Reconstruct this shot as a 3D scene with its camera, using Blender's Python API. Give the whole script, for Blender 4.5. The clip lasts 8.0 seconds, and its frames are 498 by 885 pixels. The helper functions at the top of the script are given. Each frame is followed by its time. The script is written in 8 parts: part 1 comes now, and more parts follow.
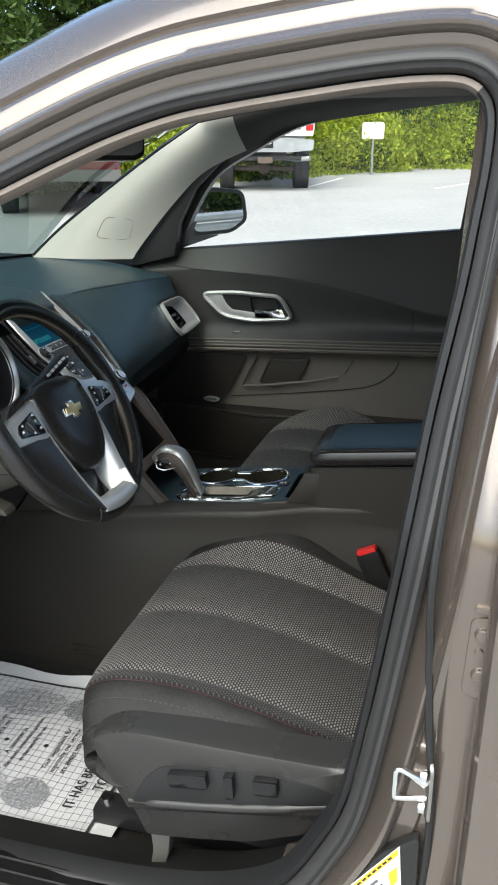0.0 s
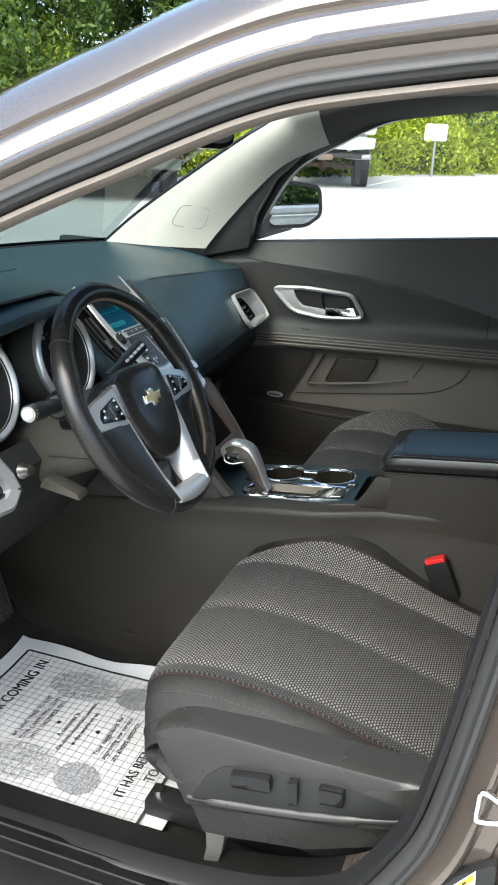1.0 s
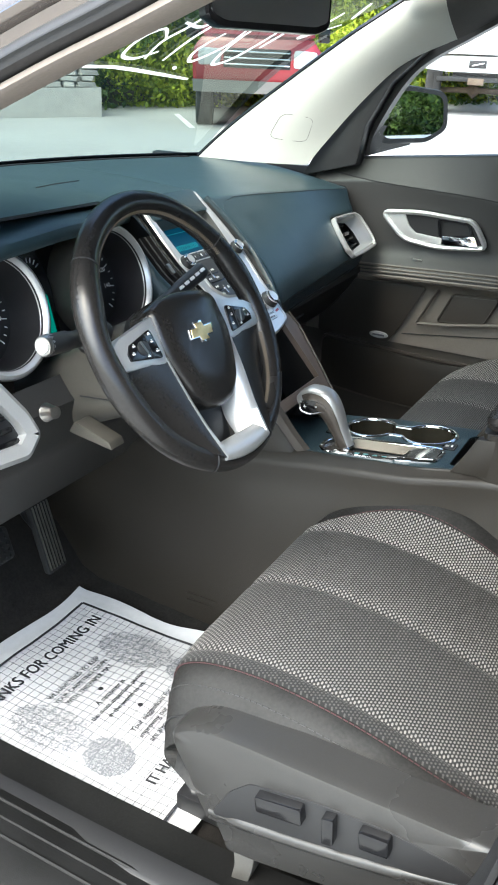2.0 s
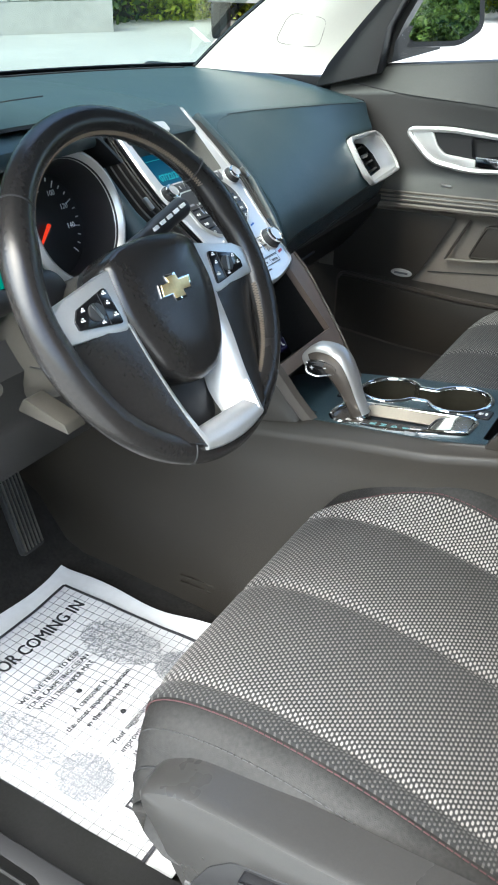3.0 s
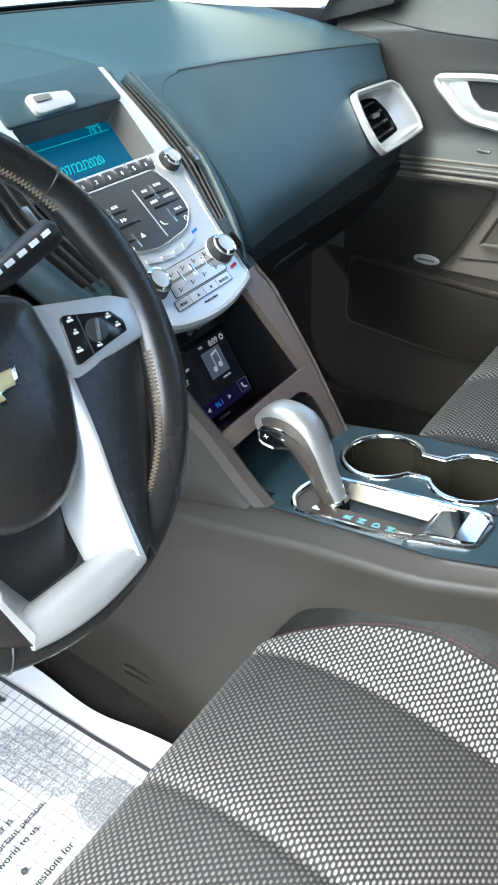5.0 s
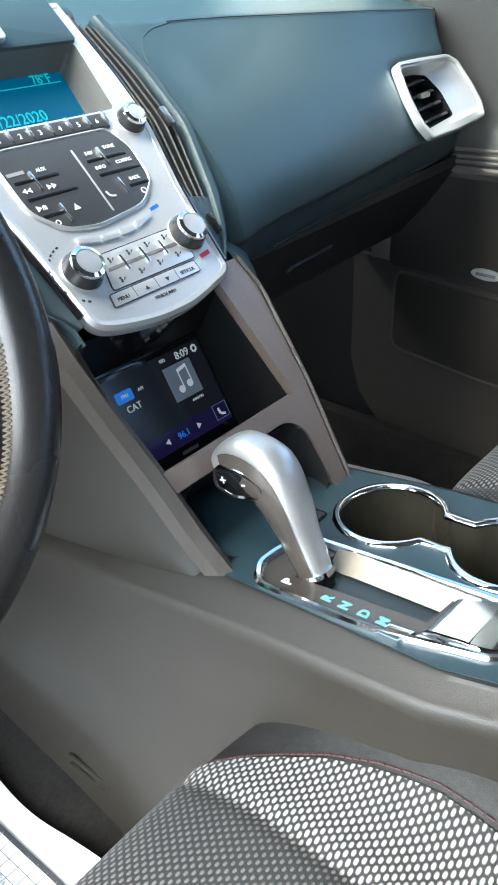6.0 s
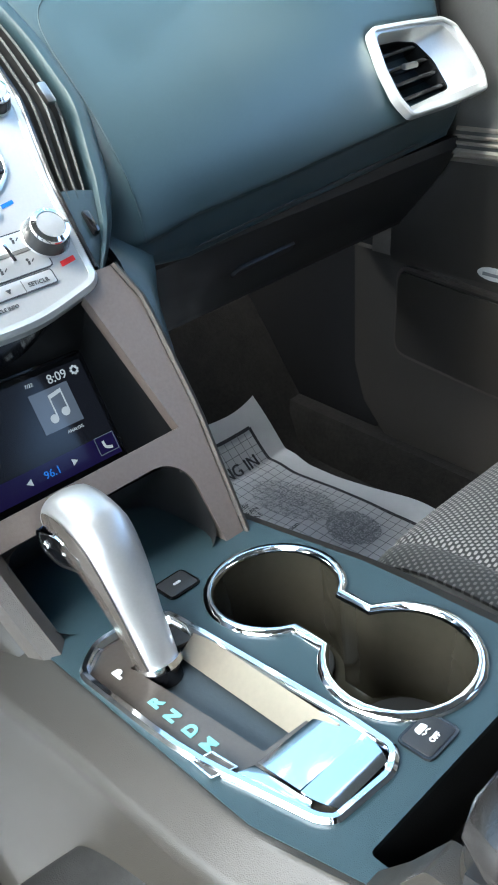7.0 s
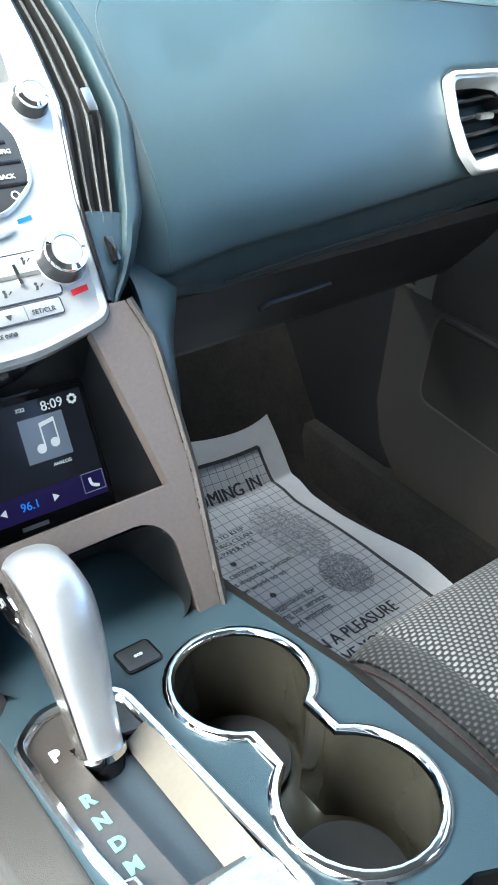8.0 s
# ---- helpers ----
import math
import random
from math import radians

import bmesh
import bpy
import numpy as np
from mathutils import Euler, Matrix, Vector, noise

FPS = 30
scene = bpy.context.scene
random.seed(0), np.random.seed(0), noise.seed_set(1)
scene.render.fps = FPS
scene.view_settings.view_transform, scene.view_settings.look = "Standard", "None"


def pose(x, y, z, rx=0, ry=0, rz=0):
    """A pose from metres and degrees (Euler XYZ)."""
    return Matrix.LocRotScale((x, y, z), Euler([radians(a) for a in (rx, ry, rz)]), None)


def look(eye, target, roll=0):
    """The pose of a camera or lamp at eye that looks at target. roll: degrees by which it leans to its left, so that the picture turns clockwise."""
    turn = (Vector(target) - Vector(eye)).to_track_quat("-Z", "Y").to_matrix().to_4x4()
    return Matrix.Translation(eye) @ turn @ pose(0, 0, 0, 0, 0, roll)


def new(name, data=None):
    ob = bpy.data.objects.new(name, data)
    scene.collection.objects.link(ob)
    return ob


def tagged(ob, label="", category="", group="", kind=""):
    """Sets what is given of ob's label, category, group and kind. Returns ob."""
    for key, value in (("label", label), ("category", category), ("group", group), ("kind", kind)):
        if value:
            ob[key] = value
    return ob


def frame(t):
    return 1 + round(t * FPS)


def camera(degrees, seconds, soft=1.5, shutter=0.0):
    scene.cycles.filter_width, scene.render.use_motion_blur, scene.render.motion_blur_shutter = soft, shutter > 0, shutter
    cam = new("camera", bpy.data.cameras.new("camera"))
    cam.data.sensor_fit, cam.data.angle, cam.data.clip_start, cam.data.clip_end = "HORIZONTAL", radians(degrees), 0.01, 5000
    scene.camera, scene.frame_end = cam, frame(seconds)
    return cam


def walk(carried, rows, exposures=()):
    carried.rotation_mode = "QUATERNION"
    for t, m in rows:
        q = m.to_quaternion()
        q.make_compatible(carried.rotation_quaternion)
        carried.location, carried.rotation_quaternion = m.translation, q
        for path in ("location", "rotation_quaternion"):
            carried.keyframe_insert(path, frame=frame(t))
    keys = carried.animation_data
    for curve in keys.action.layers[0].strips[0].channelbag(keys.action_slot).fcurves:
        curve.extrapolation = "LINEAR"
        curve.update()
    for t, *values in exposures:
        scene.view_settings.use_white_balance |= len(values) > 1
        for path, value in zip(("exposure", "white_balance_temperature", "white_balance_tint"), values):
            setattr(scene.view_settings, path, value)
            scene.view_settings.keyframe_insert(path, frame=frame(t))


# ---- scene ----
cam = camera(33.1, 8.0, 1.9)
EXPOSURES = [(0.0, 1.22, 6500, 2), (1.0, 1.78, 6450, 2), (2.0, 2.3, 6350, 2), (3.5, 2.72, 6200, 2), (4.5, 2.93, 6050, 1), (6.0, 3.33, 6050, 1), (6.5, 3.4, 6000, 1), (8.0, 4.2, 6000, 0)]
PATH = [
    (0, (0.599, -1.489, 1.453), (0.091, 0.332, 0.802), 0.1),
    (0.5, (0.577, -1.477, 1.452), (0.12, 0.359, 0.804), 0.5),
    (1, (0.533, -1.485, 1.447), (-0.06, 0.306, 0.782), 3.0),
    (1.5, (0.564, -1.42, 1.43), (-0.076, 0.333, 0.709), 2.8),
    (2, (0.539, -1.251, 1.388), (-0.304, 0.37, 0.573), 2.6),
    (2.2, (0.528, -1.201, 1.381), (-0.359, 0.384, 0.543), 3.1),
    (3.3, (0.436, -0.998, 1.347), (-0.373, 0.531, 0.343), 0.9),
    (3.5, (0.411, -0.968, 1.344), (-0.355, 0.574, 0.327), 0.9),
    (4, (0.383, -0.869, 1.344), (-0.397, 0.629, 0.274), -0.3),
    (4.5, (0.403, -0.758, 1.353), (-0.461, 0.68, 0.264), -0.5),
    (4.7, (0.413, -0.722, 1.359), (-0.481, 0.681, 0.249), -0.7),
    (5.8, (0.367, -0.489, 1.256), (-0.683, 0.837, 0.191), -0.7),
    (6, (0.375, -0.447, 1.228), (-0.735, 0.858, 0.195), -1.2),
    (6.5, (0.39, -0.327, 1.185), (-0.842, 0.87, 0.161), -3.6),
    (7, (0.403, -0.241, 1.199), (-0.845, 0.902, 0.134), -3.2),
    (7.5, (0.396, -0.199, 1.223), (-0.85, 0.919, 0.129), 1.0),
    (8, (0.358, -0.187, 1.227), (-0.894, 0.914, 0.122), 5.7),
]
walk(cam, [(t, look(eye, target, roll)) for t, eye, target, roll in PATH], EXPOSURES)


# ---------- light ----------
world = bpy.data.worlds.new("world")
scene.world = world
world.use_nodes = True
wn = world.node_tree
sky = wn.nodes.new("ShaderNodeTexSky")
sky.sky_type = "NISHITA"
sky.sun_disc = False
sky.sun_elevation = radians(55)
sky.sun_rotation = radians(192)
sky.air_density, sky.dust_density, sky.ozone_density = 1.0, 3.0, 1.5
wn.nodes["Background"].inputs["Strength"].default_value = 0.15
wn.links.new(sky.outputs[0], wn.nodes["Background"].inputs[0])
sun = new("sun", bpy.data.lights.new("sun", "SUN"))
sun.data.energy, sun.data.angle, sun.data.color = 1.65, radians(75), (1.0, 0.96, 0.90)
sun.matrix_world = look((-1.5, -7.1, 10.2), (0, 0, 0))

# ---------- small geometry kit ----------


def curve(pts, n=6, closed=False):
    """Points on a smooth line through pts."""
    p = [Vector(q) for q in pts]
    out, m = [], len(p)
    for i in range(m if closed else m - 1):
        a, b, c, d = (p[(i + k) % m] if closed else p[min(max(i + k, 0), m - 1)] for k in (-1, 0, 1, 2))
        for j in range(n):
            t = j / n
            out.append(0.5 * (2 * b + (c - a) * t + (2 * a - 5 * b + 4 * c - d) * t * t + (3 * b - a - 3 * c + d) * t ** 3))
    return out if closed else out + [p[-1]]


def lerp(x, xs, ys):
    return float(np.interp(x, xs, ys))


def origin(ob):
    at = Vector((0, 0, 0))
    while ob:
        at += ob.location
        ob = ob.parent
    return at


def finish(name, bm, material, sharp=38, toward=None):
    bmesh.ops.recalc_face_normals(bm, faces=bm.faces)
    if toward is not None:
        for f in bm.faces:
            if f.normal.dot(Vector(toward)) < 0:
                f.normal_flip()
    me = bpy.data.meshes.new(name)
    bm.to_mesh(me)
    bm.free()
    me.materials.append(material)
    me.shade_smooth()
    me.set_sharp_from_angle(angle=radians(sharp))
    return me


def part(name, bm, material, parent, label="", sharp=38, toward=None):
    bmesh.ops.translate(bm, verts=bm.verts, vec=-origin(parent))
    ob = new(name, finish(name, bm, material, sharp, toward))
    ob.parent = parent
    return tagged(ob, label)


def thing(name, label, category, at=(0, 0, 0), group="", kind=""):
    ob = new(name)
    ob.location = at
    return tagged(ob, label, category, group, kind)


def solo(name, bm, material, label, category, group="", kind="", sharp=38):
    c = sum((v.co for v in bm.verts), Vector()) / len(bm.verts)
    c.z = min(v.co.z for v in bm.verts)
    bmesh.ops.translate(bm, verts=bm.verts, vec=-c)
    ob = new(name, finish(name, bm, material, sharp))
    ob.location = c
    return tagged(ob, label, category, group, kind)


def rounded(bm, width, segments=2, angle=30):
    edges = [e for e in bm.edges if len(e.link_faces) == 2 and e.calc_face_angle(0) > radians(angle)]
    if edges and width > 0:
        bmesh.ops.bevel(bm, geom=edges, offset=width, segments=segments, profile=0.6, affect="EDGES", clamp_overlap=True)
    return bm


def join(*bms):
    out = bms[0]
    for b in bms[1:]:
        me = bpy.data.meshes.new("tmp")
        b.to_mesh(me)
        b.free()
        out.from_mesh(me)
        bpy.data.meshes.remove(me)
    return out


def box(c, size, bevel=0.0, m=None, segments=2):
    bm = bmesh.new()
    bmesh.ops.create_cube(bm, size=1)
    bmesh.ops.scale(bm, verts=bm.verts, vec=size)
    rounded(bm, bevel, segments)
    bmesh.ops.transform(bm, verts=bm.verts, matrix=Matrix.Translation(c) @ (m or Matrix()))
    return bm


class Plane:
    """A plane with axes u, v and the normal n, to lay outlines on."""

    def __init__(self, o, u, v):
        self.o, self.u, self.v = Vector(o), Vector(u).normalized(), Vector(v)
        self.v = (self.v - self.v.dot(self.u) * self.u).normalized()
        self.n = self.u.cross(self.v)

    def at(self, a, b, h=0.0):
        return self.o + self.u * a + self.v * b + self.n * h

    def m(self, a=0, b=0, h=0):
        m = Matrix((self.u, self.v, self.n)).transposed().to_4x4()
        m.translation = self.at(a, b, h)
        return m


def prism(plane, outline, depth, bevel=0.0, h=0.0, segments=2):
    """An outline on a plane, its face h above it and its back depth below that."""
    bm = bmesh.new()
    face = bm.faces.new([bm.verts.new(plane.at(a, b, h)) for a, b in outline])
    bm.normal_update()
    if face.normal.dot(plane.n) < 0:
        face.normal_flip()
    got = bmesh.ops.extrude_face_region(bm, geom=[face])
    bmesh.ops.translate(bm, verts=[g for g in got["geom"] if isinstance(g, bmesh.types.BMVert)], vec=-plane.n * depth)
    bmesh.ops.holes_fill(bm, edges=[e for e in bm.edges if e.is_boundary])
    bmesh.ops.recalc_face_normals(bm, faces=bm.faces)
    return rounded(bm, bevel, segments, 40)


def loft(rings, closed=True, caps=True, loop=False):
    bm = bmesh.new()
    rows = [[bm.verts.new(p) for p in r] for r in rings]
    n = len(rows[0])
    pairs = list(zip(rows, rows[1:])) + ([(rows[-1], rows[0])] if loop else [])
    for a, b in pairs:
        for i in range(n if closed else n - 1):
            j = (i + 1) % n
            try:
                bm.faces.new((a[i], a[j], b[j], b[i]))
            except ValueError:
                pass
    if caps and closed and not loop:
        if caps != "end":
            bm.faces.new(rows[0][::-1])
        bm.faces.new(rows[-1])
    return bm


def tube(path, radius, n=12, closed=False):
    path = [Vector(p) for p in path]
    rings, side = [], None
    for i, p in enumerate(path):
        a = path[i - 1] if i or closed else path[0]
        b = path[(i + 1) % len(path)] if i < len(path) - 1 or closed else path[-1]
        d = (b - a).normalized()
        if side is None:
            side = d.orthogonal().normalized()
        side = (side - side.dot(d) * d).normalized()
        up = d.cross(side)
        r = radius[i] if isinstance(radius, (list, tuple)) else radius
        rings.append([p + r * (math.cos(t) * side + math.sin(t) * up) for t in np.linspace(0, 2 * math.pi, n, endpoint=False)])
    return loft(rings, loop=closed)


def sweep(path, profile, frame_of, closed=False):
    """A profile of (a, b) pairs along a path; frame_of(i, p, d) gives the directions of a and b."""
    rings = []
    for i, p in enumerate(path):
        a = path[i - 1] if i or closed else path[0]
        b = path[(i + 1) % len(path)] if i < len(path) - 1 or closed else path[-1]
        u, v = frame_of(i, p, (b - a).normalized())
        rings.append([p + u * q[0] + v * q[1] for q in profile])
    return loft(rings, loop=closed)


def rim(plane, outline, profile, h=0.0):
    """A moulding round a closed outline on a plane; profile of (outward, up)."""
    pts = [plane.at(a, b, h) for a, b in outline]
    area = sum(outline[i - 1][0] * outline[i][1] - outline[i][0] * outline[i - 1][1] for i in range(len(outline)))
    s = 1 if area > 0 else -1
    return sweep(pts, profile, lambda i, p, d: (d.cross(plane.n) * s, plane.n), closed=True)


def plate(plane, outer, holes, depth, h=0.0):
    """A flat plate with holes through it."""
    bm = bmesh.new()
    edges = []
    for loop in [outer] + holes:
        vs = [bm.verts.new(plane.at(a, b, h)) for a, b in loop]
        edges += [bm.edges.new((vs[i - 1], vs[i])) for i in range(len(vs))]
    bmesh.ops.triangle_fill(bm, edges=edges, use_beauty=True, use_dissolve=False, normal=plane.n)
    got = bmesh.ops.extrude_face_region(bm, geom=bm.faces[:])
    bmesh.ops.translate(bm, verts=[g for g in got["geom"] if isinstance(g, bmesh.types.BMVert)], vec=-plane.n * depth)
    return bm


def sheet(f, nu, nv, thickness=0.0):
    """The surface f(u, v), u and v from 0 to 1; with a thickness, a closed slab."""
    bm = bmesh.new()
    rows = [[bm.verts.new(f(i / nu, j / nv)) for j in range(nv + 1)] for i in range(nu + 1)]
    for i in range(nu):
        for j in range(nv):
            bm.faces.new((rows[i][j], rows[i + 1][j], rows[i + 1][j + 1], rows[i][j + 1]))
    if thickness:
        bm.normal_update()
        bmesh.ops.solidify(bm, geom=bm.faces[:], thickness=thickness)
    return bm


def arc(cx, cy, r, a0, a1, n=10, ry=None):
    return [(cx + r * math.cos(radians(a)), cy + (ry or r) * math.sin(radians(a))) for a in np.linspace(a0, a1, n)]


def soft_poly(pts, r=0.2, n=4):
    """Corners of an outline cut round: each becomes a short curve, r of the shorter side long."""
    out, m = [], len(pts)
    for i in range(m):
        a, b, c = (Vector(pts[(i + k) % m]) for k in (-1, 0, 1))
        w = r * min((a - b).length, (c - b).length)
        p, q = b + (a - b).normalized() * w, b + (c - b).normalized() * w
        for j in range(n + 1):
            t = j / n
            s = p * (1 - t) ** 2 + 2 * b * t * (1 - t) + q * t * t
            out.append(tuple(s))
    return out


def lettering(text, size, plane, a, b, h=0.0008, align="CENTER", thick=0.0003, wide=1.0, bold=0.0):
    cu = bpy.data.curves.new("text", "FONT")
    cu.body, cu.size, cu.align_x, cu.align_y, cu.extrude = text, size, align, "CENTER", thick
    cu.offset, cu.resolution_u = bold, 3
    ob = bpy.data.objects.new("text", cu)
    scene.collection.objects.link(ob)
    bpy.context.view_layer.update()
    me = bpy.data.meshes.new_from_object(ob.evaluated_get(bpy.context.evaluated_depsgraph_get()))
    bpy.data.objects.remove(ob)
    bm = bmesh.new()
    bm.from_mesh(me)
    bpy.data.meshes.remove(me)
    bmesh.ops.scale(bm, verts=bm.verts, vec=(wide, 1, 1))
    bmesh.ops.transform(bm, verts=bm.verts, matrix=plane.m(a, b, h))
    return bm


# ---------- materials ----------


def nodes_of(name):
    m = bpy.data.materials.new(name)
    m.use_nodes = True
    return m, m.node_tree.nodes, m.node_tree.links, m.node_tree.nodes["Principled BSDF"]


def surface(name, color, rough=0.5, metal=0.0, grain=400.0, bump=0.15, vary=0.12, stain=6.0, coat=0.0, voronoi=False, sheen=0.0, spec=0.5, aniso=None):
    """A surface with fine grain in its relief and stains in colour and gloss, in metres."""
    m, n, l, b = nodes_of(name)
    tc = n.new("ShaderNodeTexCoord")
    big = n.new("ShaderNodeTexNoise")
    big.inputs["Scale"].default_value, big.inputs["Detail"].default_value = stain, 5
    l.new(tc.outputs["Object"], big.inputs["Vector"])
    fine = n.new("ShaderNodeTexNoise")
    fine.inputs["Scale"].default_value, fine.inputs["Detail"].default_value = grain * 0.35, 3
    l.new(tc.outputs["Object"], fine.inputs["Vector"])
    add = n.new("ShaderNodeMath")
    add.operation = "ADD"
    l.new(big.outputs["Fac"], add.inputs[0])
    l.new(fine.outputs["Fac"], add.inputs[1])
    ramp = n.new("ShaderNodeMapRange")
    ramp.inputs["From Min"].default_value, ramp.inputs["From Max"].default_value = 0.6, 1.4
    l.new(add.outputs[0], ramp.inputs["Value"])
    mix = n.new("ShaderNodeMix")
    mix.data_type = "RGBA"
    lo = [max(c * (1 - vary), 0) for c in color]
    hi = [min(c * (1 + vary), 1) for c in color]
    mix.inputs["A"].default_value, mix.inputs["B"].default_value = (*lo, 1), (*hi, 1)
    l.new(ramp.outputs[0], mix.inputs["Factor"])
    l.new(mix.outputs["Result"], b.inputs["Base Color"])
    rr = n.new("ShaderNodeMapRange")
    rr.inputs["To Min"].default_value, rr.inputs["To Max"].default_value = max(rough - 0.07, 0.02), min(rough + 0.07, 1)
    l.new(big.outputs["Fac"], rr.inputs["Value"])
    l.new(rr.outputs[0], b.inputs["Roughness"])
    b.inputs["Metallic"].default_value = metal
    b.inputs["Coat Weight"].default_value = coat
    b.inputs["Coat Roughness"].default_value = 0.06
    b.inputs["Specular IOR Level"].default_value = spec
    b.inputs["Sheen Weight"].default_value = sheen
    if bump:
        bp = n.new("ShaderNodeBump")
        bp.inputs["Strength"].default_value, bp.inputs["Distance"].default_value = bump, 0.0006
        if voronoi:
            tex = n.new("ShaderNodeTexVoronoi")
            tex.feature = "DISTANCE_TO_EDGE"
            tex.inputs["Scale"].default_value = grain
            l.new(tc.outputs["Object"], tex.inputs["Vector"])
            l.new(tex.outputs["Distance"], bp.inputs["Height"])
        else:
            tex = n.new("ShaderNodeTexNoise")
            tex.inputs["Scale"].default_value, tex.inputs["Detail"].default_value = grain, 3
            l.new(tc.outputs["Object"], tex.inputs["Vector"])
            l.new(tex.outputs["Fac"], bp.inputs["Height"])
        l.new(bp.outputs[0], b.inputs["Normal"])
    return m


def glowing(name, color, strength, rough=0.2):
    m, n, l, b = nodes_of(name)
    b.inputs["Base Color"].default_value = (*[c * 0.3 for c in color], 1)
    b.inputs["Emission Color"].default_value = (*color, 1)
    b.inputs["Emission Strength"].default_value = strength
    b.inputs["Roughness"].default_value = rough
    b.inputs["Specular IOR Level"].default_value = 0.25
    return m


def pane(name, tint, gloss=0.06):
    """Thin glass: tinted clear with a mirror-like sheen by its Fresnel angle."""
    m, n, l, b = nodes_of(name)
    n.remove(b)
    clear, shiny, mix, fr = (n.new(k) for k in ("ShaderNodeBsdfTransparent", "ShaderNodeBsdfGlossy", "ShaderNodeMixShader", "ShaderNodeFresnel"))
    clear.inputs["Color"].default_value = (*tint, 1)
    shiny.inputs["Roughness"].default_value = 0.01
    fr.inputs["IOR"].default_value = 1.45
    l.new(fr.outputs[0], mix.inputs[0])
    l.new(clear.outputs[0], mix.inputs[1])
    l.new(shiny.outputs[0], mix.inputs[2])
    l.new(mix.outputs[0], n["Material Output"].inputs["Surface"])
    return m


def fabric(name, along, cuts, side=1):
    """Woven seat cloth: staggered pale knots on black that grow along y from seam to seam."""
    m, n, l, b = nodes_of(name)
    tc, sep = n.new("ShaderNodeTexCoord"), n.new("ShaderNodeSeparateXYZ")
    l.new(tc.outputs["Object"], sep.inputs[0])

    def math_node(op, a, c=None, d=None):
        k = n.new("ShaderNodeMath")
        k.operation = op
        for i, v in enumerate((a, c, d)):
            if v is None:
                continue
            if isinstance(v, (int, float)):
                k.inputs[i].default_value = v
            else:
                l.new(v, k.inputs[i])
        return k.outputs[0]

    across = math_node("MULTIPLY", sep.outputs["Y"], float(side))
    v = math_node("DIVIDE", sep.outputs[along], 0.0038)
    u = math_node("DIVIDE", across, 0.0062)
    row = math_node("FLOOR", v)
    u = math_node("ADD", u, math_node("MULTIPLY", math_node("FLOORED_MODULO", row, 2.0), 0.5))
    fu = math_node("SUBTRACT", math_node("FRACT", u), 0.5)
    fv = math_node("SUBTRACT", math_node("FRACT", v), 0.5)
    u4, v4 = math_node("POWER", math_node("ABSOLUTE", fu), 2.2), math_node("POWER", math_node("ABSOLUTE", fv), 2.2)
    dist = math_node("POWER", math_node("ADD", u4, v4), 0.4545)
    size = n.new("ShaderNodeValToRGB")
    span = cuts[-1][0] - cuts[0][0]
    el = size.color_ramp.elements
    for i, (y, s) in enumerate(cuts):
        e = el[i] if i < 2 else el.new((y - cuts[0][0]) / span)
        e.position = (y - cuts[0][0]) / span
        e.color = (s, s, s, 1)
    l.new(math_node("DIVIDE", math_node("SUBTRACT", across, cuts[0][0]), span), size.inputs[0])
    edge = n.new("ShaderNodeMapRange")
    edge.interpolation_type = "SMOOTHSTEP"
    r = math_node("ADD", math_node("MULTIPLY", size.outputs[0], 0.10), 0.255)
    l.new(dist, edge.inputs["Value"])
    l.new(math_node("ADD", r, 0.11), edge.inputs["From Min"])
    l.new(math_node("SUBTRACT", r, 0.11), edge.inputs["From Max"])
    wear = n.new("ShaderNodeTexNoise")
    wear.inputs["Scale"].default_value = 9
    l.new(tc.outputs["Object"], wear.inputs["Vector"])
    knot, tone = n.new("ShaderNodeMix"), n.new("ShaderNodeMix")
    knot.data_type = tone.data_type = "RGBA"
    tone.inputs["A"].default_value, tone.inputs["B"].default_value = (0.050, 0.048, 0.045, 1), (0.40, 0.382, 0.362, 1)
    l.new(math_node("ADD", math_node("MULTIPLY", math_node("POWER", size.outputs[0], 1.7), 1.0), math_node("MULTIPLY", wear.outputs["Fac"], 0.10)), tone.inputs["Factor"])
    knot.inputs["A"].default_value = (0.014, 0.0138, 0.0136, 1)
    l.new(tone.outputs["Result"], knot.inputs["B"])
    l.new(edge.outputs[0], knot.inputs["Factor"])
    l.new(knot.outputs["Result"], b.inputs["Base Color"])
    bp = n.new("ShaderNodeBump")
    bp.inputs["Strength"].default_value, bp.inputs["Distance"].default_value = 0.6, 0.0015
    l.new(edge.outputs[0], bp.inputs["Height"])
    l.new(bp.outputs[0], b.inputs["Normal"])
    b.inputs["Roughness"].default_value = 0.85
    b.inputs["Sheen Weight"].default_value = 0.06
    return m


def leaves(name, dark, light):
    m, n, l, b = nodes_of(name)
    g, ramp = n.new("ShaderNodeNewGeometry"), n.new("ShaderNodeValToRGB")
    ramp.color_ramp.elements[0].color, ramp.color_ramp.elements[1].color = (*dark, 1), (*light, 1)
    l.new(g.outputs["Random Per Island"], ramp.inputs[0])
    l.new(ramp.outputs[0], b.inputs["Base Color"])
    b.inputs["Roughness"].default_value = 0.55
    tr, mix = n.new("ShaderNodeBsdfTranslucent"), n.new("ShaderNodeMixShader")
    l.new(ramp.outputs[0], tr.inputs["Color"])
    mix.inputs[0].default_value = 0.35
    l.new(b.outputs[0], mix.inputs[1])
    l.new(tr.outputs[0], mix.inputs[2])
    l.new(mix.outputs[0], n["Material Output"].inputs["Surface"])
    return m


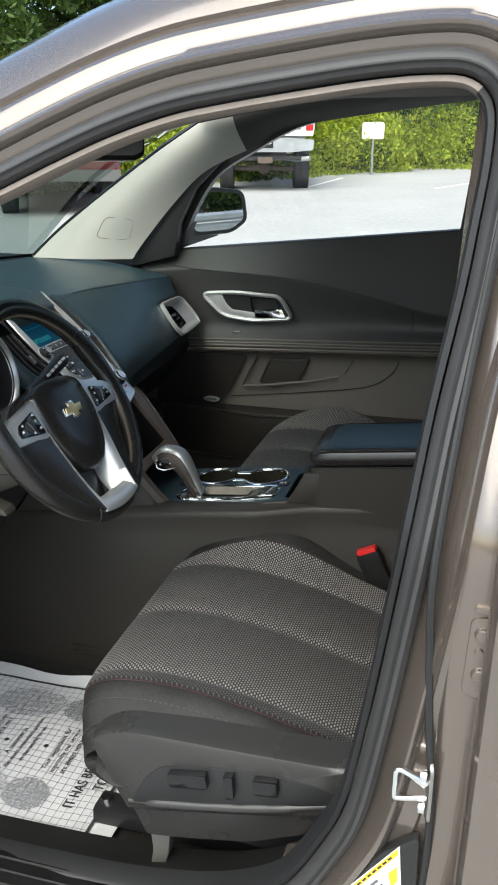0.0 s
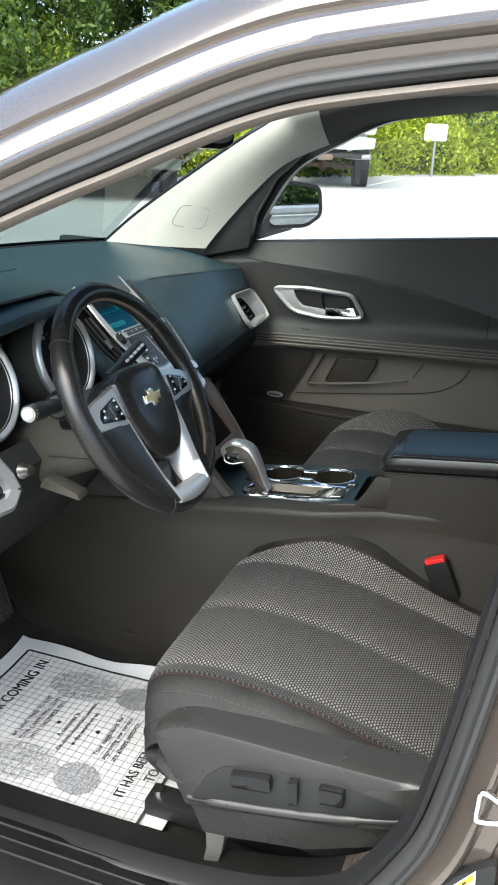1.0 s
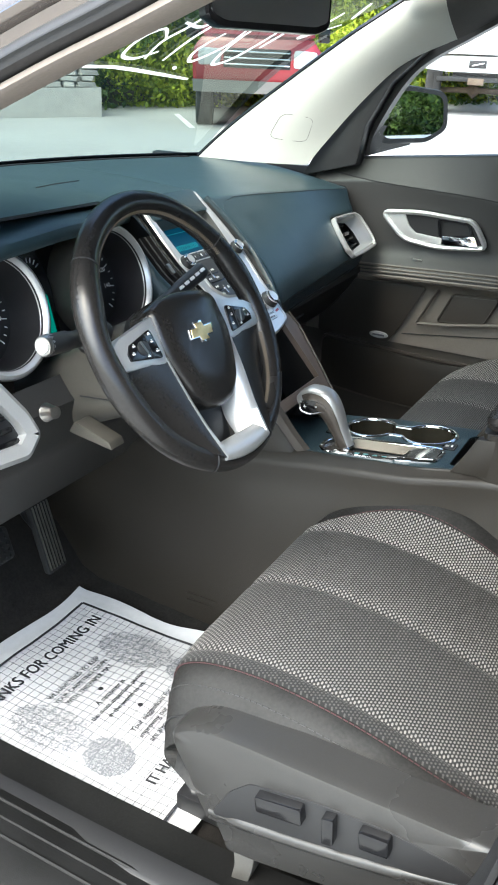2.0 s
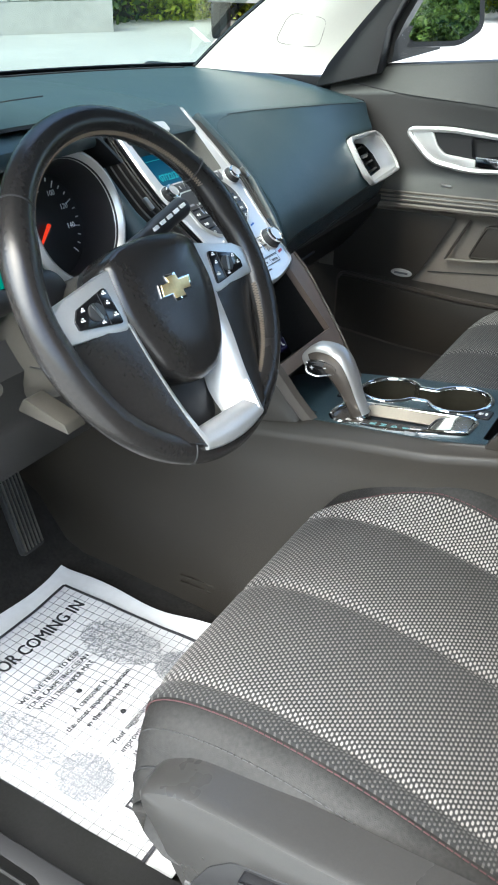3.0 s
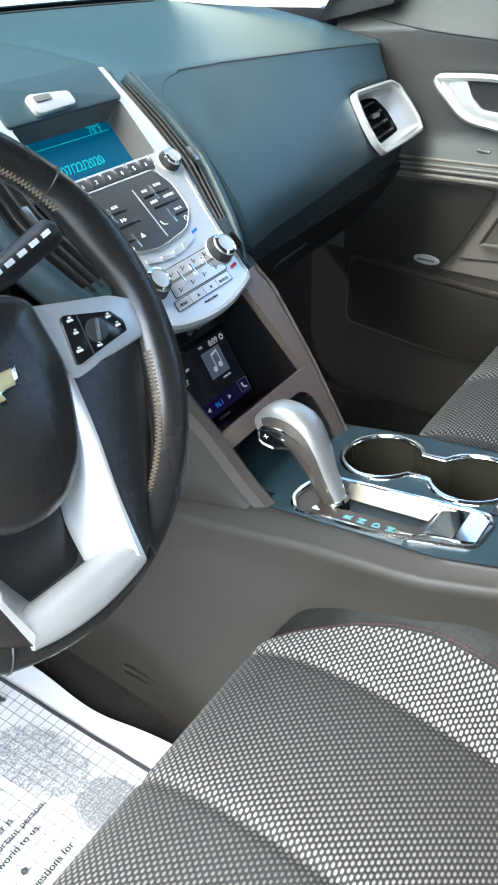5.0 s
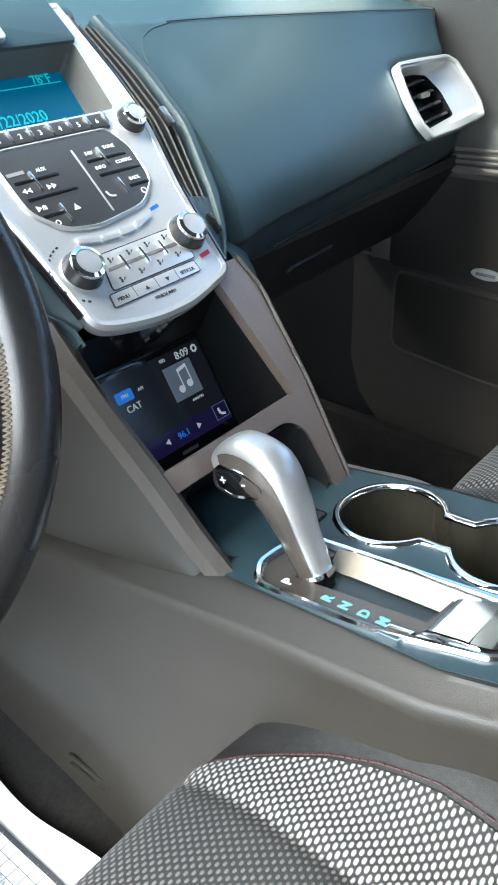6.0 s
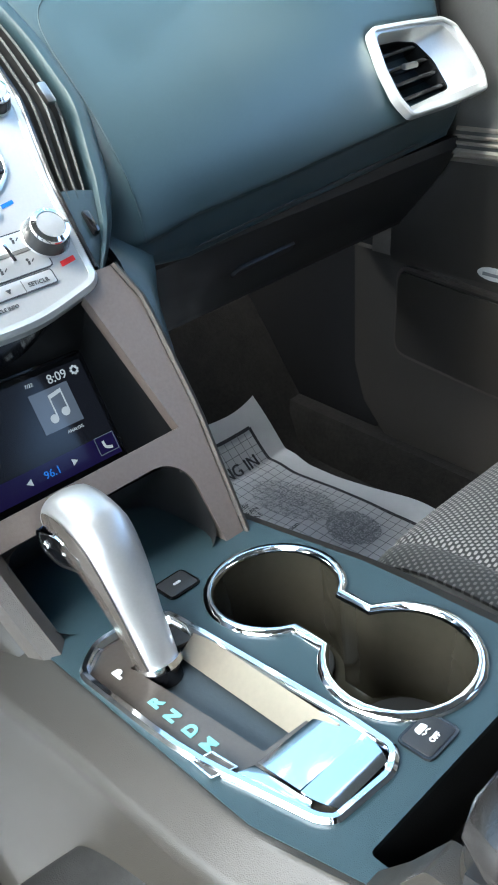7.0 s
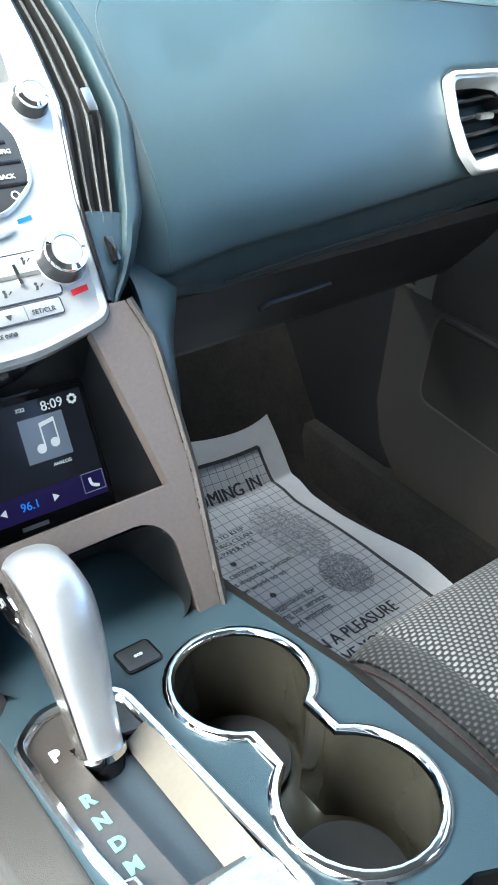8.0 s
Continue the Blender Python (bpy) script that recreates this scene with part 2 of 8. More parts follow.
# Blue of the sky's reflection is put into this base colour.
DASH = surface("sky_blued_dash_vinyl", (0.023, 0.043, 0.051), 0.35, grain=1100, bump=0.35, voronoi=True, vary=0.1)
DASH_LOW = surface("lower_vinyl", (0.025, 0.0245, 0.0235), 0.5, grain=1100, bump=0.35, voronoi=True)
BLACK = surface("black_plastic", (0.016, 0.016, 0.017), 0.42, grain=900, bump=0.15)
GLOSS = surface("gloss_black", (0.008, 0.008, 0.009), 0.12, grain=300, bump=0.0, vary=0.3)
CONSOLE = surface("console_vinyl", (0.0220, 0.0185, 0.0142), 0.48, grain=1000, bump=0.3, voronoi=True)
BRONZE = surface("bronze_grey_plastic", (0.165, 0.132, 0.112), 0.38, metal=0.25, grain=1200, bump=0.2)
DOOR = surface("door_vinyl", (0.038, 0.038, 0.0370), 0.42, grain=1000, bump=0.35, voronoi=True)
LEG_GRAIN = surface("grained_leg_vinyl", (0.070, 0.059, 0.050), 0.42, grain=900, bump=0.8, voronoi=True)
# Base colour raised to make up for weak light on the far door.
DOOR_LOW = surface("lightened_door_vinyl", (0.150, 0.133, 0.113), 0.5, grain=1000, bump=0.3, voronoi=True)
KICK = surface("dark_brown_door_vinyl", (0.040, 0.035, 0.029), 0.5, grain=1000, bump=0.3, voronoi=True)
SILVER = surface("satin_silver", (0.62, 0.62, 0.61), 0.33, metal=0.65, grain=1500, bump=0.05, vary=0.04)
CHROME = surface("chrome", (0.88, 0.89, 0.9), 0.05, metal=1.0, grain=500, bump=0.0, vary=0.03)
STEEL = surface("dull_steel", (0.42, 0.41, 0.39), 0.32, metal=1.0, grain=200, bump=0.1, vary=0.2)
LEATHER = surface("black_leather", (0.0185, 0.0170, 0.0160), 0.25, grain=800, bump=0.12, voronoi=True, vary=0.2)
BOLSTER = surface("worn_bolster_leather", (0.020, 0.0195, 0.0188), 0.60, grain=700, bump=0.5, voronoi=True, vary=0.5, stain=22, spec=0.28)
CARPET = surface("carpet", (0.014, 0.0125, 0.011), 0.95, grain=500, bump=1.0, vary=0.5, stain=30, sheen=0.06, spec=0.2)
SILL = surface("sill_plastic", (0.009, 0.009, 0.0088), 0.5, grain=900, bump=0.4, vary=0.4, stain=12, spec=0.25)
PILLAR = surface("pale_pillar_trim", (0.56, 0.56, 0.51), 0.75, grain=1500, bump=0.2, vary=0.04)
# Headliner darkened to charcoal for the poor light under the roof.
HEADLINER = surface("shade_dark_headliner", (0.085, 0.083, 0.080), 0.9, grain=900, bump=0.4)
PAINT = surface("bronze_body_paint", (0.195, 0.163, 0.141), 0.15, metal=0.65, grain=2500, bump=0.03, vary=0.08, coat=0.9)
RUBBER = surface("grey_rubber_seal", (0.042, 0.041, 0.042), 0.5, grain=600, bump=0.15, vary=0.15)
DARK_RUBBER = surface("black_rubber", (0.018, 0.018, 0.018), 0.6, grain=300, bump=0.2)
TAN = surface("tan_trim_lip", (0.26, 0.22, 0.19), 0.6, grain=700, bump=0.2)
GREY_PLASTIC = surface("grey_column_plastic", (0.115, 0.112, 0.104), 0.5, grain=1000, bump=0.2)
COLUMN = surface("brown_grey_column_plastic", (0.062, 0.057, 0.048), 0.45, grain=1000, bump=0.2)
PAPER = surface("white_paper", (0.56, 0.565, 0.57), 0.85, grain=250, bump=0.25, vary=0.04, stain=20)
INK = surface("black_ink", (0.03, 0.03, 0.035), 0.7, grain=900, bump=0, vary=0.2)
PALE_INK = surface("grey_ink", (0.13, 0.135, 0.15), 0.8, grain=900, bump=0, vary=0.1)
WHITE = surface("white_print", (0.75, 0.75, 0.74), 0.6, grain=500, bump=0, vary=0.05)
RED = surface("red_plastic", (0.65, 0.02, 0.02), 0.35, grain=300, bump=0.05)
STITCH = surface("red_thread", (0.062, 0.026, 0.029), 0.8, grain=2000, bump=0.4)
TAN_STITCH = surface("tan_thread", (0.15, 0.115, 0.08), 0.8, grain=2000, bump=0.4)
GOLD = surface("gold_emblem", (0.80, 0.60, 0.30), 0.3, metal=0.8, grain=900, bump=0.2)
STIPPLE = surface("stippled_ink", (0.22, 0.225, 0.24), 0.8, grain=900, bump=0, vary=0.1)
KEY_GREY = surface("dark_grey_keys", (0.035, 0.036, 0.037), 0.4, grain=900, bump=0.1)
WELL = surface("cup_well_plastic", (0.030, 0.027, 0.0195), 0.17, grain=400, bump=0.05)
GATE = surface("bronze_gate_plate", (0.095, 0.081, 0.070), 0.22, metal=0.4, grain=1200, bump=0.05)
GATE_WALL = surface("polished_gate_wall", (0.25, 0.215, 0.17), 0.34, metal=0.7, grain=900, bump=0.03, vary=0.06)
SLOT = surface("slot_cover", (0.034, 0.044, 0.050), 0.4, grain=500, bump=0.1)
WIND = pane("windshield_glass", (0.35, 0.42, 0.395))
CLEAR = pane("clear_glass", (0.97, 0.98, 0.975))
TEAL_GLOW = glowing("lit_letter", (0.36, 0.80, 0.83), 0.05, 0.5)
SCREEN_BLUE = glowing("display_blue", (0.001, 0.105, 0.21), 0.075, 0.6)
SCREEN_TEXT = glowing("display_text", (0.05, 0.62, 0.72), 0.06, 0.45)
SCREEN_DARK = glowing("radio_screen", (0.010, 0.011, 0.016), 0.06, 0.14)
SCREEN_ART = glowing("radio_art", (0.10, 0.12, 0.16), 0.07, 0.14)
SCREEN_WHITE = glowing("radio_text", (0.8, 0.85, 0.9), 0.036, 0.3)
SCREEN_SKY = glowing("radio_blue", (0.03, 0.20, 0.75), 0.06, 0.3)
SCREEN_VIOLET = glowing("radio_violet", (0.02, 0.014, 0.08), 0.03, 0.14)
ASPHALT = surface("pale_asphalt", (0.37, 0.37, 0.355), 0.9, grain=40, bump=0.6, vary=0.18, stain=0.5)
LINE = surface("white_line_paint", (0.75, 0.75, 0.72), 0.8, grain=40, bump=0.3)
SOIL = surface("earth_bank", (0.09, 0.075, 0.05), 0.95, grain=10, bump=0.8, vary=0.4, stain=1)
LEAF = leaves("yellow_green_leaf", (0.15, 0.23, 0.015), (0.52, 0.58, 0.05))
LEAF_DARK = leaves("deep_green_leaf", (0.03, 0.07, 0.015), (0.14, 0.22, 0.035))
BARK = surface("bark", (0.12, 0.09, 0.065), 0.9, grain=30, bump=1.0, vary=0.4)
STONE = surface("pale_stone", (0.42, 0.40, 0.37), 0.85, grain=30, bump=0.6, vary=0.25, stain=3)
CONCRETE = surface("concrete", (0.45, 0.43, 0.40), 0.85, grain=30, bump=0.5, vary=0.15, stain=1.5)
TRUCK_WHITE = surface("white_truck_paint", (0.80, 0.80, 0.80), 0.3, grain=60, bump=0, vary=0.04, coat=0.6, stain=1)
TRUCK_RED = surface("red_truck_paint", (0.20, 0.010, 0.016), 0.25, grain=60, bump=0, vary=0.1, coat=0.8, stain=1)
TYRE = surface("tyre_rubber", (0.03, 0.03, 0.03), 0.75, grain=60, bump=0.5)
GALV = surface("galvanised_steel", (0.45, 0.46, 0.46), 0.45, metal=0.8, grain=30, bump=0.2, vary=0.15)
AMBER = surface("amber_lens", (0.85, 0.30, 0.02), 0.2, grain=60, bump=0)
RED_LENS = surface("red_lens", (0.6, 0.02, 0.02), 0.2, grain=60, bump=0)
SIGN = surface("white_sign_face", (0.85, 0.85, 0.84), 0.5, grain=60, bump=0, vary=0.04, stain=2)
CREAM, _n, _l, _b = nodes_of("window_paint")
_b.inputs["Base Color"].default_value, _b.inputs["Roughness"].default_value = (0.8, 0.8, 0.8, 1), 0.8
_t, _m = _n.new("ShaderNodeBsdfTranslucent"), _n.new("ShaderNodeMixShader")
_t.inputs["Color"].default_value, _m.inputs[0].default_value = (0.9, 0.9, 0.9, 1), 0.7
_l.new(_b.outputs[0], _m.inputs[1]), _l.new(_t.outputs[0], _m.inputs[2]), _l.new(_m.outputs[0], _n["Material Output"].inputs["Surface"])
MIRROR, _n, _l, _b = nodes_of("mirror_glass")
_b.inputs["Metallic"].default_value, _b.inputs["Roughness"].default_value, _b.inputs["Base Color"].default_value = 1.0, 0.01, (0.82, 0.85, 0.85, 1)

# ---------- car body round the driver's doorway ----------


def skin_y(z):
    """How far out the car's side lies at a height."""
    if z < 0.65:
        return -0.76 + (0.65 - z) * 0.5
    return -0.76 + 0.36 * max(z - 1.1, 0)


LOOP = [(-0.50, 0.62), (-0.56, 0.85), (-0.53, 1.06), (-0.36, 1.20), (-0.15, 1.305), (0.0, 1.377), (0.083, 1.413), (0.147, 1.442), (0.21, 1.468),
        (0.271, 1.487), (0.331, 1.498), (0.40, 1.508), (0.47, 1.517), (0.53, 1.521), (0.568, 1.517), (0.588, 1.495), (0.590, 1.45), (0.584, 1.39),
        (0.577, 1.33), (0.561, 1.229), (0.548, 1.122), (0.536, 1.027), (0.517, 0.891), (0.498, 0.784), (0.474, 0.724), (0.437, 0.658),
        (0.38, 0.59), (0.30, 0.535), (0.18, 0.497), (0.0, 0.483), (-0.2, 0.483), (-0.40, 0.51)]
loop2 = [Vector((p.x, p.z)) for p in curve([(x, 0, z) for x, z in LOOP], 5, True)]


def doorway(profile, first=0, last=None):
    """A moulding round the doorway: profile of (away from the opening, out of the car)."""
    n, rings = len(loop2), []
    for i in range(first, n if last is None else last):
        d = (loop2[(i + 1) % n] - loop2[i - 1]).normalized()
        away = Vector((-d.y, d.x))
        ring = []
        for a, o in profile:
            q = loop2[i] + away * a
            ring.append(Vector((q.x, skin_y(q.y) - o, q.y)))
        rings.append(ring)
    whole = first == 0 and last is None
    return loft(rings, loop=whole, caps=not whole)


car = thing("car", "bronze-brown painted car body with its front door open", "car", (0, 0, 0.2))
seal = thing("door_seal", "grey ribbed rubber weather seal round a car doorway", "door seal", (0.1, -0.7, 0.48))
LIP = [(-0.005, -0.045), (-0.005, -0.012), (-0.002, -0.006), (0.004, -0.008), (0.006, -0.045)]
part("inner_lip", doorway(LIP, 12, 73), TAN, car, "tan fabric lip of the headliner")
part("lower_lip", doorway(LIP, 72, 160), BLACK, car)
part("bulb", doorway([(0.007, -0.030), (0.006, -0.008), (0.010, 0.003), (0.016, 0.008), (0.023, 0.007), (0.0285, 0.0), (0.029, -0.012), (0.029, -0.030)]), RUBBER, seal)
part("groove", doorway([(0.0145, 0.0078), (0.0165, 0.0098), (0.0185, 0.0085), (0.0165, 0.006)]), DARK_RUBBER, seal)
FRAME_PROFILE = [(0.026, -0.060), (0.028, -0.014), (0.034, -0.010), (0.042, -0.006), (0.047, 0.003), (0.053, 0.008), (0.058, 0.004),
                            (0.062, -0.004), (0.072, -0.006), (0.080, -0.004), (0.090, -0.012), (0.090, -0.10), (0.026, -0.10)]
part("door_frame", doorway(FRAME_PROFILE, 0, 130), PAINT, car)
part("sill_frame", doorway(FRAME_PROFILE, 129, 160), SILL, car, "black sill edge")
part("roof_side", doorway([(0.088, -0.014), (0.094, -0.008), (0.110, -0.014), (0.135, -0.030), (0.155, -0.062), (0.168, -0.12), (0.174, -0.24), (0.14, -0.24), (0.11, -0.12), (0.088, -0.05)],
                          5, 78), PAINT, car)
part("second_seal", tube(curve([(0.622, skin_y(1.5) - 0.006, 1.5), (0.597, skin_y(1.3) - 0.006, 1.3), (0.578, -0.765, 1.10), (0.580, -0.765, 0.99), (0.586, -0.765, 0.90), (0.592, -0.765, 0.84), (0.593, -0.764, 0.75), (0.585, -0.76, 0.58)], 6), 0.0040, 8), DARK_RUBBER, seal)
# pillar face between the doors, then the edge and skin of the rear door
part("centre_pillar", sheet(lambda u, v: Vector((lerp(v, (0, 1), (0.575, 0.66)) + lerp(0.50 + u * 1.0, (0.5, 0.75, 1.0, 1.5), (-0.06, -0.015, 0, 0.02)), skin_y(0.50 + u * 1.0) + 0.020 + 0.030 * (2 * v - 1.1) ** 2, 0.50 + u * 1.0)), 40, 20, 0.02), PAINT, car)
rear_door = thing("rear_door", "bronze-brown closed rear car door", "car door", (0.9, -0.8, 0.45))


def rear_skin(u, v):
    z = 0.45 + u * 1.1
    x = lerp(z, (0.45, 0.7, 1.1, 1.55), (0.618, 0.626, 0.634, 0.656))
    s = [(0.0, 0.03), (0.0, -0.020), (0.006, -0.030), (0.02, -0.034), (0.06, -0.036), (0.5, -0.045), (1.0, -0.03)]
    k = v * 6
    i = min(int(k), 5)
    f = k - i
    a = s[i][0] * (1 - f) + s[i + 1][0] * f
    o = s[i][1] * (1 - f) + s[i + 1][1] * f
    return Vector((x + a, skin_y(z) + o, z))


part("skin", sheet(rear_skin, 24, 12, 0.003), PAINT, rear_door)
# hinge plates on the pillar, striker, sticker
hp = Plane((0.613, -0.760, 1.0), (1, 0, 0), (0, 0, 1))
hinge = part("door_hinge", prism(hp, soft_poly([(-0.002, -0.048), (0.026, -0.052), (0.026, 0.042), (0.002, 0.038)], 0.3), 0.02, 0.005, 0.003), PAINT, car, "painted door hinge bolted on the pillar")
part("hinge_knuckle", prism(hp, soft_poly([(0.004, 0.046), (0.028, 0.044), (0.028, 0.052), (0.005, 0.053)], 0.4), 0.02, 0.003, 0.006), PAINT, hinge)
part("hinge_boss", tube([hp.at(0.012, 0.003, -0.004), hp.at(0.012, 0.003, 0.007)], [0.006, 0.004], 12), PAINT, hinge)
for dz in (0.022, -0.022):
    b = bmesh.new()
    bmesh.ops.create_cone(b, cap_ends=True, segments=16, radius1=0.0085, radius2=0.0062, depth=0.006, matrix=hp.m(0.014, dz, 0.005))
    part("bolt", rounded(b, 0.001), PAINT, hinge)
striker = thing("door_striker", "shiny steel door striker loop on the pillar", "door striker", (0.57, -0.76, 0.80))
part("base_plate", prism(Plane((0.588, -0.765, 0.834), (0.2, -1, 0), (0, 0, 1)), soft_poly([(-0.024, -0.038), (0.010, -0.038), (0.012, 0.036), (-0.024, 0.036)], 0.3), 0.004, 0.001), STEEL, striker)
part("wire_loop", tube(curve([(0.588, -0.772, 0.848), (0.575, -0.776, 0.856), (0.561, -0.778, 0.863), (0.5565, -0.778, 0.860), (0.556, -0.778, 0.846), (0.556, -0.778, 0.832), (0.560, -0.778, 0.828), (0.588, -0.772, 0.829)], 4), 0.0029), CHROME, striker)
part("guard", tube(curve([(0.586, -0.770, 0.843), (0.574, -0.771, 0.852), (0.563, -0.771, 0.859)], 3), 0.0036), CHROME, striker)
for dz in (0.02, -0.02):
    b = bmesh.new()
    bmesh.ops.create_cone(b, cap_ends=True, segments=12, radius1=0.007, radius2=0.006, depth=0.006, matrix=Matrix.Translation((0.584, -0.774, 0.838 + dz)) @ pose(0, 0, 0, 0, -90, 0))
    part("screw", b, CHROME, striker)
sticker = thing("tyre_label", "yellow and white printed sticker on the door pillar", "sticker", (0.53, -0.75, 0.70))
kp = Plane((0.545, -0.771, 0.712), (0.585, 0, 0.81), (-0.81, 0, 0.585))
part("pillar_patch", prism(Plane((0, -0.7695, 0), (1, 0, 0), (0, 0, 1)), soft_poly([(0.49, 0.63), (0.505, 0.672), (0.545, 0.742), (0.585, 0.775), (0.586, 0.70), (0.572, 0.63)], 0.2), 0.014, 0.003), BLACK, car, "black coated pillar foot")
part("sheet", prism(kp, [(-0.050, -0.030), (0.004, -0.029), (0.015, -0.019), (0.050, 0.011), (-0.050, 0.012)], 0.0008), WHITE, sticker)
YELLOW = surface("yellow_print", (0.80, 0.50, 0.03), 0.5, grain=200, bump=0)
part("stripe", prism(kp, [(-0.049, 0.005), (0.040, 0.005), (0.046, 0.0104), (-0.049, 0.0104)], 0.0004, 0, 0.0006), YELLOW, sticker, "yellow stripe")
part("stripe", prism(kp, [(0.000, -0.018), (0.012, -0.017), (0.027, -0.004), (0.012, -0.004)], 0.0004, 0, 0.0006), YELLOW, sticker, "yellow square")
for i in range(9):
    part("print_bar", prism(kp, [(-0.044 + i * 0.0088, 0.0066), (-0.038 + i * 0.0088, 0.0066), (-0.038 + i * 0.0088, 0.0088), (-0.044 + i * 0.0088, 0.0088)], 0.0002, 0, 0.0009), INK, sticker)
for i in range(3):
    part("print_bar", prism(kp, [(-0.046, -0.004 - i * 0.007), (-0.004, -0.004 - i * 0.007), (-0.004, -0.001 - i * 0.007), (-0.046, -0.001 - i * 0.007)], 0.0003, 0, 0.0006), PALE_INK, sticker)

# floor pan, toe board, far side, roof and rear, which close the cabin
cabin = thing("cabin_shell", "dark carpeted cabin shell of the car", "car interior", (0, 0, 0.35), kind="structure")


def floor_line(x):
    return lerp(x, (-0.80, -0.58, -0.485, -0.425, -0.40, 2.0), (0.90, 0.635, 0.510, 0.434, 0.426, 0.42))


part("carpet", sheet(lambda u, v: Vector((-0.80 + 2.5 * u ** 1.5, -0.675 + 1.36 * v, floor_line(-0.80 + 2.5 * u ** 1.5) + 0.004 * noise.noise(Vector((u * 30, v * 20, 0))))), 50, 40, 0.01), CARPET, cabin, "dark brown-black carpet")
part("firewall", box((-0.78, 0, 0.96), (0.02, 1.4, 0.36)), BLACK, cabin)
part("kick_panel", prism(Plane((0, -0.655, 0), (1, 0, 0), (0, 0, 1)), [(-0.80, 0.40), (-0.36, 0.40), (-0.40, 0.60), (-0.46, 0.80), (-0.46, 1.18), (-0.80, 1.18)], 0.03, 0.01), BLACK, cabin)
part("kick_panel", prism(Plane((0, 0.685, 0), (1, 0, 0), (0, 0, 1)), [(-0.80, 0.40), (-0.30, 0.40), (-0.30, 1.18), (-0.80, 1.18)], 0.03, 0.01), BLACK, cabin)
part("sill_trim", loft([[Vector((x, y, z)) for y, z in ((-0.572, 0.420), (-0.598, 0.436), (-0.632, 0.468), (-0.655, 0.488), (-0.70, 0.494), (-0.76, 0.490), (-0.80, 0.472), (-0.815, 0.42), (-0.80, 0.38), (-0.62, 0.38))] for x in np.linspace(-0.55, 0.55, 12)]), SILL, cabin, "black ribbed sill trim")
for k in range(3):
    part("sill_rib", tube([(-0.5, -0.668 - k * 0.022, 0.491 + k * 0.001), (0.30, -0.668 - k * 0.022, 0.491 + k * 0.001)], 0.003, 6), SILL, cabin)
part("rocker", loft([[Vector((x, y, z)) for y, z in ((-0.70, 0.47), (-0.74, 0.465), (-0.775, 0.44), (-0.79, 0.38), (-0.78, 0.25), (-0.70, 0.22))] for x in np.linspace(-0.7, 0.75, 12)]), PAINT, car)
part("far_sill_trim", loft([[Vector((x, y, z)) for y, z in ((0.62, 0.41), (0.635, 0.44), (0.648, 0.478), (0.66, 0.492), (0.72, 0.496), (0.75, 0.47), (0.75, 0.38), (0.62, 0.38))] for x in np.linspace(-0.60, 0.62, 10)]), CARPET, cabin, "black carpeted sill")
part("headliner", sheet(lambda u, v: Vector((-0.10 + 1.9 * u, -0.565 + 1.13 * v, 1.555 + 0.055 * math.sin(min(u * 4, 1) * 1.57) - (0.085 if v < 0.5 else 0.012) * (2 * v - 1) ** 6)), 16, 16, 0.02), HEADLINER, cabin)
part("roof_panel", sheet(lambda u, v: Vector((-0.02 - 0.10 * (1 - (2 * v - 1) ** 2) + 1.92 * u, -0.44 + 0.88 * v, 1.618 + 0.06 * math.sin(min(u * 3, 1) * 1.57) - (0.03 + 0.03 * max(0, 1 - 4 * u)) * (2 * v - 1) ** 2)), 12, 12, 0.01), PAINT, cabin)
part("rear_wall", box((1.75, 0, 0.8), (0.03, 1.36, 0.85)), HEADLINER, cabin)
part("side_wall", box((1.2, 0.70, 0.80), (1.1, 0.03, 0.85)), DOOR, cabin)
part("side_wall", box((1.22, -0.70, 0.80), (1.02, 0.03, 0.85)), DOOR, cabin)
part("rear_bench", box((1.35, 0, 0.75), (0.45, 1.2, 0.5), 0.06), BOLSTER, cabin)

# ---------- windscreen, far pillar, far door ----------


def screen_point(u, v):
    """u from the base to the header, v from driver to passenger."""
    y = -0.64 + 1.24 * v
    bulge = 1 - (2 * v - 1) ** 2
    base = Vector((-0.592 - 0.115 * bulge, y, 1.196 + 0.006 * bulge))
    head = Vector((-0.10 - 0.07 * bulge, y * 0.93, 1.535 + 0.035 * bulge))
    p = base.lerp(head, u)
    return p + Vector((-0.02, 0, 0.03)) * math.sin(u * math.pi)


glass = thing("windshield", "clear car windshield with white hand-written paint letters", "windshield", (-0.4, 0, 1.2), kind="structure")
g = part("pane", sheet(lambda u, v: screen_point(-0.03 + u * lerp(v, (0.30, 0.62), (0.84, 1.06)), v), 12, 24), WIND, glass, toward=(0.6, 0, -0.8))
g.visible_shadow = False
part("black_edge", sheet(lambda u, v: screen_point(-0.05 + 0.042 * u, v) + Vector((0.003, 0, 0.003)), 2, 24, 0.002), GLOSS, glass)
part("wiper_blade", loft([[screen_point(-0.006 + 0.026 * k, 0.26 + 0.22 * k) + Vector((-0.012, 0, 0.004)) + d * (1.0 if k < 0.97 else 0.3) for d in (Vector((0, 0, -0.0015)), Vector((0.002, 0, 0)), Vector((0, 0, 0.0018)), Vector((-0.002, 0, 0)))] for k in np.linspace(0, 1, 12)]), BLACK, glass, "black wiper blade")


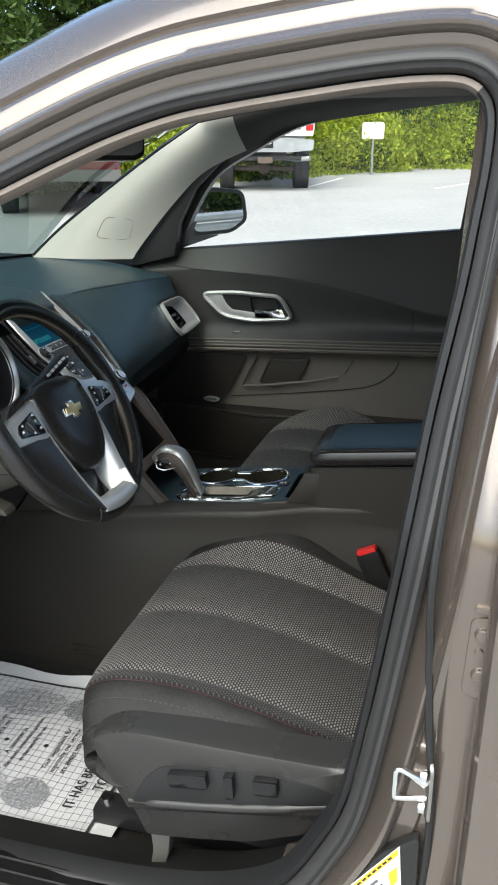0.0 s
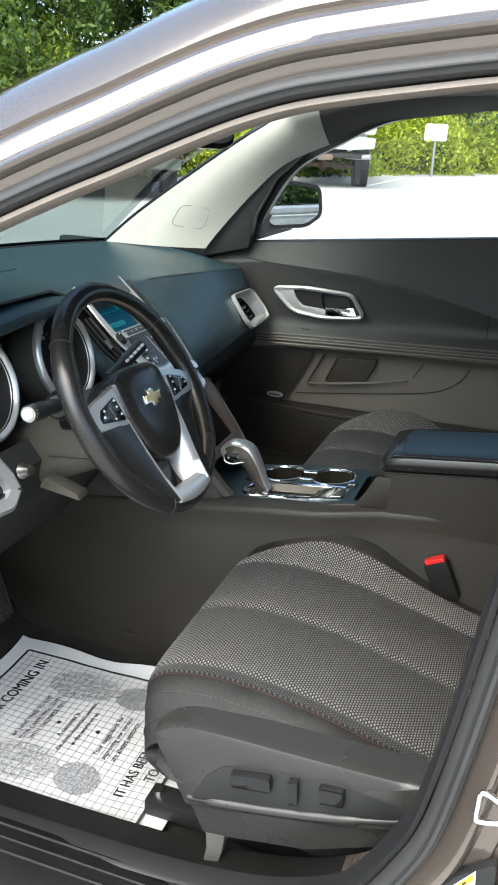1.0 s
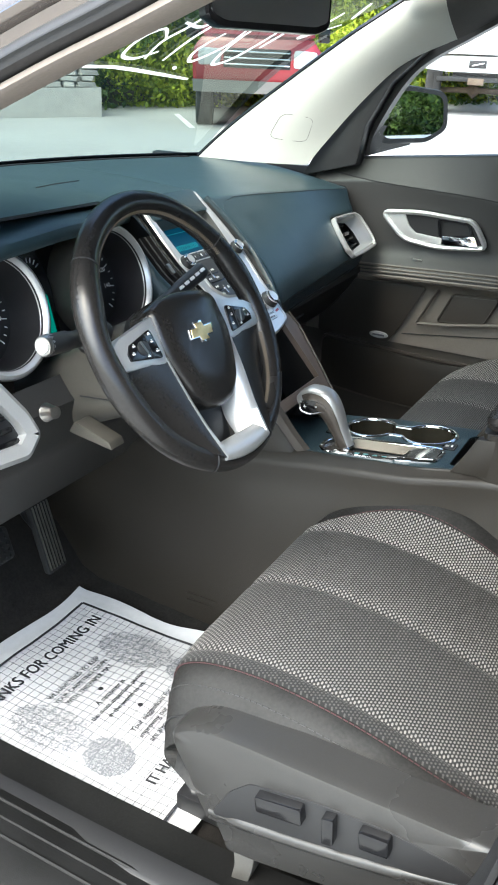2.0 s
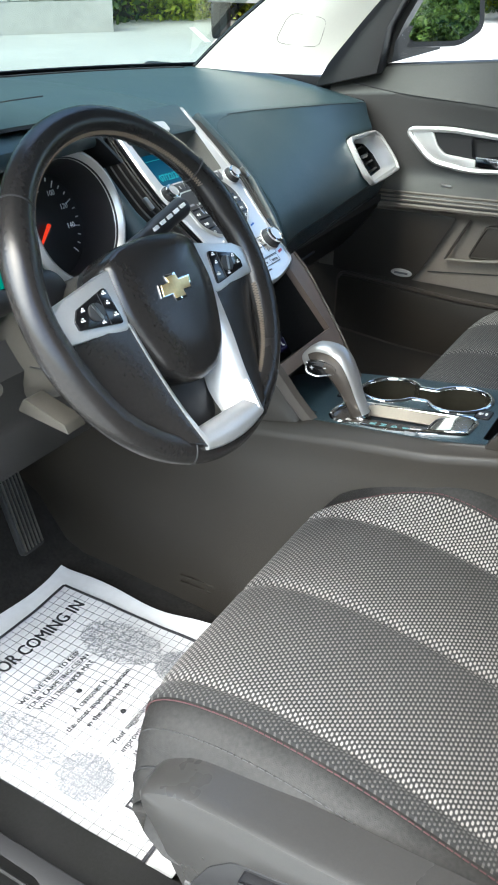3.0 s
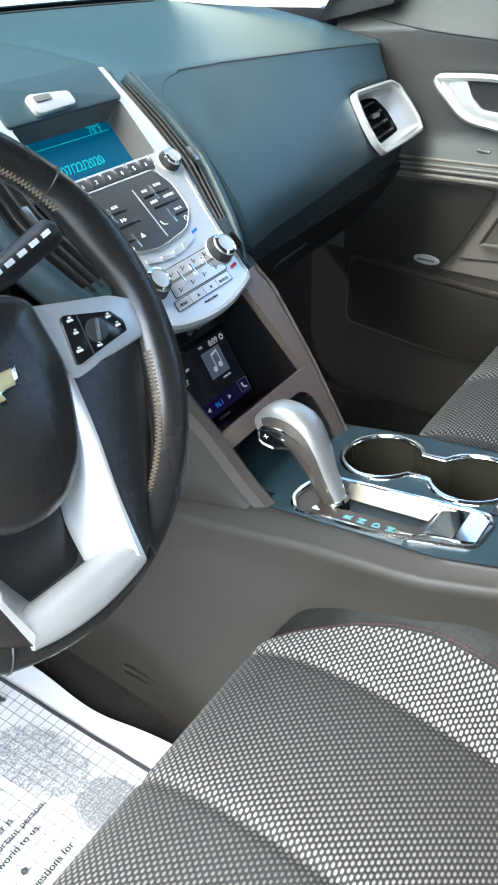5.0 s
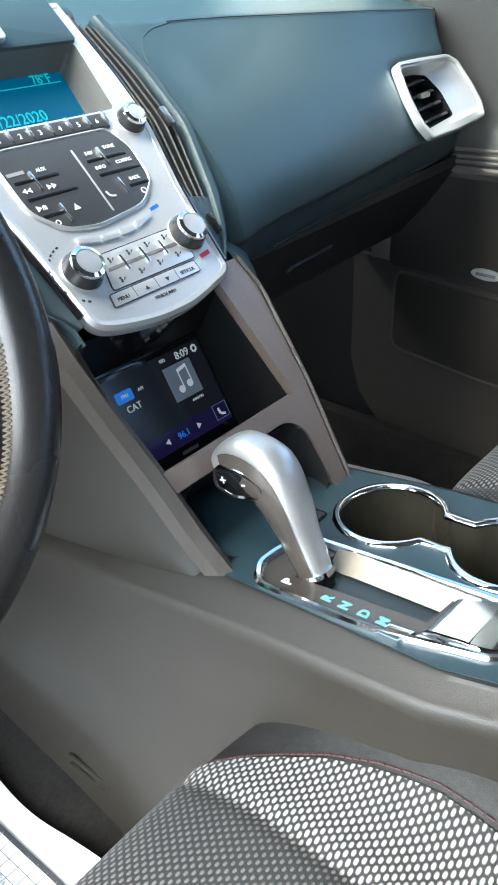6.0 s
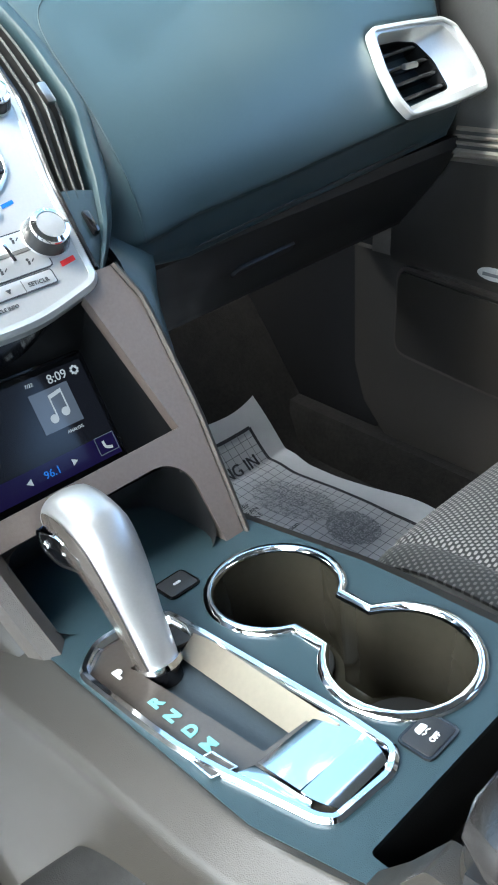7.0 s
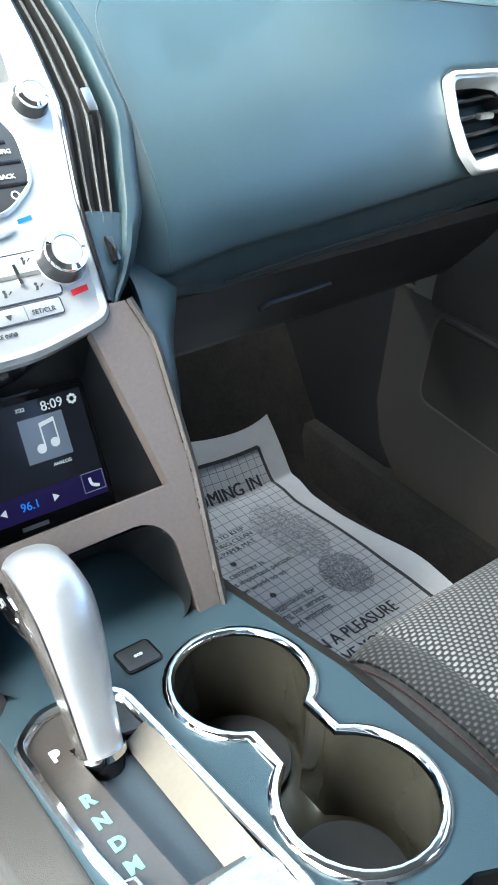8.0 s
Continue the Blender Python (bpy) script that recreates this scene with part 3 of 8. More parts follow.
def stroke(points, width):
    """A painted stroke on the windscreen through (u, v) points."""
    pts = curve([(u, v, 0) for u, v in points], 6)
    rings = []
    for i, p in enumerate(pts):
        d = (pts[min(i + 1, len(pts) - 1)] - pts[max(i - 1, 0)]).normalized()
        s = Vector((-d.y, d.x, 0)) * width * (0.55 + 0.45 * math.sin(math.pi * (i + 1) / (len(pts) + 1)))
        rings.append([screen_point(p.x + s.x * k, p.y + s.y * k * 0.45) + Vector((0.003, 0, -0.003)) for k in (-1, 1)])
    return loft(rings, closed=False)


for line in [[(0.56, 0.53), (0.60, 0.50), (0.55, 0.47), (0.47, 0.47), (0.46, 0.51), (0.50, 0.55)], [(0.70, 0.56), (0.62, 0.55), (0.54, 0.53), (0.46, 0.535)],
             [(0.64, 0.53), (0.63, 0.58), (0.68, 0.60)], [(0.68, 0.61), (0.58, 0.595), (0.46, 0.585)], [(0.62, 0.66), (0.52, 0.64), (0.47, 0.66), (0.56, 0.70), (0.66, 0.70)],
             [(0.74, 0.72), (0.60, 0.71), (0.47, 0.72), (0.52, 0.76), (0.66, 0.78), (0.74, 0.77)], [(0.41, 0.40), (0.415, 0.48), (0.40, 0.60), (0.385, 0.70)],
             [(0.80, 0.80), (0.68, 0.80), (0.58, 0.79)], [(0.84, 0.86), (0.74, 0.86), (0.66, 0.85), (0.78, 0.90)], [(0.92, 0.88), (0.82, 0.90)], [(0.44, 0.63), (0.425, 0.64)]]:
    part("paint_stroke", stroke([(u, 0.613 + (v - 0.47) * 0.86) for u, v in line], 0.008), CREAM, glass)

F_EDGE = [(-0.592, 0.588, 1.186), (-0.50, 0.592, 1.265), (-0.36, 0.592, 1.365), (-0.17, 0.590, 1.490), (-0.02, 0.588, 1.565), (0.20, 0.585, 1.60), (0.7, 0.58, 1.61)]
R_EDGE = [(-0.318, 0.628, 1.188), (-0.275, 0.636, 1.246), (-0.199, 0.640, 1.335), (-0.117, 0.645, 1.413), (-0.004, 0.66, 1.468), (0.142, 0.68, 1.528), (0.62, 0.68, 1.588)]
fe, re = curve(F_EDGE, 8), curve(R_EDGE, 8)
far_pillar = thing("pillar_trim", "pale grey moulded windshield pillar trim with airbag panel", "pillar trim", (-0.4, 0.6, 1.2))


def pillar(u, v):
    k = u * (len(fe) - 1)
    i = min(int(k), len(fe) - 2)
    a, b = fe[i].lerp(fe[i + 1], k - i), re[i].lerp(re[i + 1], k - i)
    return a.lerp(b, v) + Vector((0.0, -0.022, 0.0)) * math.sin(v * math.pi)


part("black_edge", tube([p + Vector((-0.002, -0.003, 0)) for p in fe[:34]], 0.005, 8), GLOSS, glass)
part("cover", sheet(lambda u, v: pillar(0.66 * u, v), 40, 12, 0.006), PILLAR, far_pillar)
# Upper end of the pale pillar trim, darkened to paint its shade.
part("shaded_pillar_top", sheet(lambda u, v: pillar(0.657 + 0.343 * u, v) + Vector((0, 0.001, 0)), 30, 12, 0.006), HEADLINER, far_pillar, "upper pillar trim, its shade in charcoal")
patch = [pillar(0.14 + 0.10 * a, 0.50 - 0.12 * a + 0.36 * b) + Vector((0.001, -0.0062, 0.001)) for a, b in soft_poly([(0, 0), (1, 0), (1, 1), (0, 1)], 0.25, 4)]
part("airbag_panel_gap", tube(patch, 0.0006, 6, True), GREY_PLASTIC, far_pillar)

door = thing("passenger_door", "black moulded passenger door with silver pull handle", "car door", (0.1, 0.67, 0.45))


def belt(x):
    return 1.207 + 0.092 * (x + 0.19)


def door_y(x, z):
    arm = 0.957 + 0.036 * (x + 0.15)
    y = 0.672
    # armrest shelf, sharper below than above
    d = z - arm
    y -= 0.040 * math.exp(-((d / (0.020 if d < 0 else 0.035)) ** 2))
    # hollow round the handle, swelling to the crease below the window
    crease = min(lerp(x, (-0.3, -0.144, 0.087, 0.20, 0.31, 0.42, 0.62), (1.165, 1.162, 1.149, 1.132, 1.110, 1.084, 1.05)), belt(x) - 0.045)
    if z > arm:
        t = min(max((z - arm) / max(crease - arm, 0.01), 0), 1)
        y -= 0.014 * t * t
    if z > crease:
        t = (z - crease) / max(belt(x) - crease, 0.02)
        y += 0.032 * min(t, 1.2) ** 0.8
    return y


ARM = lambda x: 0.948 + 0.036 * (x + 0.15)
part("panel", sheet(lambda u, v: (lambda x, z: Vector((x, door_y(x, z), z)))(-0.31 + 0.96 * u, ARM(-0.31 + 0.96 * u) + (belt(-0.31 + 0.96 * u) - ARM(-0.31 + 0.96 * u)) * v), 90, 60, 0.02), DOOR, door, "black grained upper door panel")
part("lower_panel", sheet(lambda u, v: (lambda x: (lambda z: Vector((x, door_y(x, z) - 0.004, z)))(0.79 + (ARM(x) - 0.794) * v))(-0.31 + 0.96 * u), 60, 30, 0.016), DOOR_LOW, door, "grained lower door panel, brown-grey lightened to offset dim light")
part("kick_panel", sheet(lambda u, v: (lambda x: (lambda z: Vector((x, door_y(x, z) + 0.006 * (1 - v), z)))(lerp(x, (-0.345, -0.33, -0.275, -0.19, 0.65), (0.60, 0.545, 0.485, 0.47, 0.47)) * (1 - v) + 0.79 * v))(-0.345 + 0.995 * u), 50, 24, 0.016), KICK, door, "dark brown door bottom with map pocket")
part("belt_strip", loft([[Vector((x, 0.706 + a, belt(x) + b)) for a, b in ((-0.012, -0.006), (-0.010, 0.003), (0.0, 0.006), (0.02, 0.002), (0.02, -0.03), (-0.008, -0.03))] for x in np.linspace(-0.23, 0.65, 20)]), BLACK, door)
# Lighter vinyl on these ridges paints the light they catch.
for dz, r in ((0.020, 0.0030), (0.0125, 0.0024), (0.006, 0.0024), (-0.004, 0.0042)):
    part("lit_trim_line", tube([(x, door_y(x, 0.957 + 0.036 * (x + 0.15) + dz) - 0.001, 0.957 + 0.036 * (x + 0.15) + dz) for x in np.linspace(-0.17, 0.62, 40)], r, 6), DOOR_LOW, door, "ribbed trim line, lighter for the light on its ridges")
dp = Plane((0, 0.655, 0), (1, 0, 0), (0, 0, 1))  # faces the driver
BEZEL = soft_poly([(-0.132, 1.100), (-0.04, 1.107), (0.086, 1.100), (0.122, 1.043), (0.01, 1.033), (-0.072, 1.043)], 0.28, 5)
part("handle_bezel", rim(dp, BEZEL, [(0.0045, -0.004), (0.0045, 0.004), (0, 0.008), (-0.005, 0.006), (-0.007, -0.004)], 0.004), SILVER, door, "satin silver handle surround")
part("handle_scoop", prism(dp, soft_poly([(-0.126, 1.096), (-0.075, 1.101), (-0.062, 1.075), (-0.045, 1.060), (0.018, 1.055), (0.018, 1.039), (-0.068, 1.047)], 0.2), 0.006, 0.002, 0.006), SILVER, door, "satin silver scoop")
part("handle_recess", prism(dp, soft_poly([(-0.118, 1.096), (-0.04, 1.102), (0.082, 1.095), (0.115, 1.047), (0.01, 1.038), (-0.068, 1.048)], 0.25), 0.012, 0.0, 0.001), BLACK, door)
part("release_lever", prism(dp, soft_poly([(0.018, 1.062), (0.068, 1.062), (0.080, 1.068), (0.092, 1.068), (0.104, 1.045), (0.024, 1.043)], 0.2), 0.010, 0.003, 0.014), CHROME, door, "chrome release lever")
part("lever_frame", rim(dp, soft_poly([(0.006, 1.096), (0.075, 1.094), (0.088, 1.068), (0.014, 1.058)], 0.2), [(0.002, -0.003), (0.002, 0.003), (-0.002, 0.003), (-0.002, -0.003)], 0.008), GLOSS, door)
part("window_switch", prism(Plane((0, 0.6625, 0.988), (1, 0, 0), (0, 0.25, 1)), soft_poly([(-0.096, 0.004), (-0.090, 0.016), (0.076, 0.024), (0.082, 0.002), (-0.09, -0.004)], 0.2), 0.006, 0.002), BLACK, door, "black window switch plate")
part("pull_cup", prism(Plane((0, 0.6625, 0.988), (1, 0, 0), (0, 0.25, 1)), soft_poly([(0.184, 0.006), (0.197, 0.023), (0.44, 0.026), (0.445, 0.012)], 0.2), 0.006, 0.002), BLACK, door, "dark pull cup behind the armrest ridge")
part("switch", box((-0.035, 0.6585, 0.998), (0.022, 0.008, 0.005), 0.0015), STEEL, door)
PK = Plane((0, 0.664, 0), (1, 0, 0), (0, 0, 1))
# Darker brown than the panel paints the shade in the recess and its rim.
part("shaded_grab_recess", prism(PK, soft_poly([(0.031, 0.863), (0.060, 0.928), (0.165, 0.934), (0.137, 0.872)], 0.12), 0.01, 0.002, 0.007), KICK, door, "grab recess, its shade in darker brown")
part("shaded_recess_rim", rim(PK, soft_poly([(0.031, 0.863), (0.060, 0.928), (0.165, 0.934), (0.137, 0.872)], 0.12), [(0.004, -0.002), (0.003, 0.005), (0.0, 0.007), (-0.002, 0.002)], 0.003), KICK, door)
part("pocket_lip", tube(curve([(-0.018, 0.657, 0.850), (0.04, 0.655, 0.856), (0.108, 0.655, 0.866), (0.18, 0.656, 0.878), (0.245, 0.659, 0.893)], 6), [0.0035] * 6 + [0.004] * 12 + [0.003] * 7, 8), DOOR_LOW, door)
# Dark line along the edge paints soft shading on the panel.
part("pocket_edge_shade", tube(curve([(-0.018, 0.657, 0.850), (-0.004, 0.658, 0.880), (0.024, 0.660, 0.936)], 5), 0.003, 8), KICK, door)
part("panel_seam", tube([(0.285, 0.6655, 0.940), (0.262, 0.6655, 0.900)], 0.0011, 6), BLACK, door)
part("panel_seam", tube(curve([(-0.054, 0.6665, 0.816), (0.124, 0.6665, 0.837), (0.275, 0.6665, 0.859), (0.330, 0.6665, 0.872), (0.363, 0.6665, 0.889), (0.390, 0.6665, 0.915), (0.403, 0.6665, 0.943)], 6), 0.0014, 6), BLACK, door, "curved seam of the map pocket panel")
CREASE = curve([(-0.263, 0, 1.174), (-0.144, 0, 1.162), (0.087, 0, 1.149), (0.20, 0, 1.132), (0.31, 0, 1.110), (0.417, 0, 1.085), (0.430, 0, 1.074), (0.432, 0, 1.018)], 6)
part("upper_seam", tube([(p.x, door_y(p.x, p.z) - 0.0005, p.z) for p in CREASE], 0.0013, 6), BLACK, door, "thin seam of the upper door insert")
# Flat dark plate draws the shade inside the map pocket.
part("pocket_shade", prism(Plane((0, 0.664, 0), (1, 0, 0), (0, 0, 1)), soft_poly([(-0.256, 0.776), (0.02, 0.760), (0.45, 0.765), (0.45, 0.63), (-0.10, 0.640), (-0.256, 0.655)], 0.15), 0.004, 0.001, 0.006), CONSOLE, door, "lower storage pocket, a flat plate in its shade colour")
# Lighter vinyl on the pocket's rim paints its thin highlight.
part("highlit_pocket_rim", rim(Plane((0, 0.668, 0), (1, 0, 0), (0, 0, 1)), soft_poly([(-0.260, 0.780), (0.02, 0.764), (0.45, 0.769), (0.45, 0.626), (-0.10, 0.636), (-0.260, 0.650)], 0.15), [(0.004, -0.004), (0.003, 0.004), (-0.002, 0.003), (-0.003, -0.004)]), LEG_GRAIN, door, "rounded map pocket rim, lighter for its highlight")
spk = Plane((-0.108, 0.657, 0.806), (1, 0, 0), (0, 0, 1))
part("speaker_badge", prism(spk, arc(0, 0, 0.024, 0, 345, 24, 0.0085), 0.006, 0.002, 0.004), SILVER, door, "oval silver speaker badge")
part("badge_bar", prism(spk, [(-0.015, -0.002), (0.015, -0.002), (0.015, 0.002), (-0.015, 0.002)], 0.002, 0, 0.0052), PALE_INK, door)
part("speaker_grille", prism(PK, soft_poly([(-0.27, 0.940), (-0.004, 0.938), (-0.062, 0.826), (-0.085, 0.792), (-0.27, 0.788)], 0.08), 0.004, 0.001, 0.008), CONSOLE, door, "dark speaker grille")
frame_path = curve([(-0.215, 0.706, 1.20), (-0.17, 0.700, 1.30), (-0.10, 0.690, 1.40), (0.0, 0.684, 1.462), (0.142, 0.682, 1.528), (0.35, 0.680, 1.566), (0.56, 0.678, 1.588)], 8)
part("window_frame", sweep(frame_path, [(-0.006, -0.012), (0.03, -0.012), (0.03, 0.02), (-0.006, 0.02)], lambda i, p, d: (Vector((-d.z, 0, d.x)), Vector((0, 1, 0)))), BLACK, door)
part("rear_frame", loft([[Vector((x, y, z)) for x, y in ((x0, 0.676), (x0 + 0.046, 0.676), (x0 + 0.046, 0.72), (x0, 0.72))] for z, x0 in ((1.22, 0.522), (1.30, 0.532), (1.45, 0.548), (1.60, 0.565))]), BLACK, door)
BELT_TRIM = surface("grey_pillar_trim", (0.075, 0.074, 0.071), 0.6, grain=1200, bump=0.2)
belt_pillar = thing("belt_pillar", "dark grey belt pillar trim beside the far door", "pillar trim", (0.66, 0.69, 1.1), kind="structure")
part("trim_panel", loft([[Vector((x0 + a, y, z)) for a, y in ((0.0, 0.640), (0.006, 0.633), (0.014, 0.628), (0.15, 0.622), (0.16, 0.630), (0.16, 0.639), (0.08, 0.6395))] for z, x0 in ((0.62, 0.655), (1.0, 0.575), (1.12, 0.565), (1.30, 0.580), (1.45, 0.597), (1.60, 0.615))]), BELT_TRIM, belt_pillar, "dark grey moulded trim")
part("slide_cover", prism(Plane((0, 0.626, 0), (1, 0, 0), (0, 0, 1)), soft_poly([(0.612, 1.20), (0.690, 1.20), (0.712, 1.45), (0.640, 1.45)], 0.12), 0.006, 0.002, 0.004), KICK, belt_pillar, "recessed belt slide cover")
part("belt_ring", tube(curve([(0.640, 0.612, 1.375), (0.672, 0.609, 1.395), (0.700, 0.612, 1.380), (0.672, 0.607, 1.350)], 4, True), 0.006, 8, True), BLACK, belt_pillar, "black belt ring")
part("belt_strap", loft([[Vector((x, y, z)) for x, y in ((x0, y0), (x0 + 0.046, y0 - 0.002), (x0 + 0.046, y0 + 0.0005), (x0, y0 + 0.0025))] for x0, y0, z in ((0.648, 0.609, 1.365), (0.650, 0.605, 1.10), (0.655, 0.608, 0.80), (0.655, 0.612, 0.62))]), SILL, belt_pillar, "black belt webbing")
part("sail_panel", prism(Plane((0, 0.650, 0), (1, 0, 0), (0, 0, 1)), [(-0.34, 1.16), (-0.205, 1.195), (-0.19, 1.28), (-0.14, 1.37), (-0.06, 1.445), (-0.12, 1.425), (-0.21, 1.345), (-0.285, 1.255)], 0.05, 0.004), BLACK, door, "black mirror sail panel")
wp = part("window_pane", sheet(lambda u, v: Vector((-0.21 + 0.80 * u, 0.712 - 0.02 * v, lerp(-0.21 + 0.80 * u, (-0.21, 0.0, 0.142, 0.35, 0.6), (1.2, 1.2, 1.2, 1.2, 1.2)) + v * (lerp(-0.21 + 0.80 * u, (-0.21, -0.10, 0.0, 0.142, 0.35, 0.6), (1.21, 1.40, 1.465, 1.53, 1.57, 1.59)) - 1.2))), 16, 4), CLEAR, door, toward=(0, -1, 0))
wp.visible_shadow = False
part("rear_pillar", loft([[Vector((x, y, z)) for x, y in ((x0, 0.64), (x0 + 0.16, 0.64), (x0 + 0.16, 0.70), (x0, 0.70))] for z, x0 in ((0.45, 0.50), (0.80, 0.50), (1.25, 0.545), (1.60, 0.58))]), HEADLINER, cabin, "dark pillar beside the far seat")

side_mirror = thing("side_mirror", "black door mirror with rounded mirror glass", "side mirror", (-0.15, 0.80, 1.2))
mp = Plane((-0.125, 0.815, 1.303), (0.51, 0.86, 0.0), (-0.0115, 0.0065, 1))
M_OUT = soft_poly([(a * 1.28, b) for a, b in [(-0.098, -0.062), (0.03, -0.060), (0.076, -0.030), (0.066, 0.052), (-0.03, 0.064), (-0.088, 0.052)]], 0.32, 5)
part("housing", loft([[mp.at(a * s + o, b * s, h) for a, b in M_OUT] for s, h, o in ((1.0, 0.004, 0), (1.04, -0.004, 0), (1.04, -0.03, 0), (0.95, -0.065, -0.004), (0.7, -0.09, -0.01))]), BLACK, side_mirror)
part("mirror_glass", prism(mp, [(a * 0.86 - 0.002, b * 0.84) for a, b in M_OUT], 0.003, 0.0, 0.0055), MIRROR, side_mirror, "mirror glass")
part("mount", loft([[Vector((x, y, z)) for x, z in ((-0.255 + k * 0.02, 1.205), (-0.19 + k * 0.05, 1.215 + k * 0.02), (-0.185 + k * 0.05, 1.28), (-0.235 + k * 0.02, 1.30))] for k, y in ((0, 0.69), (0.5, 0.75), (1, 0.83))]), BLACK, side_mirror)

mirror = thing("rear_view_mirror", "black interior rear-view mirror on a short stalk", "mirror", (-0.10, 0, 1.43))
rp = Plane((-0.108, 0.0, 1.474), (0.45, 0.89, 0), (-0.05, 0.03, 1))
R_OUT = soft_poly([(-0.115, -0.022), (-0.09, -0.034), (0.09, -0.034), (0.115, -0.024), (0.118, 0.030), (-0.118, 0.030)], 0.3, 4)
part("mirror_case", loft([[rp.at(a * s, b * s, h) for a, b in R_OUT] for s, h in ((0.97, 0.004), (1.0, 0.0), (1.0, -0.018), (0.85, -0.035), (0.5, -0.045))]), GLOSS, mirror)
part("mirror_glass", prism(rp, [(a * 0.93, b * 0.80 + 0.003) for a, b in R_OUT], 0.002, 0, 0.006), MIRROR, mirror)
part("stalk", tube(curve([(-0.13, 0, 1.47), (-0.19, 0, 1.50), (-0.22, 0, 1.53)], 4), 0.011), BLACK, mirror)

# ---------- driver's door, swung open ----------
open_door = thing("driver_door", "bronze-brown driver's door standing wide open", "car door", (-0.52, -0.80, 0.45))
DA = Vector((-0.52, -0.82, 0))
OD = Plane(DA, Vector((-0.42, -0.91, 0)), (0, 0, 1))
D_OUT = soft_poly([(0.0, 0.46), (0.0, 1.10), (0.10, 1.18), (1.05, 1.26), (1.08, 1.0), (1.02, 0.70), (0.90, 0.48)], 0.12, 4)
part("skin", prism(OD, D_OUT, 0.10, 0.02, 0.0), PAINT, open_door)
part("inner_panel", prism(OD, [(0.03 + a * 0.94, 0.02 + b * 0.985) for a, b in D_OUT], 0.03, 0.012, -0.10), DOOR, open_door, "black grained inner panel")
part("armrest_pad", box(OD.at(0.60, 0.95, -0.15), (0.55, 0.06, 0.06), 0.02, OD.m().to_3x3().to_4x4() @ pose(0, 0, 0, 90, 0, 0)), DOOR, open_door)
part("window_frame", tube([OD.at(a, b, -0.05) for a, b in ((0.05, 1.14), (0.25, 1.33), (0.45, 1.46), (0.70, 1.52), (0.98, 1.54), (1.06, 1.26))], 0.018, 8), BLACK, open_door)

# ---------- the rest of the car's outer shell ----------
HOOD_X = (-1.72, -1.66, -1.45, -1.10, -0.80)
HOOD_Z = (0.80, 0.90, 0.985, 1.06, 1.12)
part("hood", sheet(lambda u, v: (lambda x, w: Vector((x + 0.10 * w * w, 0.78 * w, lerp(x, HOOD_X, HOOD_Z) - 0.05 * w ** 4)))(-1.72 + 0.92 * u, 2 * v - 1), 24, 24, 0.01), PAINT, car)
part("cowl", box((-0.77, 0, 1.10), (0.10, 1.36, 0.05), 0.01), BLACK, car)
for s in (-1, 1):
    part("fender", loft([[Vector((x, s * (0.80 + 0.02 * math.sin(2.5 * (x + 1.7))), z)) for z in (0.30, 0.60, lerp(x, HOOD_X, HOOD_Z) - 0.09)] + [Vector((x, s * 0.70, z)) for z in (lerp(x, HOOD_X, HOOD_Z) - 0.06, 0.30)] for x in np.linspace(-1.62, -0.56, 16)]), PAINT, car)
    part("quarter_panel", loft([[Vector((x, s * y, z)) for y, z in ((0.74, 0.32), (0.80, 0.55), (0.80, 0.95), (0.77, 1.14), (0.72, 1.14), (0.72, 0.32))] for x in np.linspace(0.70 if s < 0 else -0.50, 2.35, 20)]), PAINT, car)
    for x in (-1.15, 1.62):
        k = part("tyre", tube([(x, s * 0.66, 0.34), (x, s * 0.68, 0.34), (x, s * 0.80, 0.34), (x, s * 0.82, 0.34)], [0.31, 0.345, 0.345, 0.31], 40), TYRE, car)
        part("rim", tube([(x, s * 0.80, 0.34), (x, s * 0.826, 0.34)], [0.22, 0.20], 30), GALV, k)
part("front_bumper", loft([[Vector((x + 0.14 * abs(w) ** 2.5, 0.80 * w, z)) for x, z in ((-1.78, 0.30), (-1.82, 0.55), (-1.74, 0.82), (-1.60, 0.82), (-1.60, 0.30))] for w in np.linspace(-1, 1, 17)]), PAINT, car)
part("grille", box((-1.80, 0, 0.66), (0.04, 0.9, 0.14), 0.01), GLOSS, car)
part("tailgate", loft([[Vector((x - 0.12 * abs(w) ** 3, 0.78 * w, z)) for x, z in ((2.40, 0.32), (2.46, 0.60), (2.42, 1.10), (2.30, 1.12), (2.30, 0.32))] for w in np.linspace(-1, 1, 15)]), PAINT, car)
part("rear_roof", sheet(lambda u, v: Vector((1.75 + 0.62 * u, -0.52 + 1.04 * v, 1.635 - 0.10 * u * u - 0.03 * (2 * v - 1) ** 2)), 8, 10, 0.01), PAINT, car)
for s in (-1, 1):
    part("rear_pillar_skin", loft([[Vector((x + a, s * y, z)) for a in (0.0, 0.16)] + [Vector((x + a, s * (y - 0.04), z)) for a in (0.16, 0.0)] for x, y, z in ((2.22, 0.74, 1.13), (2.18, 0.64, 1.36), (2.08, 0.52, 1.60))]), PAINT, car)

# ---------- dashboard ----------
dash = thing("dashboard", "blue-black soft vinyl car dashboard with silver trim", "dashboard", (-0.3, 0, 0.8))
DY = (-0.66, -0.60, -0.50, -0.385, -0.27, -0.17, -0.11, 0.10, 0.20, 0.40, 0.60, 0.655)
DX = (-0.27, -0.225, -0.205, -0.20, -0.205, -0.245, -0.285, -0.285, -0.300, -0.250, -0.200, -0.196)
DZ = (1.10, 1.150, 1.183, 1.193, 1.194, 1.186, 1.180, 1.179, 1.162, 1.160, 1.152, 1.150)


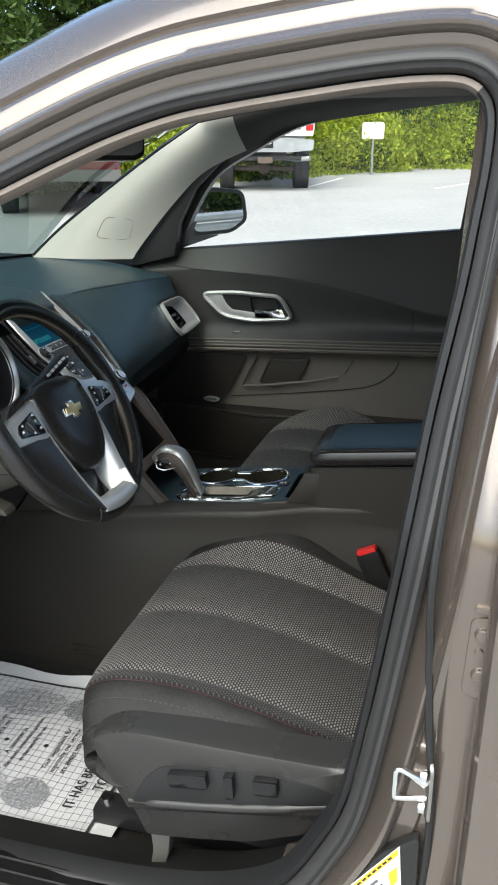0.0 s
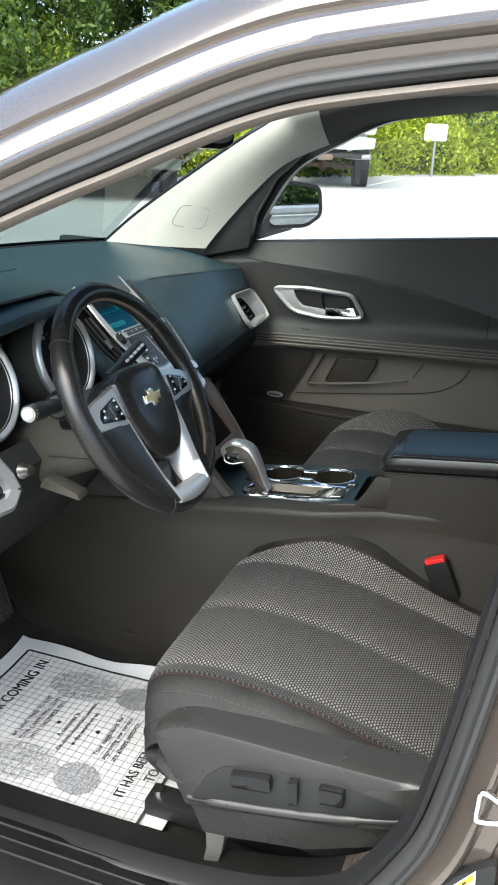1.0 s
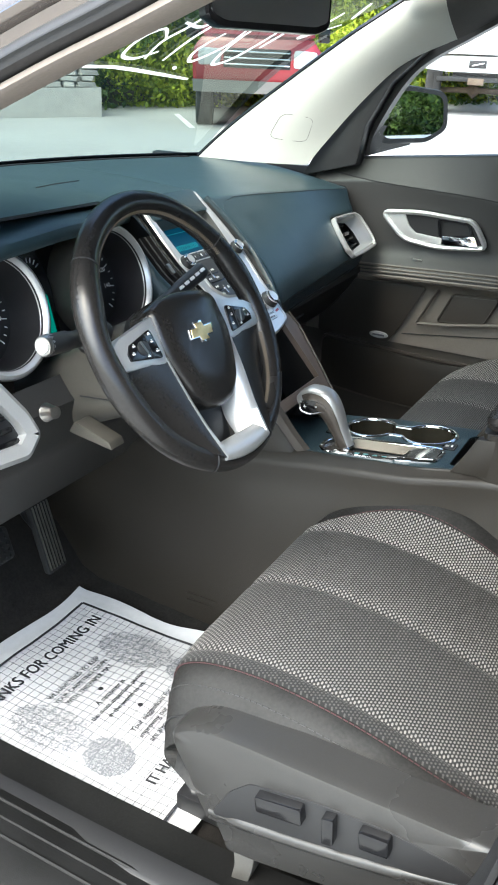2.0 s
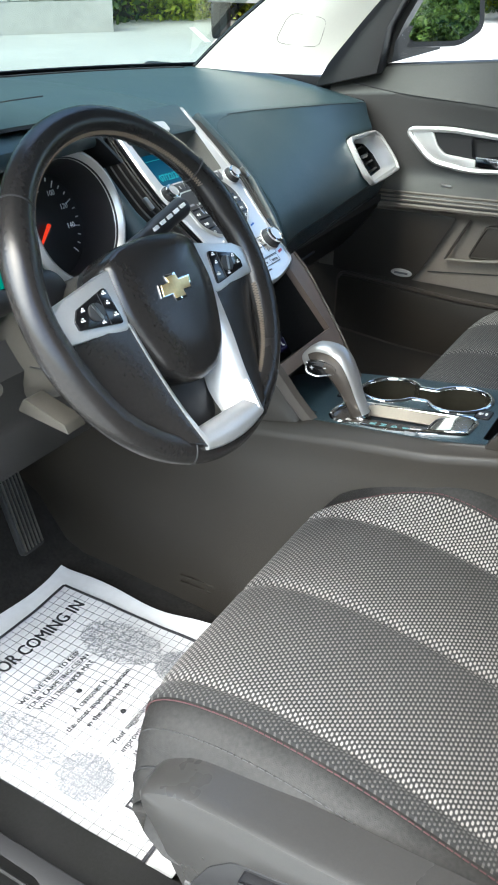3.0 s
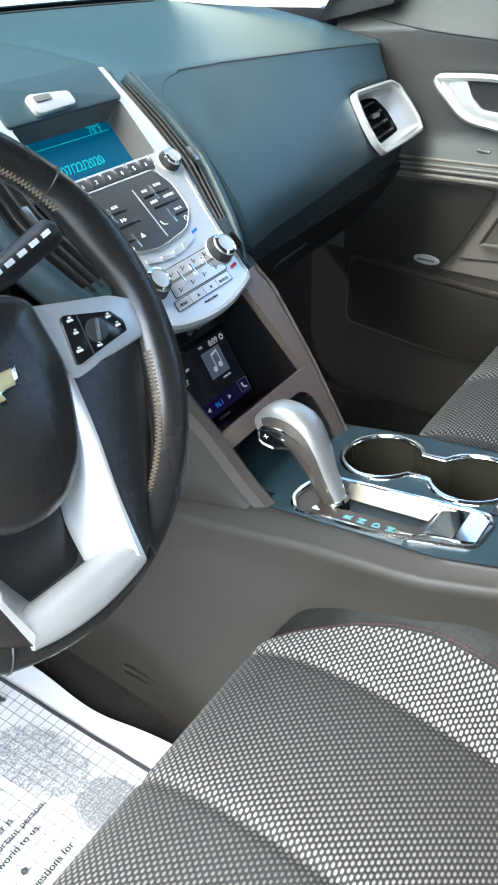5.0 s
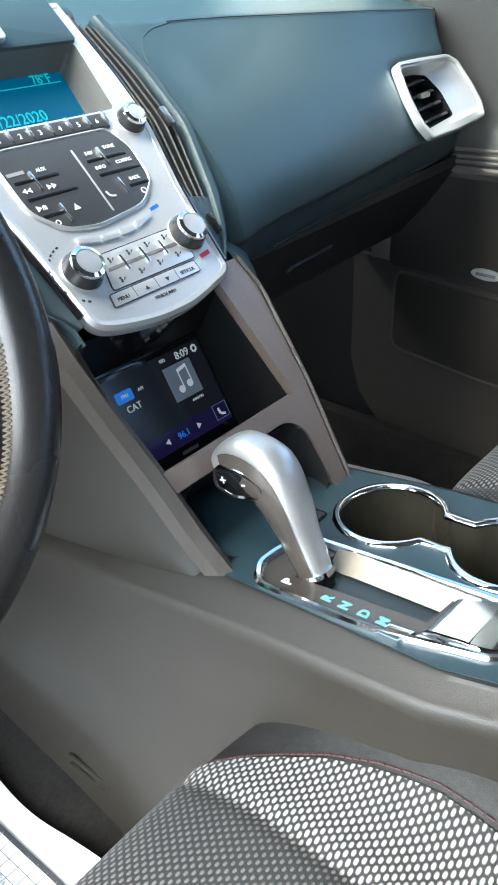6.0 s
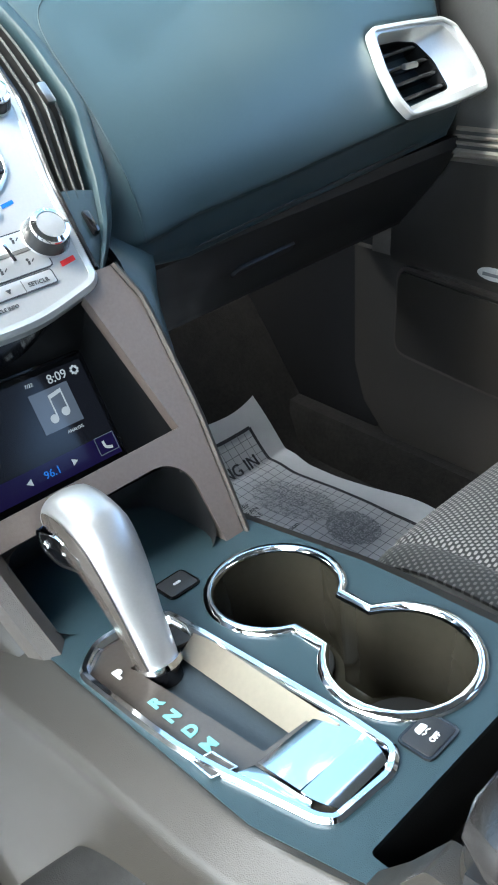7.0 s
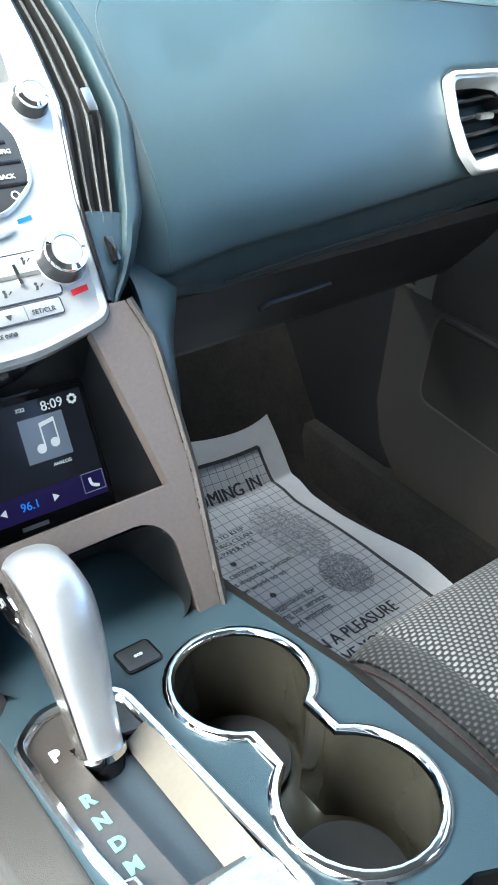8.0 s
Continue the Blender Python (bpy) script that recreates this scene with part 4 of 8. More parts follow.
PAD = {0.115: [(-0.328, 1.15), (-0.276, 1.108), (-0.216, 1.06), (-0.172, 1.016), (-0.15, 0.978), (-0.149, 0.967), (-0.148, 0.956)],
       0.155: [(-0.306, 1.156), (-0.255, 1.118), (-0.195, 1.07), (-0.155, 1.025), (-0.137, 0.985), (-0.1385, 0.9735), (-0.14, 0.962)],
       0.175: [(-0.3, 1.156), (-0.25, 1.118), (-0.193, 1.071), (-0.154, 1.026), (-0.1385, 0.987), (-0.141, 0.976), (-0.147, 0.957)],
       0.21: [(-0.294, 1.156), (-0.246, 1.118), (-0.191, 1.073), (-0.153, 1.029), (-0.14, 0.992), (-0.1435, 0.981), (-0.153, 0.952)],
       0.30: [(-0.28, 1.155), (-0.235, 1.12), (-0.187, 1.078), (-0.152, 1.034), (-0.139, 0.999), (-0.1425, 0.988), (-0.154, 0.96)],
       0.50: [(-0.228, 1.15), (-0.213, 1.122), (-0.19, 1.092), (-0.162, 1.054), (-0.142, 1.016), (-0.1455, 1.005), (-0.155, 0.975)],
       0.61: [(-0.205, 1.145), (-0.196, 1.12), (-0.178, 1.085), (-0.156, 1.05), (-0.145, 1.02), (-0.1485, 1.009), (-0.16, 0.982)],
       0.652: [(-0.225, 1.14), (-0.222, 1.116), (-0.21, 1.08), (-0.196, 1.048), (-0.188, 1.015), (-0.1915, 1.004), (-0.19, 0.985)]}
pad_rows = {y: curve([(x, 0, z) for x, z in row] + [(row[-1][0] - 0.014, 0, row[-1][1] - 0.010), (row[-1][0] - 0.10, 0, row[-1][1] - 0.016)], 6) for y, row in PAD.items()}


def pad_point(u, v):
    y = 0.115 + 0.537 * v
    ks = list(PAD)
    i = int(u * 48)
    f = u * 48 - i
    j = min(i + 1, 48)
    x = lerp(y, ks, [pad_rows[k][i].x * (1 - f) + pad_rows[k][j].x * f for k in ks])
    z = lerp(y, ks, [pad_rows[k][i].z * (1 - f) + pad_rows[k][j].z * f for k in ks])
    hole = math.exp(-(((y - 0.568) / 0.066) ** 6)) * math.exp(-(((z - 1.056) / 0.034) ** 6))
    x -= 0.045 * hole
    return Vector((x, y, z))


def dash_top(u, v):
    y = -0.655 + 1.31 * v
    w = min(max((y + 0.64) / 1.24, 0), 1)
    front = screen_point(-0.02, w)
    front.y = y
    rear = Vector((lerp(y, DY, DX), y, lerp(y, DY, DZ)))
    near = min(max((y - 0.095) / 0.035, 0), 1)
    if near > 0:
        rear = rear.lerp(pad_point(0, max((y - 0.115) / 0.537, 0)) + Vector((0, y - max(y, 0.115), 0.0015)), near)
    p = front.lerp(rear, min(u / 0.9, 1))
    p.z += 0.010 * math.sin(min(u / 0.9, 1) * math.pi)
    if u > 0.9:
        k = (u - 0.9) / 0.1
        p += Vector((0.006 * math.sin(k * 3.14), 0, -0.022 * k)) * (1 - near) + Vector((-0.004 * k, 0, -0.010 * k)) * near
    return p


part("top_pad", sheet(dash_top, 36, 80, 0.012), DASH, dash, "soft blue-black top pad")
part("defrost_slot", sheet(lambda u, v: dash_top(0.03 + 0.025 * u, 0.08 + 0.84 * v) + Vector((0, 0, 0.002)), 2, 40, 0.003), BLACK, dash)
part("sensor", tube([dash_top(0.10, 0.43), dash_top(0.10, 0.43) + Vector((0, 0, 0.010))], 0.009), BLACK, dash)
part("seam_line", tube([dash_top(0.55, v) + Vector((0, 0, 0.0005)) for v in np.linspace(0.36, 0.47, 10)], 0.0012, 6), BLACK, dash)

part("passenger_pad", sheet(pad_point, 96, 100, 0.008), DASH, dash, "smooth slate-blue passenger pad")
# Thin black line paints the shade of the crease above the pad.
part("pad_crease_shade", tube([pad_point(0.0, v) + Vector((0, 0, 0.0012)) for v in np.linspace(0.20, 1, 40)], 0.0007, 6), BLACK, dash)
part("pad_crease", tube([pad_point(q.x, q.y) + Vector((0.0002, 0, 0.0002)) for q in curve([(0.0, 0.21, 0), (0.025, 0.15, 0), (0.07, 0.105, 0), (0.15, 0.085, 0), (0.35, 0.075, 0), (0.55, 0.07, 0)], 8)], 0.0005, 6), DASH, dash)
part("lower_crease", tube([pad_point(0.75, v) + Vector((0.0006, 0, 0)) for v in np.linspace(0.19, 0.80, 40)], 0.0011, 6), DASH_LOW, dash, "fine seam over the glove box")
part("glove_box", sheet(lambda u, v: Vector((lerp(u, (0, 0.12, 0.55, 0.9, 1), (-0.164, -0.162, -0.200, -0.250, -0.30)), 0.150 + 0.49 * v, lerp(u, (0, 0.12, 0.55, 0.9, 1), (0.952, 0.940, 0.885, 0.825, 0.815)) + 0.018 * v)), 16, 10, 0.01), BLACK, dash, "black glove box lid")
part("glove_latch", prism(Plane((-0.196, 0.340, 0.898), (0, 1, 0.05), (0.57, 0, 0.82)), soft_poly([(-0.045, -0.007), (0.040, -0.005), (0.046, 0.006), (-0.036, 0.005)], 0.3), 0.006, 0.002, 0.004), BLACK, dash, "recessed glove box latch")
part("lower_edge", box((-0.33, 0.38, 0.825), (0.05, 0.54, 0.03), 0.01), BLACK, dash)
part("end_cap", prism(Plane((0, 0.655, 0), (1, 0, 0), (0, 0, 1)), [(-0.60, 1.17), (-0.23, 1.145), (-0.21, 1.05), (-0.20, 0.96), (-0.30, 0.86), (-0.60, 0.86)], 0.01, 0.004), BLACK, dash)

# far air vent
vent = thing("air_vent", "silver-framed side air vent with black slats", "air vent", (-0.14, 0.56, 1.02), "dashboard vents")
vp = Plane((-0.1325, 0.503, 1.020), (-0.03, 1, 0.03), (-0.60, 0, 0.80))
V_OUT = soft_poly([(-0.009, 0.092), (0.058, 0.089), (0.114, 0.085), (0.131, 0.074), (0.138, 0.040), (0.138, 0.014), (0.129, -0.003), (0.054, -0.005), (-0.012, -0.0035), (-0.0205, 0.017), (-0.0195, 0.050)], 0.25, 4)
V_HOLE = soft_poly([(-0.003, 0.086), (0.058, 0.083), (0.111, 0.078), (0.126, 0.050), (0.130, 0.006), (-0.009, 0.001), (-0.0155, 0.033)], 0.2, 4)
V_IN = soft_poly([(0.005, 0.082), (0.050, 0.081), (0.079, 0.075), (0.094, 0.050), (0.096, 0.016), (0.002, 0.010), (-0.004, 0.035)], 0.2, 4)
part("bezel", plate(vp, V_OUT, [V_HOLE], 0.004, 0.004), SILVER, vent, "satin silver bezel")
part("bezel_edge", rim(vp, V_OUT, [(0.0015, -0.006), (0.0015, 0.003), (0, 0.0045), (-0.003, 0.0045), (-0.004, -0.002)], 0.003), SILVER, vent)
part("scoop", loft([[vp.at(a + (c - a) * k, b + (d - b) * k, 0.004 - 0.018 * k ** 0.7) for (a, b), (c, d) in zip(V_HOLE, V_IN)] for k in (0, 0.25, 0.5, 0.75, 1.0)], caps=False), SILVER, vent, "silver scoop")
part("throat", loft([[vp.at(a, b, h) for a, b in V_IN] for h in (-0.014, -0.045)], caps="end"), BLACK, vent)
for k in range(4):
    part("slat", prism(vp, [(-0.002, 0.018 + k * 0.0165), (0.099, 0.021 + k * 0.0165), (0.099, 0.025 + k * 0.0165), (-0.002, 0.022 + k * 0.0165)], 0.018, 0.001, -0.016), GLOSS, vent)
part("tab", box(vp.at(0.050, 0.052, -0.013), (0.007, 0.022, 0.006), 0.002), STEEL, vent)

# centre stack
stack = thing("centre_stack", "silver centre control panel with knobs, buttons and display", "control panel", (-0.12, 0, 0.98))
SP = Plane((-0.085, -0.008, 0.99), (0, 1, 0), (-0.728, 0, 0.685))
SV, SW = (0, 0.04, 0.08, 0.15, 0.20, 0.24, 0.278), (0.075, 0.079, 0.084, 0.099, 0.098, 0.094, 0.090)
edge_v = [0.278 * i / 14 for i in range(15)]
S_OUT = [(lerp(v, SV, SW), v) for v in edge_v] + [(-lerp(v, SV, SW), v) for v in reversed(edge_v)]
S_OUT += [(p.x, p.y) for p in curve([(-0.075, 0.0, 0), (-0.0705, -0.0075, 0), (-0.055, -0.0135, 0), (-0.025, -0.0185, 0), (0.0, -0.0195, 0), (0.025, -0.0175, 0), (0.055, -0.0105, 0), (0.0695, -0.0060, 0), (0.075, 0.0, 0)], 5)[1:-1]]
D_HOLE = soft_poly([(-0.080, 0.166), (0.074, 0.166), (0.080, 0.236), (-0.080, 0.236)], 0.06, 3)
part("fascia", plate(SP, S_OUT, [D_HOLE], 0.010, 0.0), SILVER, stack, "satin silver fascia")
part("fascia_edge", rim(SP, S_OUT, [(0.003, -0.010), (0.003, -0.002), (0.0, 0.0015), (-0.004, 0.0008), (-0.004, -0.008)]), SILVER, stack)
part("under_chin", loft([[SP.at(a * s, b, h) for a, b in S_OUT] for s, h in ((1.0, -0.009), (0.97, -0.03), (0.9, -0.07))], caps="end"), GLOSS, stack)
part("display_recess", loft([[SP.at(a * s, 0.201 + (b - 0.201) * t, h) for a, b in D_HOLE] for s, t, h in ((1, 1, 0.0), (0.99, 0.99, -0.012), (0.93, 0.9, -0.030))], caps=False), GREY_PLASTIC, stack, "grey display hood walls")
part("display", prism(SP, [(a * 0.95, 0.201 + (b - 0.201) * 0.92) for a, b in D_HOLE], 0.004, 0, -0.029), SCREEN_BLUE, stack, "dark teal-blue display")
part("display_line", prism(SP, [(-0.07, 0.222), (0.068, 0.222), (0.068, 0.2228), (-0.07, 0.2228)], 0.0005, 0, -0.0282), SCREEN_TEXT, stack)
part("display_text", lettering("07/22/2020", 0.0155, SP, 0.0, 0.192, -0.0285, wide=0.9), SCREEN_TEXT, stack)
part("display_text", lettering("78°F", 0.0135, SP, 0.050, 0.2275, -0.0285, wide=0.85), SCREEN_TEXT, stack)
part("display_text", lettering("AM", 0.012, SP, -0.055, 0.2275, -0.0285), SCREEN_TEXT, stack)
part("hood_trim", prism(SP, soft_poly([(-0.084, 0.236), (0.083, 0.236), (0.080, 0.285), (-0.082, 0.285)], 0.10), 0.02, 0.004, 0.004), DASH, stack, "soft hood over the display")
part("storage_latch", prism(SP, soft_poly([(-0.046, 0.238), (0.010, 0.240), (0.010, 0.256), (-0.046, 0.262)], 0.3), 0.008, 0.002, 0.011), SILVER, stack, "silver storage latch")
part("latch_slot", prism(SP, soft_poly([(-0.040, 0.250), (-0.018, 0.250), (-0.018, 0.257), (-0.040, 0.257)], 0.3), 0.002, 0.0005, 0.0125), GREY_PLASTIC, stack)
part("preset_strip", prism(SP, soft_poly([(-0.064, 0.1485), (0.056, 0.1485), (0.060, 0.163), (-0.064, 0.163)], 0.1), 0.004, 0.0006, 0.0022), KEY_GREY, stack, "dark strip of preset keys")
for i in range(6):
    a = -0.060 + i * 0.0195
    k = part("preset_button", prism(SP, soft_poly([(a, 0.150), (a + 0.0180, 0.150), (a + 0.0180, 0.162), (a, 0.162)], 0.15, 2), 0.003, 0.0006, 0.0030), KEY_GREY, stack)
    part("digit", lettering(str(i + 1), 0.0066, SP, a + 0.0075, 0.1555, 0.0032), WHITE, k)
    part("tick", prism(SP, [(a + 0.0176, 0.153), (a + 0.0192, 0.153), (a + 0.0192, 0.164), (a + 0.0176, 0.164)], 0.002, 0.0004, 0.0042), CHROME, k)
KEYPAD = soft_poly([(-0.070, 0.1475), (0.050, 0.1475), (0.061, 0.126), (0.059, 0.093), (0.036, 0.074), (-0.016, 0.067), (-0.046, 0.072), (-0.067, 0.092)], 0.3, 4)
keypad = part("keypad", prism(SP, KEYPAD, 0.004, 0.001, 0.0025), KEY_GREY, stack, "dark grey rounded keypad")
part("keypad_edge", rim(SP, KEYPAD, [(0.0028, -0.002), (0.002, 0.002), (0, 0.0032), (-0.0012, 0.002), (-0.0012, -0.002)]), SILVER, stack)
for a0, a1, b in ((-0.064, -0.022, 0.1175), (-0.062, -0.014, 0.1020), (-0.059, -0.040, 0.0855), (0.010, 0.052, 0.1215), (0.013, 0.057, 0.1070), (0.034, 0.057, 0.0915)):
    part("key_gap", prism(SP, soft_poly([(a0, b - 0.0014), (a1, b - 0.0009), (a1, b + 0.0021), (a0, b + 0.0016)], 0.2, 2), 0.002, 0.0003, 0.0029), GLOSS, keypad)
for a, b, h in ((0.0035, 0.105, 0.030), (0.0275, 0.1235, 0.0085), (0.0275, 0.093, 0.0085), (-0.0455, 0.1165, 0.0085), (-0.0385, 0.0845, 0.0085)):
    part("key_divider", prism(SP, [(a - 0.0010, b - h), (a + 0.0010, b - h), (a + 0.0004, b + h), (a - 0.0016, b + h)], 0.002, 0.0004, 0.0042 if h < 0.02 else 0.0028), CHROME if h < 0.02 else SILVER, keypad)
for word, a, b, size in (("AUX", -0.035, 0.1245, 0.0046), ("FAV", 0.0165, 0.1285, 0.0046), ("TONE", 0.039, 0.1305, 0.0046), ("INFO", 0.0185, 0.1140, 0.0046), ("CONFIG", 0.0445, 0.1150, 0.0046), ("BACK", 0.0435, 0.0975, 0.0044),
                         ("◀◀", -0.058, 0.1095, 0.0050), ("▶▶", -0.035, 0.1085, 0.0050), ("▶/II", -0.0555, 0.0930, 0.0056), ("▲", -0.0265, 0.0865, 0.0066)):
    part("key_word", lettering(word, size, SP, a, b, 0.0030), WHITE, keypad)
part("key_mark", prism(SP, [(-0.066, 0.124), (-0.050, 0.1245), (-0.050, 0.1275), (-0.066, 0.127)], 0.0004, 0, 0.0029), STIPPLE, keypad)
part("key_mark", rim(SP, arc(0.0445, 0.0845, 0.0026, 0, 330, 12), [(0.0004, 0), (0.0004, 0.0005), (-0.0004, 0.0005), (-0.0004, 0)], 0.0025), WHITE, keypad)
part("key_mark", rim(SP, arc(-0.050, 0.0785, 0.0020, 0, 330, 12), [(0.0004, 0), (0.0004, 0.0005), (-0.0004, 0.0005), (-0.0004, 0)], 0.0025), WHITE, keypad)
part("phone_mark", tube(curve([SP.at(0.008, 0.0925, 0.003), SP.at(0.0095, 0.088, 0.003), SP.at(0.0145, 0.0865, 0.003)], 4), 0.0008, 6), WHITE, keypad)
for a0, a1, b0, b1 in ((-0.044, -0.024, 0.0605, 0.0560), (-0.022, -0.006, 0.0560, 0.0555), (-0.003, 0.012, 0.0560, 0.0570), (0.015, 0.036, 0.0580, 0.0640)):
    part("arc_button", prism(SP, soft_poly([(a0, b0 - 0.003), (a1, b1 - 0.003), (a1, b1 + 0.003), (a0, b0 + 0.003)], 0.2, 2), 0.003, 0.0008, 0.0024), SILVER, stack)
CLIMATE = soft_poly([(-0.042, 0.0135), (0.050, 0.0155), (0.050, 0.0465), (-0.034, 0.0440)], 0.08, 2)
climate = part("climate_panel", prism(SP, CLIMATE, 0.003, 0.0006, 0.0010), SILVER, stack, "flat silver climate keys")
part("panel_gap", rim(SP, CLIMATE, [(0.0008, -0.001), (0.0008, 0.0008), (-0.0002, 0.0008), (-0.0002, -0.001)]), INK, climate)
part("key_gap", prism(SP, [(-0.036, 0.0285), (0.047, 0.0305), (0.047, 0.0335), (-0.034, 0.0315)], 0.002, 0.0003, 0.0014), GREY_PLASTIC, climate)
for i in range(3):
    a = -0.0185 + i * 0.0215
    part("lit_tab", prism(SP, [(a, 0.0245 + i * 0.0004), (a + 0.0026, 0.0245 + i * 0.0004), (a + 0.0016, 0.0385 + i * 0.0004), (a - 0.0010, 0.0385 + i * 0.0004)], 0.002, 0.0004, 0.0028), CHROME, climate)
for i in range(4):
    for a, b in ((-0.027 + i * 0.0205, 0.0370 + i * 0.0012), (-0.028 + i * 0.0215, 0.0190 + i * 0.0012)):
        part("icon", join(prism(SP, arc(a - 0.002, b + 0.0018, 0.0011, 0, 300, 8), 0.0003, 0, 0.0013), prism(SP, [(a - 0.003, b - 0.0022), (a - 0.0012, b - 0.0022), (a - 0.0006, b + 0.0006), (a - 0.0024, b + 0.0006)], 0.0003, 0, 0.0013), prism(SP, [(a + 0.0006, b - 0.0010), (a + 0.0030, b + 0.0010), (a + 0.0026, b + 0.0018), (a + 0.0004, b - 0.0002)], 0.0003, 0, 0.0013)), INK, climate)
MENU = soft_poly([(-0.050, 0.0005), (0.046, 0.0030), (0.046, 0.0130), (-0.048, 0.0108)], 0.12, 2)
menu = part("menu_panel", prism(SP, MENU, 0.003, 0.0006, 0.0012), SILVER, stack, "flat silver menu keys")
part("panel_gap", rim(SP, MENU, [(0.0008, -0.001), (0.0008, 0.0010), (-0.0002, 0.0010), (-0.0002, -0.001)]), INK, menu)
for a, word in ((-0.0385, "MENU"), (-0.013, "▲"), (0.010, "▼"), (0.033, "SET/CLR")):
    part("word", lettering(word, 0.0044, SP, a, 0.0058 + a * 0.02, 0.0014), INK, menu)
for a in (-0.026, -0.002, 0.021):
    part("key_gap", prism(SP, [(a, 0.0015), (a + 0.0006, 0.0015), (a + 0.0006, 0.0115), (a, 0.0115)], 0.001, 0, 0.0014), GREY_PLASTIC, menu)
part("word", lettering("VEHICLE INFO", 0.0036, SP, 0.0, -0.0045, 0.0005), INK, stack)
for i in range(14):
    t = radians(105 + i * 11)
    part("dial_dash", prism(SP, [(-0.057 + r * math.cos(t + e), 0.036 + r * math.sin(t + e)) for r, e in ((0.0245, -0.05), (0.0262, -0.05), (0.0262, 0.05), (0.0245, 0.05))], 0.0004, 0, 0.0004), INK, stack)
part("red_mark", prism(SP, [(0.056, 0.012), (0.068, 0.014), (0.068, 0.018), (0.056, 0.016)], 0.0006, 0, 0.0004), RED, stack)
part("blue_mark", prism(SP, [(0.040, 0.066), (0.050, 0.068), (0.050, 0.071), (0.040, 0.069)], 0.0006, 0, 0.0004), SCREEN_SKY, stack)


KNOB_GREY = surface("dark_knob_plastic", (0.030, 0.030, 0.031), 0.24, grain=500, bump=0.05)


def knob(a, b, r, tall):
    k = thing("control_knob", "ribbed black control knob with chrome cap", "knob", SP.at(a, b, 0), "centre stack knobs")
    ang = np.linspace(0, 2 * math.pi, 48, endpoint=False)
    ring = lambda rr, h, rib=0.0: [SP.at(a + (rr + rib * (i % 2)) * math.cos(t), b + (rr + rib * (i % 2)) * math.sin(t), h) for i, t in enumerate(ang)]
    part("skirt", loft([ring(r * 1.10, 0.0), ring(r * 1.08, 0.002), ring(r * 1.0, 0.003)]), SILVER, k)
    part("grip", loft([ring(r * 1.08, 0.001), ring(r * 1.04, 0.004), ring(r * 0.86, tall), ring(r * 0.82, tall + 0.001)]), KNOB_GREY, k)
    part("cap_ring", loft([ring(r * 0.86, tall - 0.003), ring(r * 0.88, tall - 0.001), ring(r * 0.86, tall + 0.0015), ring(r * 0.66, tall + 0.0028), ring(r * 0.64, tall + 0.001)]), CHROME, k)
    part("cap", loft([ring(r * 0.65, tall), ring(r * 0.62, tall + 0.0024), ring(r * 0.1, tall + 0.0030)]), SILVER, k)


knob(0.057, 0.037, 0.0158, 0.013)
knob(-0.057, 0.036, 0.0158, 0.013)
knob(0.080, 0.150, 0.0124, 0.011)
knob(-0.084, 0.150, 0.0124, 0.011)

# tall vents beside the stack
for s in (1, -1):
    tall = thing("air_vent", "tall black slatted air vent beside the control panel", "air vent", SP.at(s * 0.11, 0.02, -0.01), "dashboard vents")

    def side(u, v, s=s, add=0.0, h0=0.0):
        b = 0.004 + 0.262 * u
        w = lerp(b, SV, SW) + 0.004
        span = 0.044 * lerp(u, (0, 0.06, 0.14, 0.28, 0.5, 0.8, 1.0), (0.10, 0.36, 0.60, 0.84, 1.0, 0.96, 0.82))
        return SP.at(s * (w + span * v + add), b, -0.004 - 0.010 * v ** 1.4 + h0)

    part("backing", sheet(lambda u, v, f=side: f(u, v, h0=-0.016), 20, 4, 0.004), DARK_RUBBER, tall)
    for k in range(3):
        part("slat", loft([[side(u, 0.22 + 0.26 * k + dv) + SP.n * dh for dv, dh in ((0, 0.0), (0.03, 0.0015), (0.06, 0.0), (0.03, -0.010))] for u in np.linspace(0.22, 0.97, 16)]), DARK_RUBBER, tall)
    RIM = ((0.0, -0.008), (0.001, 0.001), (0.004, 0.0045), (0.009, 0.005), (0.015, 0.002), (0.021, -0.006), (0.026, -0.022), (0.022, -0.030), (0.0, -0.012))
    part("outer_rim", loft([[side(u, 1.0, add=a * min(1, 0.35 + 2.6 * max(u, 0)), h0=h) for a, h in RIM] for u in np.linspace(-0.07, 1.02, 38)]), DASH, tall, "soft slate rim")
    part("inner_edge", tube([side(u, 0.0) + SP.n * 0.001 for u in np.linspace(0, 1, 30)], 0.003, 8), GLOSS, tall)
    part("lower_cover", sheet(lambda u, v, f=side: f(-0.02 + 0.27 * u, v, h0=-0.003), 6, 4, 0.004), DASH, tall)
    part("lever", box(side(0.56, 0.55) + SP.n * 0.005, (0.008, 0.006, 0.019), 0.002, SP.m().to_3x3().to_4x4() @ pose(0, 0, 0, 90, 0, 0)), STEEL, tall, "silver vane lever")
    part("thumb_wheel", box(side(0.14, 0.62) + SP.n * 0.002, (0.006, 0.02, 0.010), 0.003, SP.m().to_3x3().to_4x4()), GLOSS, tall)
LEG = [((-0.178, 0.118, 1.000), (-0.158, 0.172, 0.972)), ((-0.120, 0.110, 0.984), (-0.127, 0.152, 0.958)), ((-0.087, 0.104, 0.953), (-0.098, 0.130, 0.941)), ((-0.060, 0.100, 0.923), (-0.070, 0.118, 0.919)), ((-0.045, 0.096, 0.903), (-0.050, 0.108, 0.899))]
la, lb = curve([a for a, b in LEG], 5), curve([b for a, b in LEG], 5)
